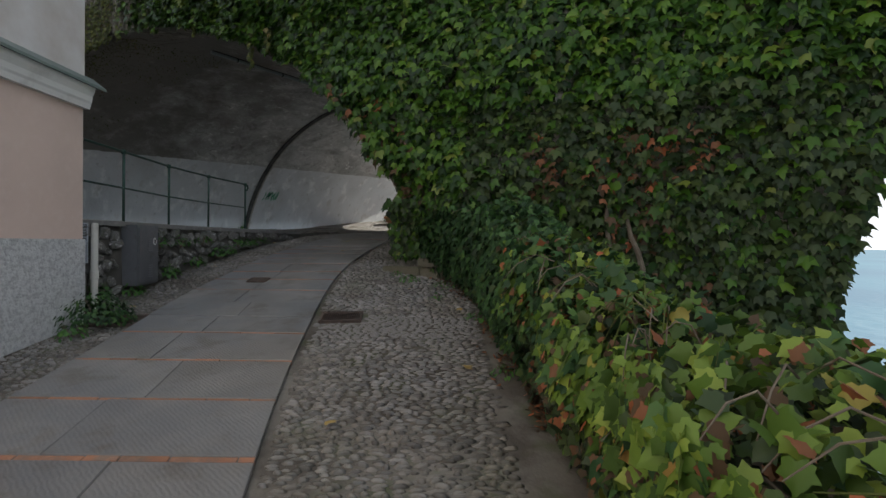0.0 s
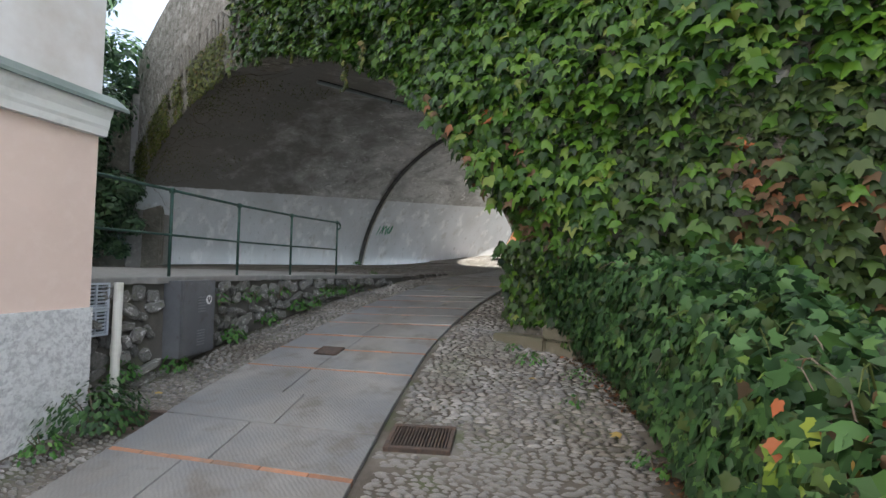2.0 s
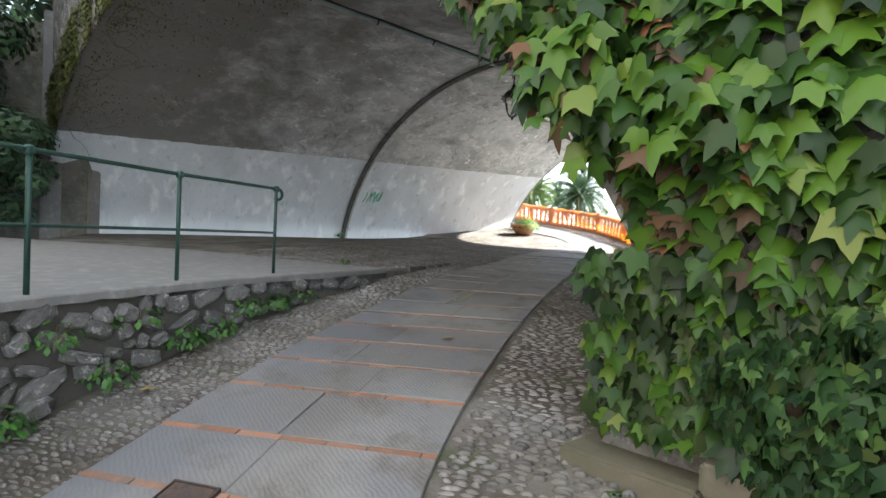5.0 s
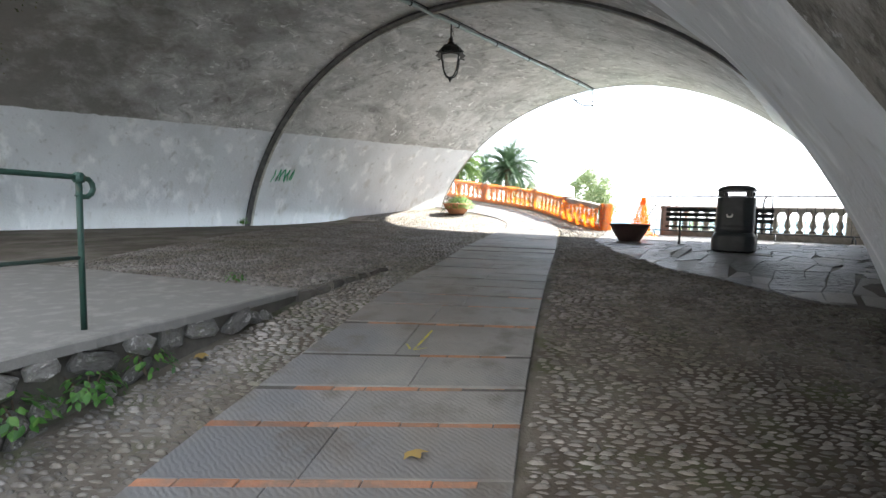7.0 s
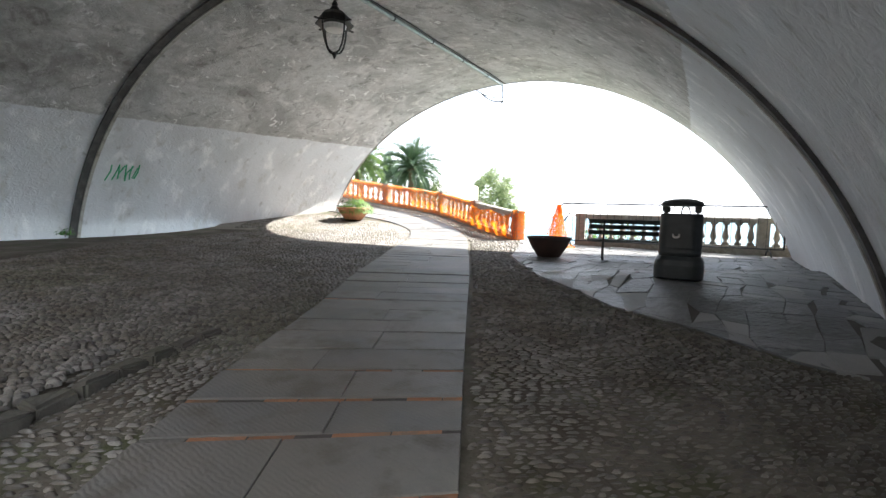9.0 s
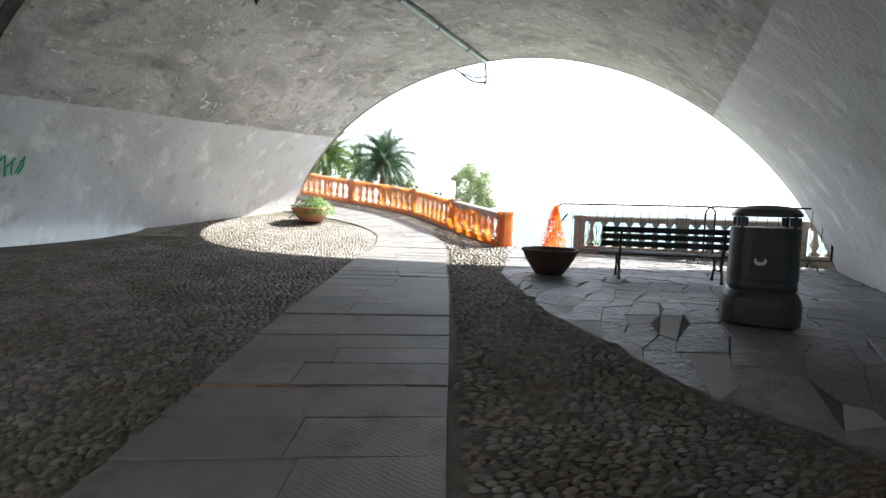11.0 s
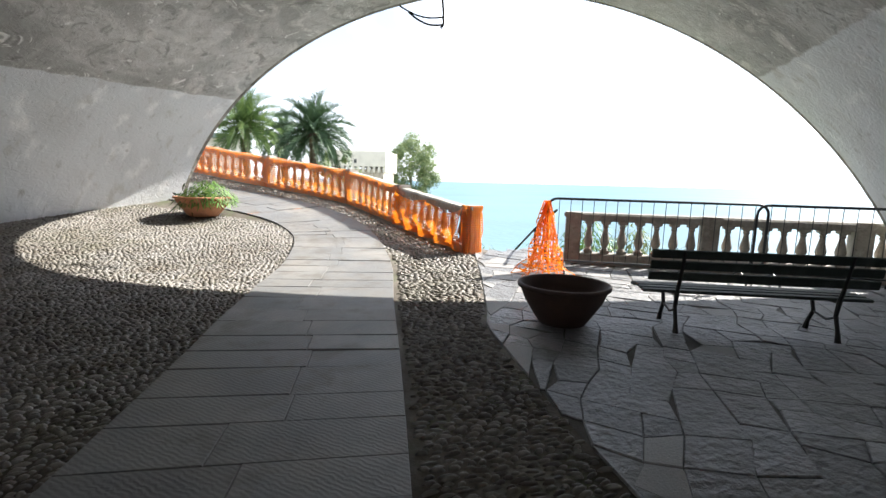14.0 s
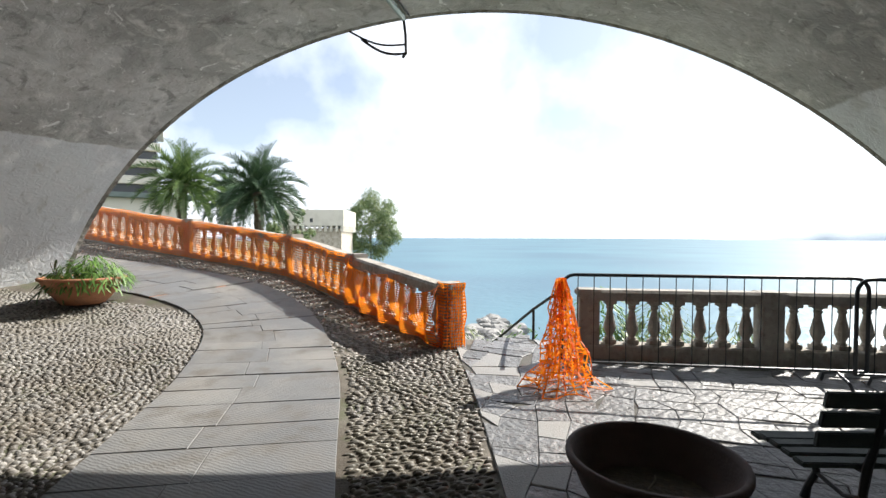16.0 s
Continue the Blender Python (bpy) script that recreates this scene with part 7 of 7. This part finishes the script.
# ---- flagstones beyond the cobbles ----


def in_pave(x, y):
    if y < 11.7 or y > 23.45 or x < along(PAVE_EDGE, y):
        return False
    if (x - BR0.x) * BR.y - (y - BR0.y) * BR.x < 0.05 and x > 4.2:
        return False
    w = x * RX + y * RY
    if w > -4.95:
        return False
    return True


flag = tagged(new("pavement_flags"), "irregular grey flagstones under the arch", "paving", kind="structure")
fr_ = random.Random(14)
jr = []
for y in ys(11.8, 23.3, 0.3):
    x1 = 0.0
    x = along(PAVE_EDGE, y) + 0.02
    x1 = x
    while x1 < 12 and in_pave(x1 + 0.1, y):
        x1 += 0.1
    jr.append([(lerp(x, x1, q / 12), y) for q in range(13)])
strip_sheet("flag_joints", jr, M_JOINT, "grey mortar between the flagstones", "mortar", lift=-0.012, height=pave)
CELL = 0.29
grid_pts = {}


def flag_pt(i, j):
    if (i, j) not in grid_pts:
        rr = random.Random(i * 971 + j * 37)
        s_ = 9 + i * CELL + rr.uniform(-0.085, 0.085)
        w_ = -13.5 + j * CELL + rr.uniform(-0.085, 0.085)
        grid_pts[(i, j)] = (s_ * UX + w_ * RX, s_ * UY + w_ * RY)
    return grid_pts[(i, j)]


used = set()
for i in range(46):
    for j in range(32):
        if (i, j) in used:
            continue
        di, dj = fr_.choice(((1, 1), (1, 1), (1, 1), (2, 1), (1, 2)))
        if any((i + a, j + b) in used for a in range(di) for b in range(dj)):
            di, dj = 1, 1
        quad = [flag_pt(i, j), flag_pt(i + di, j), flag_pt(i + di, j + dj), flag_pt(i, j + dj)]
        for a in range(di):
            for b in range(dj):
                used.add((i + a, j + b))
        c = (sum(q[0] for q in quad) / 4, sum(q[1] for q in quad) / 4)
        if 12.4 < c[1] and min(q[0] - along(PAVE_EDGE, q[1]) for q in quad) < 0.03 < max(q[0] - along(PAVE_EDGE, q[1]) for q in quad):
            # trimmed to the edge of the cobbles
            quad = [(max(q[0], along(PAVE_EDGE, q[1]) + 0.02), q[1]) for q in quad]
            c = (sum(q[0] for q in quad) / 4, sum(q[1] for q in quad) / 4)
            if max(q[0] for q in quad) - min(q[0] for q in quad) < 0.14:
                continue
        if not all(in_pave(*(lerp(c[0], q[0], 0.8), lerp(c[1], q[1], 0.8))) for q in quad):
            if not in_pave(*c):
                continue
            quad = [(lerp(c[0], q[0], 0.8), lerp(c[1], q[1], 0.8)) for q in quad]
        quad = [(lerp(c[0], q[0], 0.985), lerp(c[1], q[1], 0.985)) for q in quad]
        quad = quad[::-1] if (quad[1][0] - quad[0][0]) * (quad[2][1] - quad[0][1]) - (quad[1][1] - quad[0][1]) * (quad[2][0] - quad[0][0]) < 0 else quad
        ob = slab_piece("flagstone", quad, M_PALEFLAG if fr_.random() < (0.28 if c[0] < along(PAVE_EDGE, c[1]) + 0.5 else 0.07) else M_PAVE, 0.002 + fr_.uniform(-0.004, 0.005), 0.05, 0.007, pave, 0.003)
        ob.parent = flag


# ---- cobbles: long pebbles set on edge in rows ----
PEBBLE = []
for sd in range(5):
    rr = random.Random(sd)
    ring0 = [(0.5 * math.cos(a) * rr.uniform(.88, 1.05), 0.5 * math.sin(a) * rr.uniform(.88, 1.05), -0.4) for a in np.arange(6) * math.pi / 3]
    ring1 = [(x * 0.93, y * 0.9, 0.55) for x, y, z in ring0]
    ring2 = [(x * 0.55, y * 0.5, 0.95) for x, y, z in ring0]
    PEBBLE.append(np.array(ring0 + ring1 + ring2 + [(0, 0, 1.05)]))
PEB_F = [(i, (i + 1) % 6, 6 + (i + 1) % 6, 6 + i) for i in range(6)] + [(6 + i, 6 + (i + 1) % 6, 12 + (i + 1) % 6, 12 + i) for i in range(6)] + [(12 + i, 12 + (i + 1) % 6, 18) for i in range(6)]


def path_edges_at(y):
    """x of the path's left and right edge at a given y (for y under 24)."""
    L = [(p[0][1], p[0][0]) for p in PAIRS]
    R = [(p[1][1], p[1][0]) for p in PAIRS]
    return along(L, y), along(R, y)


def cobbles(name, spots, label, sunk=0.0, worn=0.0):
    """Joins pebbles: spots are (x, y, length, breadth, turn)."""
    rs = random.Random(len(spots))
    V, F = [], []
    for n_, (x, y, ln, br, turn) in enumerate(spots):
        tm = PEBBLE[rs.randrange(5)]
        c, s_ = math.cos(turn), math.sin(turn)
        X, Y, Z = tm[:, 0] * ln, tm[:, 1] * br, tm[:, 2] * rs.uniform(0.018, 0.038)
        g = ground(x, y) - 0.030 - sunk - worn * (1 - ease((y - 11.5) / 2.5))
        sl = (street(y + 0.1) - street(y - 0.1)) / 0.2
        px, py = X * c - Y * s_, X * s_ + Y * c
        V.append(np.stack([x + px, y + py, g + py * sl + Z], 1))
        F += [tuple(q + n_ * 19 for q in f_) for f_ in PEB_F]
    V = np.concatenate(V)
    ob = link_mesh(name, V.tolist(), F, M_COBBLE, smooth=True)
    return tagged(ob, label, "cobbles", kind="stuff")


cr = random.Random(77)


def fill_rows(y0, y1, x_left, x_right, ln, br, turn=0.0, skip=None, keep=1.0):
    out = []
    y = y0
    while y < y1:
        b = br * cr.uniform(0.8, 1.25)
        x = x_left(y) + cr.uniform(0, ln)
        while x < x_right(y) - 0.02:
            l_ = ln * cr.uniform(0.6, 1.45)
            yy = y + 0.02 * noise.noise((x * 1.7, y * 0.6, 3)) * 4 + cr.uniform(-0.006, 0.006)
            if cr.random() < keep and not (skip and skip(x + l_ / 2, yy)):
                out.append((x + l_ / 2, yy, l_ * 1.02, b * cr.uniform(0.75, 1.05), turn + cr.uniform(-0.22, 0.22)))
            x += l_ + 0.006
        y += b + 0.006
    return out


def on_grate(x, y):
    return (-1.32 < x < -0.68 and 4.78 < y < 5.27) or (-4.06 < x < -3.27 and 4.53 < y < 5.02)


right_a = fill_rows(-2.5, 8.2, lambda y: path_edges_at(y)[1] + 0.03, lambda y: min(along(HEDGE_LINE, y) + 0.02, 0.72 if y < 7 else 0.45) if y < 7.4 else -0.28 - (y - 7.4) * 0.15, 0.092, 0.037, skip=on_grate, keep=0.95)
near = [q for q in right_a if 4.3 < q[1] < 6.2 and q[0] > -1.4][:300]
near_set = set(near)
cobbles("cobbles_ramp", [q for q in right_a if q not in near_set], "brown-grey pebbles set on edge beside the slabs")
ramp = bpy.data.objects["cobbles_ramp"]
for x, y, ln, br, turn in near:
    if "pebble_mesh" not in bpy.data.meshes:
        for i_, tm in enumerate(PEBBLE):
            me = bpy.data.meshes.new("pebble_mesh")
            me.from_pydata(tm.tolist(), [], PEB_F)
            me.materials.append(M_COBBLE)
            me.polygons.foreach_set("use_smooth", [True] * len(me.polygons))
            me.update()
            PEBBLE[i_] = (tm, me)
        PEB_ME = [p[1] for p in PEBBLE]
        PEBBLE = [p[0] for p in PEBBLE]
    ob = new("cobble", cr.choice(PEB_ME))
    sl = (street(y + 0.1) - street(y - 0.1)) / 0.2
    ob.matrix_world = Matrix.Translation((x, y, ground(x, y) - 0.030)) @ Matrix.Rotation(math.atan(sl), 4, "X") @ Matrix.Rotation(turn, 4, "Z") @ Matrix.Diagonal((ln, br, cr.uniform(0.018, 0.038), 1))
    ob.parent = ramp
left_a = fill_rows(-1.5, 11.9, lambda y: -4.08 if y < 4.7 else along(WALL_LINE, y) + 0.04, lambda y: path_edges_at(y)[0] - 0.03, 0.085, 0.034, skip=on_grate)
cobbles("cobbles_gutter", left_a, "mossy grey pebbles between the slabs and the wall", 0.0, 0.006)
tun_r = fill_rows(8.2, 23.2, lambda y: path_edges_at(y)[1] + 0.03, lambda y: min(along(PAVE_EDGE, y) - 0.04 if y > 11.6 else float(np.interp(y, [8.2, 8.6, 11.6], [-0.3, 0.2, 3.2])), 3.4), 0.088, 0.031, 0.0)
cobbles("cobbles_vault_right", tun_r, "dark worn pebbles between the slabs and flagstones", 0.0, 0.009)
tun_l = fill_rows(11.9, 24.6, lambda y: max(-8.5, float(np.interp(y, [11.9, 13, 20, 22, 24.6], [-3.6, -7.5, -7.6, -6.9, -5.2]))), lambda y: path_edges_at(y)[0] - 0.03, 0.064, 0.034, 0.5)
cobbles("cobbles_vault_left", tun_l, "dense dark pebbles in the vault beside the slabs", 0.0, 0.013)
tun_o = fill_rows(24.6, 27.9, lambda y: float(np.interp(y, [24.6, 26, 27, 27.9], [-6.0, -5.9, -6.0, -6.6])), lambda y: path_edges_at(min(y, 25.3))[0] + 0.05 - 1.9 * max(0, y - 25.6) ** 1.2 * 0.75, 0.066, 0.038, 0.5)
cobbles("cobbles_sunny", tun_o, "sunlit pale pebbles beside the curving path", 0.0)
sun_rows = []
for y in ys(24.3, 27.9, 0.2):
    x1 = path_edges_at(min(y, 25.3))[0] - 1.9 * max(0, y - 25.6) ** 1.2 * 0.75
    sun_rows.append([(lerp(-6.6, x1, q / 12), y) for q in range(13)])
# dusty bedding, paler than the soil elsewhere: the sun is put into its colour
M_SUNDUST = material("sunlit_dust_bedding", (0.20, 0.185, 0.16), 0.95, tones=[((0.14, 0.128, 0.108), 2.5, 0.45, 0.65, 0.7), ((0.26, 0.245, 0.215), 9, 0.5, 0.7, 0.5)], bump=0.5)
strip_sheet("cobble_joints", sun_rows, M_SUNDUST, "dusty bedding between the pebbles, coloured paler for the sun", "mortar", lift=-0.0155, height=lambda x, y: street(y))
strip_o = []
for p, d in along_poly([(q[0], q[1], 0) for q in BL[:-1]], 0.055):
    inn = Vector((-d.y, d.x, 0))
    o = 0.18
    while o < 1.45:
        l_ = cr.uniform(0.07, 0.13)
        q = p + inn * (o + l_ / 2)
        strip_o.append((q.x, q.y, l_, 0.05, math.atan2(inn.y, inn.x) + cr.uniform(-.2, .2)))
        o += l_ + 0.008
cobbles("cobbles_outer", [q for q in strip_o if q[1] > 23.2], "pale pebbles between the path and the balustrade", 0.006)

# low kerb stones where the terrace meets the street
kerb = tagged(new("kerb_stones"), "rough low kerb stones beyond the terrace wall", "kerb", kind="structure")
for i in range(7):
    k_ = i / 6
    bm = bmesh.new()
    box(bm, -0.13, -0.07, -0.06, 0.13, 0.07, 0.07 - 0.05 * k_, 0.02, Matrix.Translation((lerp(-3.46, -2.95, k_), lerp(11.85, 13.5, k_), street(lerp(11.85, 13.5, k_)))) @ Matrix.Rotation(radians(72 + cr.uniform(-9, 9)), 4, "Z"))
    for q in bm.verts:
        q.co += Vector([0.035 * noise.noise(q.co * 9 + Vector((7 * d, 0, 0))) for d in (1, 2, 3)])
    part("kerb_stone", bm, M_MORTAR, kerb)

# rubble stones of the terrace wall
lay_stones(wall_terrace, 0.0, WALL_LEN - 0.05, lambda k_, z: 0.98 < k_ < 1.98 and z > 1.12)

# fallen leaves on the stones
M_FALLEN = leaf_material("fallen_leaf", [(0.0, (0.20, 0.11, 0.04)), (0.6, (0.34, 0.24, 0.08)), (1.0, (0.42, 0.36, 0.16))], 0.7, 0.1)
for i, (x, y) in enumerate([(-0.55, 2.35), (-3.9, 7.7), (-3.85, 5.3), (0.5, 3.4), (2.35, 15.3), (-0.2, 6.4), (-1.9, 9.3), (0.55, 5.4), (-0.4, 8.6), (-3.7, 10.3)]):
    it = [(Vector((0, 0, 0)), Vector((cr.uniform(-.2, .2), cr.uniform(-.2, .2), 1)), Vector((cr.uniform(-1, 1), cr.uniform(-1, 1), 0)), cr.uniform(0.07, 0.11))]
    ob = leaves("fallen_leaf", it, LEAF_LOBED, M_FALLEN, None, 0.2, 0.1, i)
    ob.location = (x, y, ground(x, y) + 0.03)
    tagged(ob, "dry yellow-brown leaf lying on the stones", "leaf", "fallen leaves")
# brown litter along the foot of the parapet
litter_r = random.Random(52)
items = []
for _ in range(900):
    y = litter_r.uniform(2.2, 7.2)
    x = along(HEDGE_LINE, y) - abs(litter_r.gauss(0, 0.13))
    if noise.noise((y * 1.5, x * 2, 3)) < -0.15:
        continue
    items.append((Vector((x, y, street(y) + litter_r.uniform(0.002, 0.03))), Vector((litter_r.uniform(-.5, .5), litter_r.uniform(-.5, .5), 1)), Vector((litter_r.uniform(-1, 1), litter_r.uniform(-1, 1), 0)), litter_r.uniform(0.03, 0.07)))
litter = leaves("leaf_litter", items, LEAF_OVAL, M_REDLEAF, None, 0.4, 0.4, 3)
tagged(litter, "brown dry leaf litter along the parapet foot", "leaf litter", kind="stuff")
